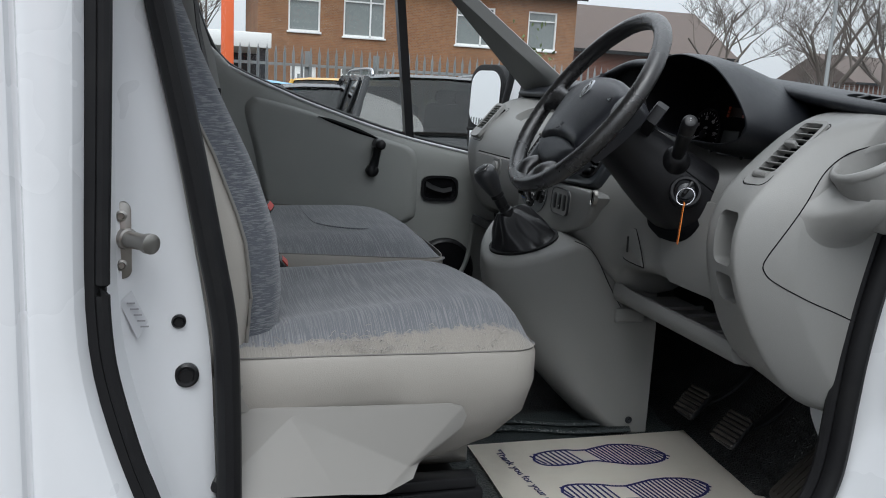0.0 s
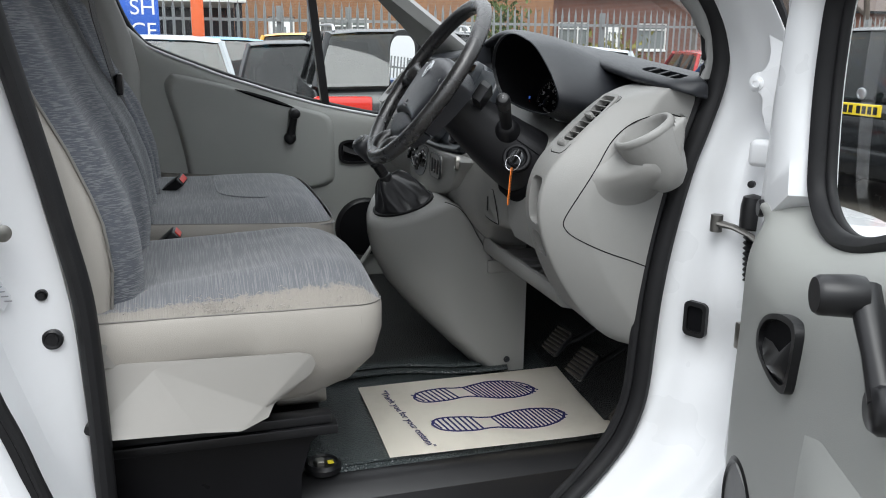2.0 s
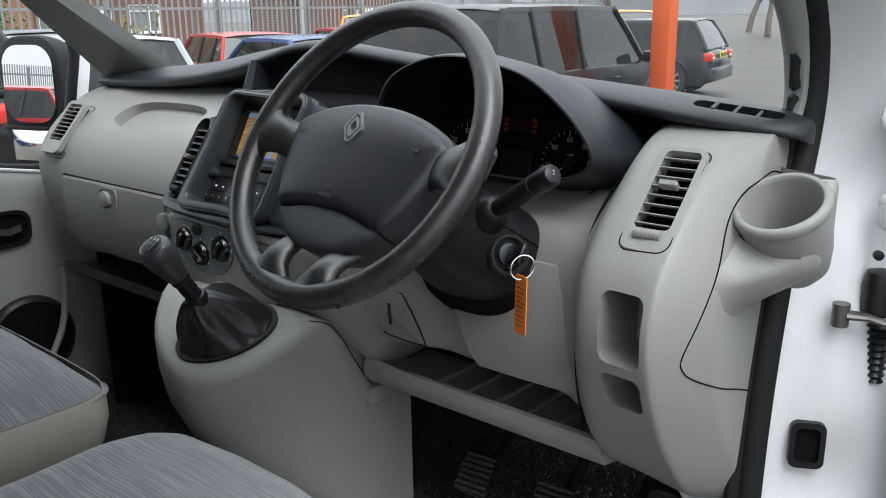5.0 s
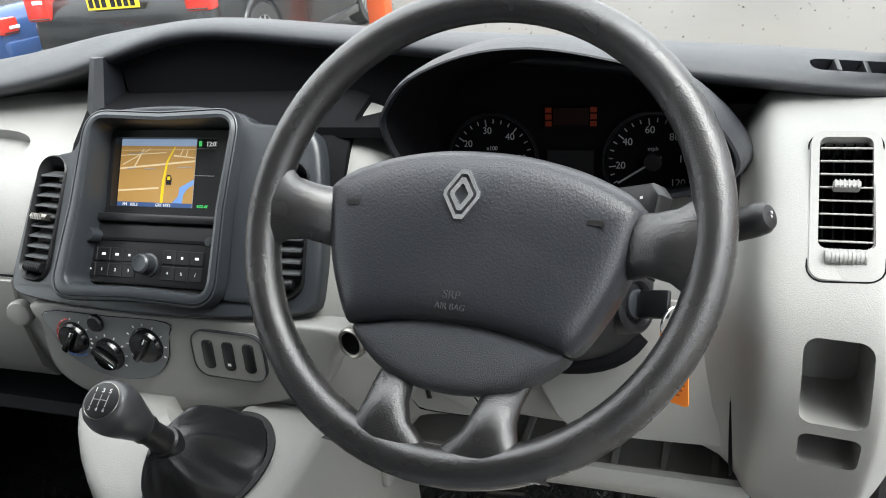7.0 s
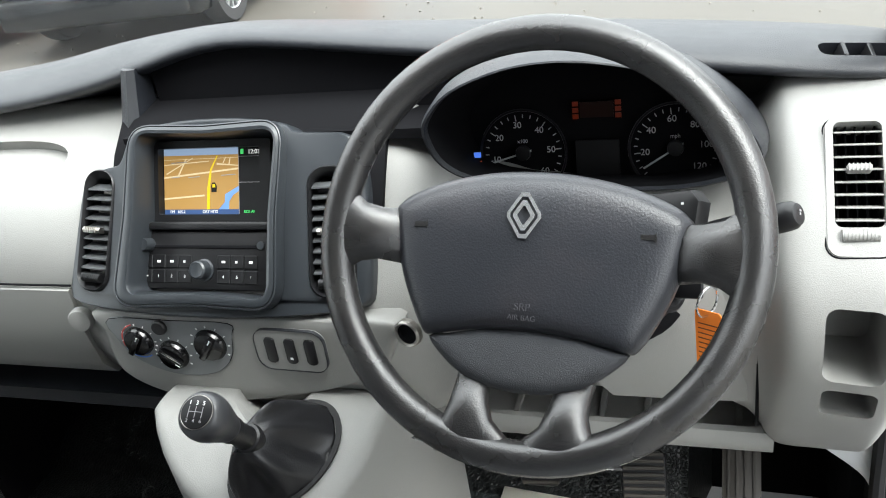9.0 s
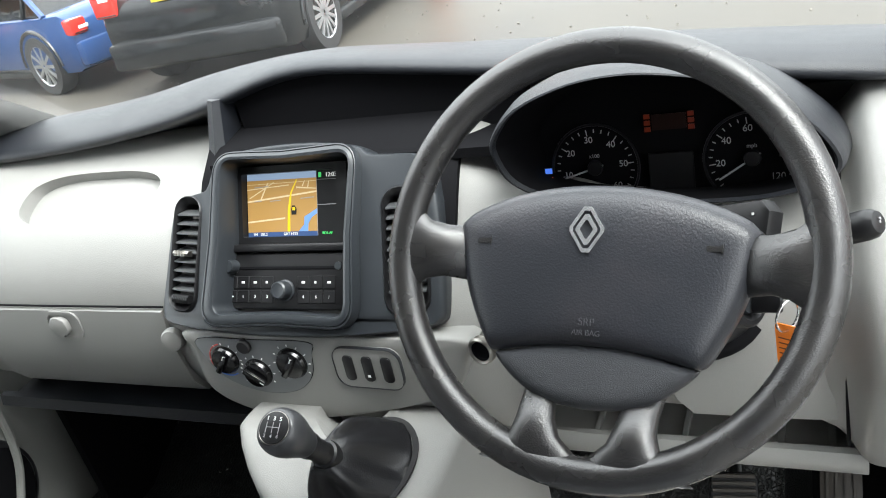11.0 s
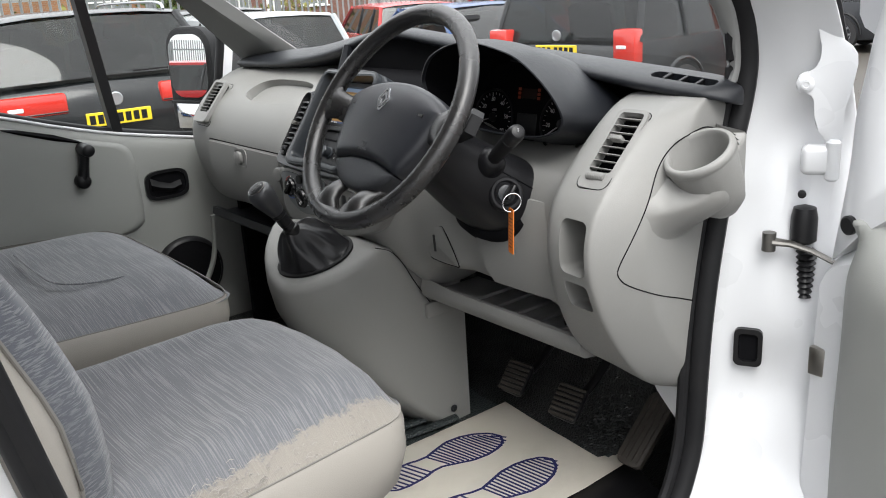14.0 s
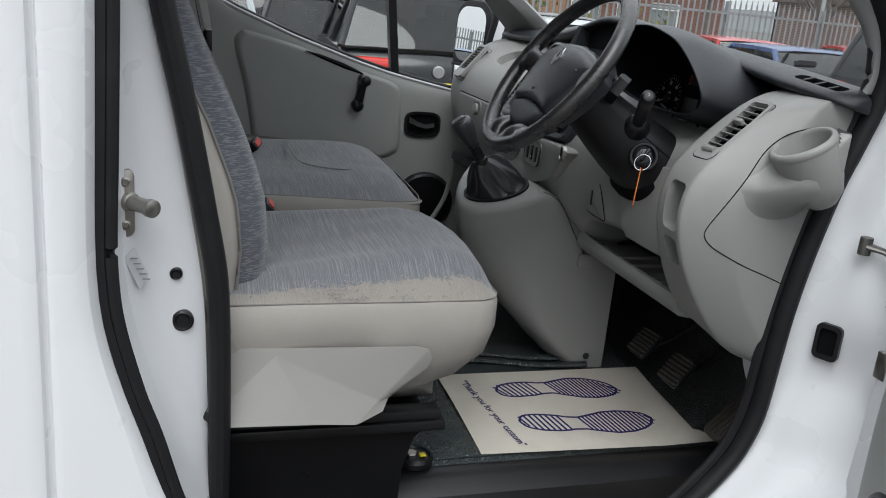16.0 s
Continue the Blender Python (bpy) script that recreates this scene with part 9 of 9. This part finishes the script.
# orange steel posts
ORANGE = material("orange_red_paint", (0.62, 0.10, 0.02), 0.45, vary=0.08, scale=3, dirt=(0.25, 0.08, 0.04), dirt_amount=0.4, dirt_scale=4)
for (x, y), h, r in (((9.15, 5.35), 4.5, 0.11), ((0.30, 15.0), 3.2, 0.10)):
    p = thing("steel_post", "orange-red painted steel post", "post", "orange posts", base=(x, y, 0))
    bm = BM()
    box(bm, (x - r, y - r, 0), (x + r, y + r, h), 0.012)
    part("column", bm, ORANGE, p)
    bm = BM()
    box(bm, (x - r * 1.6, y - r * 1.6, 0), (x + r * 1.6, y + r * 1.6, 0.02), 0.004)
    part("foot", bm, ORANGE, p)
sign = thing("blue_sign", "blue sign board with white letters on the fence", "sign", base=(-0.45, 14.7, 1.2))
bm = BM()
box(bm, (-1.55, 14.70, 1.35), (-0.30, 14.74, 2.15), 0.01)
part("board", bm, material("blue_sign_paint", (0.02, 0.09, 0.42), 0.4), sign)
m = frame_at((-0.34, 14.695, 1.94), (1, 0, 0), (0, 0, 1))
text("SH", 0.34, m, LABEL, sign, "lettering", "RIGHT", 0.003)
text("CE", 0.34, m @ pose(0, -0.36, 0), LABEL, sign, "lettering", "RIGHT", 0.003)

# ---- palisade fence ----
GALV = material("galvanised_steel", (0.24, 0.255, 0.26), 0.55, metal=0.3, vary=0.12, scale=3, random_tint=0.12)
FENCE = [(-45.0, 13.6), (-12.0, 15.0), (3.0, 15.8), (16.0, 17.2), (42.0, 22.0)]
fence = thing("palisade_fence", "grey galvanised palisade fence with pointed pales", "fence", base=(3, 15.8, 0))
pale = bpy.data.meshes.new("pale")
b = BM()
for dx in (0,):
    prof = [(-0.026, 0.0), (-0.017, -0.012), (0.0, 0.004), (0.017, -0.012), (0.026, 0.0)]
    rows = [[(x, y, z) for x, y in prof] for z in (0.05, 1.98)] + [[(x * 0.55, y * 0.5, 2.06) for x, y in prof], [(x * 0.05, 0, 2.14) for x, y in prof]]
    loft(b, rows, closed=False)
b.to_mesh(pale)
b.free()
pale.materials.append(GALV)
count, pitch, far = 0, 0.155, BM()
for (ax, ay), (bx, by) in zip(FENCE, FENCE[1:]):
    d = Vector((bx - ax, by - ay, 0))
    ln = d.length
    d.normalize()
    ang = math.atan2(d.y, d.x)
    i = 0
    while i * pitch < ln:
        p = Vector((ax, ay, 0)) + d * (i * pitch)
        if -3.6 < p.x < 22 and count < 300:
            ob = new("pale", pale)
            ob.parent = fence
            ob.location = p - fence.location
            ob.rotation_euler = (0, 0, ang)
            count += 1
        else:
            box(far, (p.x - 0.03, p.y - 0.006, 0.05), (p.x + 0.03, p.y + 0.006, 2.1))
        i += 1
    for z in (0.35, 1.80):
        b = BM()
        box(b, (0, 0.008, z - 0.025), (ln, 0.050, z + 0.025), m=Matrix.Translation((ax, ay, 0)) @ Matrix.Rotation(ang, 4, "Z"))
        part("rail", b, GALV, fence)
    k = 0
    while k * 2.75 < ln:
        p = Vector((ax, ay, 0)) + d * (k * 2.75)
        b = BM()
        box(b, (p.x - 0.05, p.y + 0.05, 0), (p.x + 0.05, p.y + 0.13, 2.05))
        part("post", b, GALV, fence)
        k += 1
tagged(part("pales", far, GALV, fence), kind="stuff")

# ---- houses ----
BRICK = brick_material("orange_brick", (0.36, 0.17, 0.075), (0.28, 0.12, 0.055), (0.30, 0.24, 0.18), 4.4)
BRICK2 = brick_material("red_brick", (0.22, 0.075, 0.045), (0.17, 0.06, 0.04), (0.25, 0.22, 0.19), 4.4)
TILE = material("roof_tile", (0.10, 0.075, 0.065), 0.8, vary=0.2, scale=1.5, bump=1.0, bump_scale=8)
UPVC = material("white_window_plastic", (0.75, 0.75, 0.74), 0.4, vary=0.03)
PANE = material("house_window_glass", (0.17, 0.19, 0.185), 0.06, vary=0.2, coat=1.0)


def house(x0, x1, y, depth, eaves, ridge, windows, doors, brick, label, gable_ends=False, turn=0.0, hip=0.0):
    """The front wall runs from x0 to x1 at y; windows as x, z, width, height."""
    t = thing("house", label, "house", "houses", base=((x0 + x1) / 2, y, 0))
    R = Matrix.Translation(((x0 + x1) / 2, y, 0)) @ Matrix.Rotation(radians(turn), 4, "Z") @ Matrix.Translation((-(x0 + x1) / 2, -y, 0))
    b = BM()
    box(b, (x0, y, 0), (x1, y + 0.30, eaves))
    wall = part("front_wall", b, brick, t)
    cuts_ = [prism([(-w / 2, -h / 2), (w / 2, -h / 2), (w / 2, h / 2), (-w / 2, h / 2)], frame_at((x, y + 0.4, z + h / 2), (1, 0, 0), (0, 0, 1)), 0.8) for x, z, w, h in windows + doors]
    for c in cuts_:
        bmesh.ops.translate(c, vec=-up_to(t), verts=c.verts)
    o = wall.matrix_world.copy()
    wall.parent = None
    carve(wall, cuts_)
    wall.parent = t
    b = BM()
    box(b, (x0, y + 0.30, 0), (x0 + 0.3, y + depth, eaves))
    box(b, (x1 - 0.3, y + 0.30, 0), (x1, y + depth, eaves))
    box(b, (x0, y + depth - 0.3, 0), (x1, y + depth, eaves))
    part("wall", b, brick, t)
    b = BM()
    e = 0.35
    ym = y + depth / 2
    vs = [b.verts.new(p) for p in ((x0 - e, y - e, eaves), (x1 + e, y - e, eaves), (x1 + e, y + depth + e, eaves), (x0 - e, y + depth + e, eaves), (x0 - e + hip, ym, ridge), (x1 + e - hip, ym, ridge))]
    for f in ((0, 1, 5, 4), (2, 3, 4, 5), (1, 2, 5), (3, 0, 4), (3, 2, 1, 0)):
        b.faces.new([vs[i] for i in f])
    part("roof", b, TILE, t, "brown tiled roof")
    b = BM()
    box(b, (x0 - 0.3, y - 0.36, eaves - 0.12), (x1 + 0.3, y - 0.30, eaves + 0.04))
    part("gutter", b, P_BLACK, t)
    for x, z, w, h in windows:
        b = BM()
        f = 0.06
        ring_plate(b, [(-w / 2, -h / 2), (w / 2, -h / 2), (w / 2, h / 2), (-w / 2, h / 2)], [(-w / 2 + f, -h / 2 + f), (w / 2 - f, -h / 2 + f), (w / 2 - f, h / 2 - f), (-w / 2 + f, h / 2 - f)], frame_at((x, y + 0.10, z + h / 2), (1, 0, 0), (0, 0, 1)), 0.07)
        if w > 1.2:
            box(b, (x + w * 0.15 - 0.03, y + 0.03, z), (x + w * 0.15 + 0.03, y + 0.09, z + h))
        box(b, (x - w / 2, y + 0.035, z + h * 0.74), (x + w / 2, y + 0.09, z + h * 0.74 + 0.05))
        wn_ = part("window", b, UPVC, t, "white framed window")
        b = BM()
        box(b, (x - w / 2, y + 0.10, z), (x + w / 2, y + 0.12, z + h))
        part("pane", b, PANE, wn_)
        b = BM()
        box(b, (x - w / 2 - 0.05, y - 0.06, z - 0.07), (x + w / 2 + 0.05, y + 0.10, z), 0.01)
        part("sill", b, UPVC, wn_)
    for x, z, w, h in doors:
        b = BM()
        box(b, (x - w / 2, y + 0.08, z), (x + w / 2, y + 0.14, z + h), 0.01)
        d_ = part("door", b, UPVC, t, "white house door")
        for dx in (-0.16, 0.12):
            b = BM()
            box(b, (x + dx - 0.05, y + 0.07, z + 0.75), (x + dx + 0.05, y + 0.082, z + 1.75), 0.005)
            part("pane", b, PANE, d_)
    if turn:
        t.matrix_world = R @ t.matrix_world
    return t


house(1.9, 14.2, 32.0, 8.0, 5.3, 7.6,
      [(3.55, 3.32, 1.15, 1.45), (5.75, 3.25, 1.55, 1.65), (10.05, 3.22, 1.55, 1.45), (5.85, 0.95, 1.85, 1.20), (10.1, 0.95, 1.9, 1.0), (12.8, 3.22, 1.2, 1.45)], [(3.55, 0.05, 0.95, 2.10)], BRICK, "orange brick semi-detached house with white windows")
house(14.8, 24.0, 36.0, 8.0, 3.6, 6.0, [(17.0, 1.0, 1.5, 1.2), (21.0, 1.0, 1.5, 1.2)], [(19.0, 0.05, 0.95, 2.1)], BRICK2, "dark brick house with a broad tiled roof", hip=0.0)
house(42.0, 52.0, 48.0, 8.0, 3.4, 5.4, [(45.0, 1.0, 1.5, 1.2), (49.0, 1.0, 1.5, 1.2)], [(47.0, 0.05, 0.95, 2.1)], BRICK2, "low brick house behind the trees")
# canopy roof at the side of the first house
garage = thing("flat_canopy", "white fascia canopy over a dark opening", "canopy", base=(0.6, 26, 0))
bm = BM()
box(bm, (-1.8, 24.0, 2.35), (1.75, 30.0, 2.75), 0.02)
part("fascia", bm, UPVC, garage)
for x in (-1.7, 1.55):
    bm = BM()
    box(bm, (x - 0.1, 24.2, 0), (x + 0.1, 24.4, 2.35))
    part("column", bm, P_DGREY, garage)
bm = BM()
box(bm, (-1.8, 29.7, 0), (1.75, 30.0, 2.35))
part("back", bm, P_DGREY, garage)
# hedge by the fence
def leaf_clump(name, c, size, n, mat, label, seed):
    r = random.Random(seed)
    b = BM()
    for i in range(n):
        p = Vector((r.gauss(0, 0.4) * size[0], r.gauss(0, 0.4) * size[1], abs(r.gauss(0.45, 0.28)) * size[2]))
        s = r.uniform(0.05, 0.11)
        m = Matrix.Translation(Vector(c) + p) @ Euler((r.uniform(0, 6), r.uniform(0, 6), r.uniform(0, 6))).to_matrix().to_4x4()
        vs = [b.verts.new(m @ (Vector(v) * s)) for v in ((-1, 0, 0), (0, -0.5, 0.1), (1, 0, 0), (0, 0.5, 0.1))]
        b.faces.new(vs)
    solo(name, b, mat, label, "bush", "bushes")


LEAF = material("conifer_green", (0.06, 0.09, 0.02), 0.8, vary=0.4, scale=4)
LEAF2 = material("yellow_green_leaf", (0.16, 0.15, 0.03), 0.8, vary=0.4, scale=4)
leaf_clump("bush", (8.3, 22.0, 0), (0.8, 0.8, 2.6), 1800, LEAF, "yellow-green conifer bush behind the fence", 1)
leaf_clump("bush", (4.9, 18.5, 0), (1.6, 0.6, 1.3), 1500, LEAF2, "clipped hedge behind the fence", 2)
leaf_clump("bush", (10.5, 20.0, 0), (1.2, 0.7, 1.5), 1200, LEAF2, "low garden hedge behind the fence", 3)

# ---- bare trees ----
BARK = material("grey_brown_bark", (0.12, 0.10, 0.085), 0.9, vary=0.3, scale=3, bump=0.8, bump_scale=20)


def tree(x, y, height, seed, spread=0.5, kind="bare"):
    r = random.Random(seed)
    t = thing("bare_tree", "leafless winter tree with fine grey-brown twigs", "tree", "bare trees", base=(x, y, 0))
    trunk, twigs = BM(), BM()

    def grow_branch(p, d, ln, rad, depth):
        n = 4
        pts = [p]
        q, dd = Vector(p), Vector(d)
        for i in range(n):
            dd = (dd + Vector((r.uniform(-1, 1), r.uniform(-1, 1), r.uniform(-0.3, 0.7))) * 0.16).normalized()
            q = q + dd * (ln / n)
            pts.append(q.copy())
        rr = [rad * (1 - 0.45 * i / n) for i in range(n + 1)]
        if depth <= 2:
            tube(trunk, pts, rr, 6)
        else:
            tube(twigs, pts, rr, 3)
        if depth >= 6:
            return
        kids = 3 if depth < 3 else (4 if r.random() < 0.75 else 3) if depth < 5 else 2
        for k in range(kids + (1 if depth == 0 else 0)):
            j = r.choice((1, 2, 3, 4)) if depth else r.choice((2, 3, 4))
            a = r.uniform(0, 6.28)
            side = Vector((math.cos(a), math.sin(a), r.uniform(-0.1, 0.6)))
            nd = (dd * (1 - spread) + side * spread).normalized()
            grow_branch(pts[j], nd, ln * r.uniform(0.55, 0.8), max(rr[j] * r.uniform(0.5, 0.7), 0.006), depth + 1)

    grow_branch(Vector((x, y, 0)), Vector((0, 0, 1)), height * 0.30, height * 0.016, 0)
    part("trunk", trunk, BARK, t, "", 60)
    part("twigs", twigs, BARK, t, "", 60)


for i, (x, y, h, s) in enumerate(((17.5, 27.0, 10, 0.5), (21.0, 25.5, 12, 0.5), (25.0, 27.0, 11, 0.55), (24.0, 23.5, 9, 0.5), (29.0, 27.0, 13, 0.5), (31.0, 24.0, 11, 0.55), (36.0, 27.0, 13, 0.5), (40.0, 25.0, 12, 0.5), (34.0, 20.0, 10, 0.55), (46.0, 24.0, 13, 0.5), (50.0, 19.0, 12, 0.5), (0.4, 40.0, 11, 0.5), (60, 24, 13, 0.5), (62, 14, 12, 0.5), (28, 34, 12, 0.5), (38, 36, 13, 0.5))):
    tree(x, y, h, 10 + i, s)
# street lamps
for x, y in ((17.0, 20.8), (24.5, 19.8)):
    p = thing("street_lamp", "slim grey street lamp column", "street lamp", "street lamps", base=(x, y, 0))
    bm = BM()
    tube(bm, [(x, y, 0), (x, y, 1.2), (x, y, 1.25), (x, y, 7.8)], [0.09, 0.09, 0.06, 0.045], 10)
    part("column", bm, GALV, p)
    bm = BM()
    tube(bm, spline([(x, y, 7.7), (x - 0.1, y - 0.3, 8.0), (x - 0.3, y - 0.9, 8.1)], 4), 0.03, 8)
    part("arm", bm, GALV, p)
    bm = BM()
    box(bm, (x - 0.5, y - 1.4, 8.02), (x - 0.2, y - 0.8, 8.14), 0.04)
    part("lantern", bm, GALV, p)
# wooded rise far off
bm = BM()
rows = []
for i in range(40):
    a = radians(5 + 90 * i / 39)
    R0 = 240
    hgt = 5 + 3 * noise.noise(Vector((i * 0.35, 0, 0)))
    rows.append([(R0 * math.cos(a), R0 * math.sin(a), -1), (R0 * math.cos(a), R0 * math.sin(a), hgt), (R0 * 1.2 * math.cos(a), R0 * 1.2 * math.sin(a), hgt * 0.8)])
loft(bm, rows, closed=False)
solo("backdrop", bm, material("hazy_woods", (0.30, 0.32, 0.33), 0.95, vary=0.3, scale=0.1), "hazy far wooded rise", "backdrop", kind="structure")

# ---- garage building behind the camera, seen in the door mirror ----
REDWALL = material("red_painted_wall", (0.42, 0.075, 0.045), 0.7, vary=0.06, scale=0.7, bump=0.4, bump_scale=15)
gar = thing("garage_building", "red painted garage building with white signs", "building", base=(3, -25, 0))
bm = BM()
box(bm, (1.05, -34, 0), (22, -25, 4.55), 0.02)
part("wall", bm, REDWALL, gar)
bm = BM()
box(bm, (0.95, -34.2, 4.55), (22.2, -24.9, 4.66), 0.02)
part("parapet", bm, P_DGREY, gar)
for x0, x1, z0, z1 in ((1.55, 2.95, 1.50, 3.05), (2.25, 4.4, 3.0, 3.6)):
    bm = BM()
    box(bm, (x0, -25.0, z0), (x1, -24.94, z1), 0.01)
    sg = part("sign_board", bm, UPVC, gar, "white sign board")
    ms = frame_at(((x0 + x1) / 2, -24.935, (z0 + z1) / 2), (-1, 0, 0), (0, 0, 1))
    if z0 < 2:
        text("SALES", 0.34, ms @ pose(0, 0.05, 0), P_BLACK, sg, "lettering", depth=0.002)
        text("SERVICE", 0.30, ms @ pose(0, -0.48, 0), P_BLACK, sg, "lettering", depth=0.002)
        bm = BM()
        box(bm, (-0.55, 0.46, 0), (0.55, 0.60, 0.004), m=ms)
        part("name_bar", bm, P_BLUE, sg)
    else:
        for dy in (0.14, -0.12):
            bm = BM()
            box(bm, (-0.9, dy - 0.06, 0), (0.9, dy + 0.06, 0.004), m=ms)
            part("bar", bm, P_BLACK, sg)
bm = BM()
box(bm, (3.6, -25.0, 0.1), (9.5, -24.96, 2.5), 0.02)
part("shop_window", bm, PANE, gar, "dark shop window")
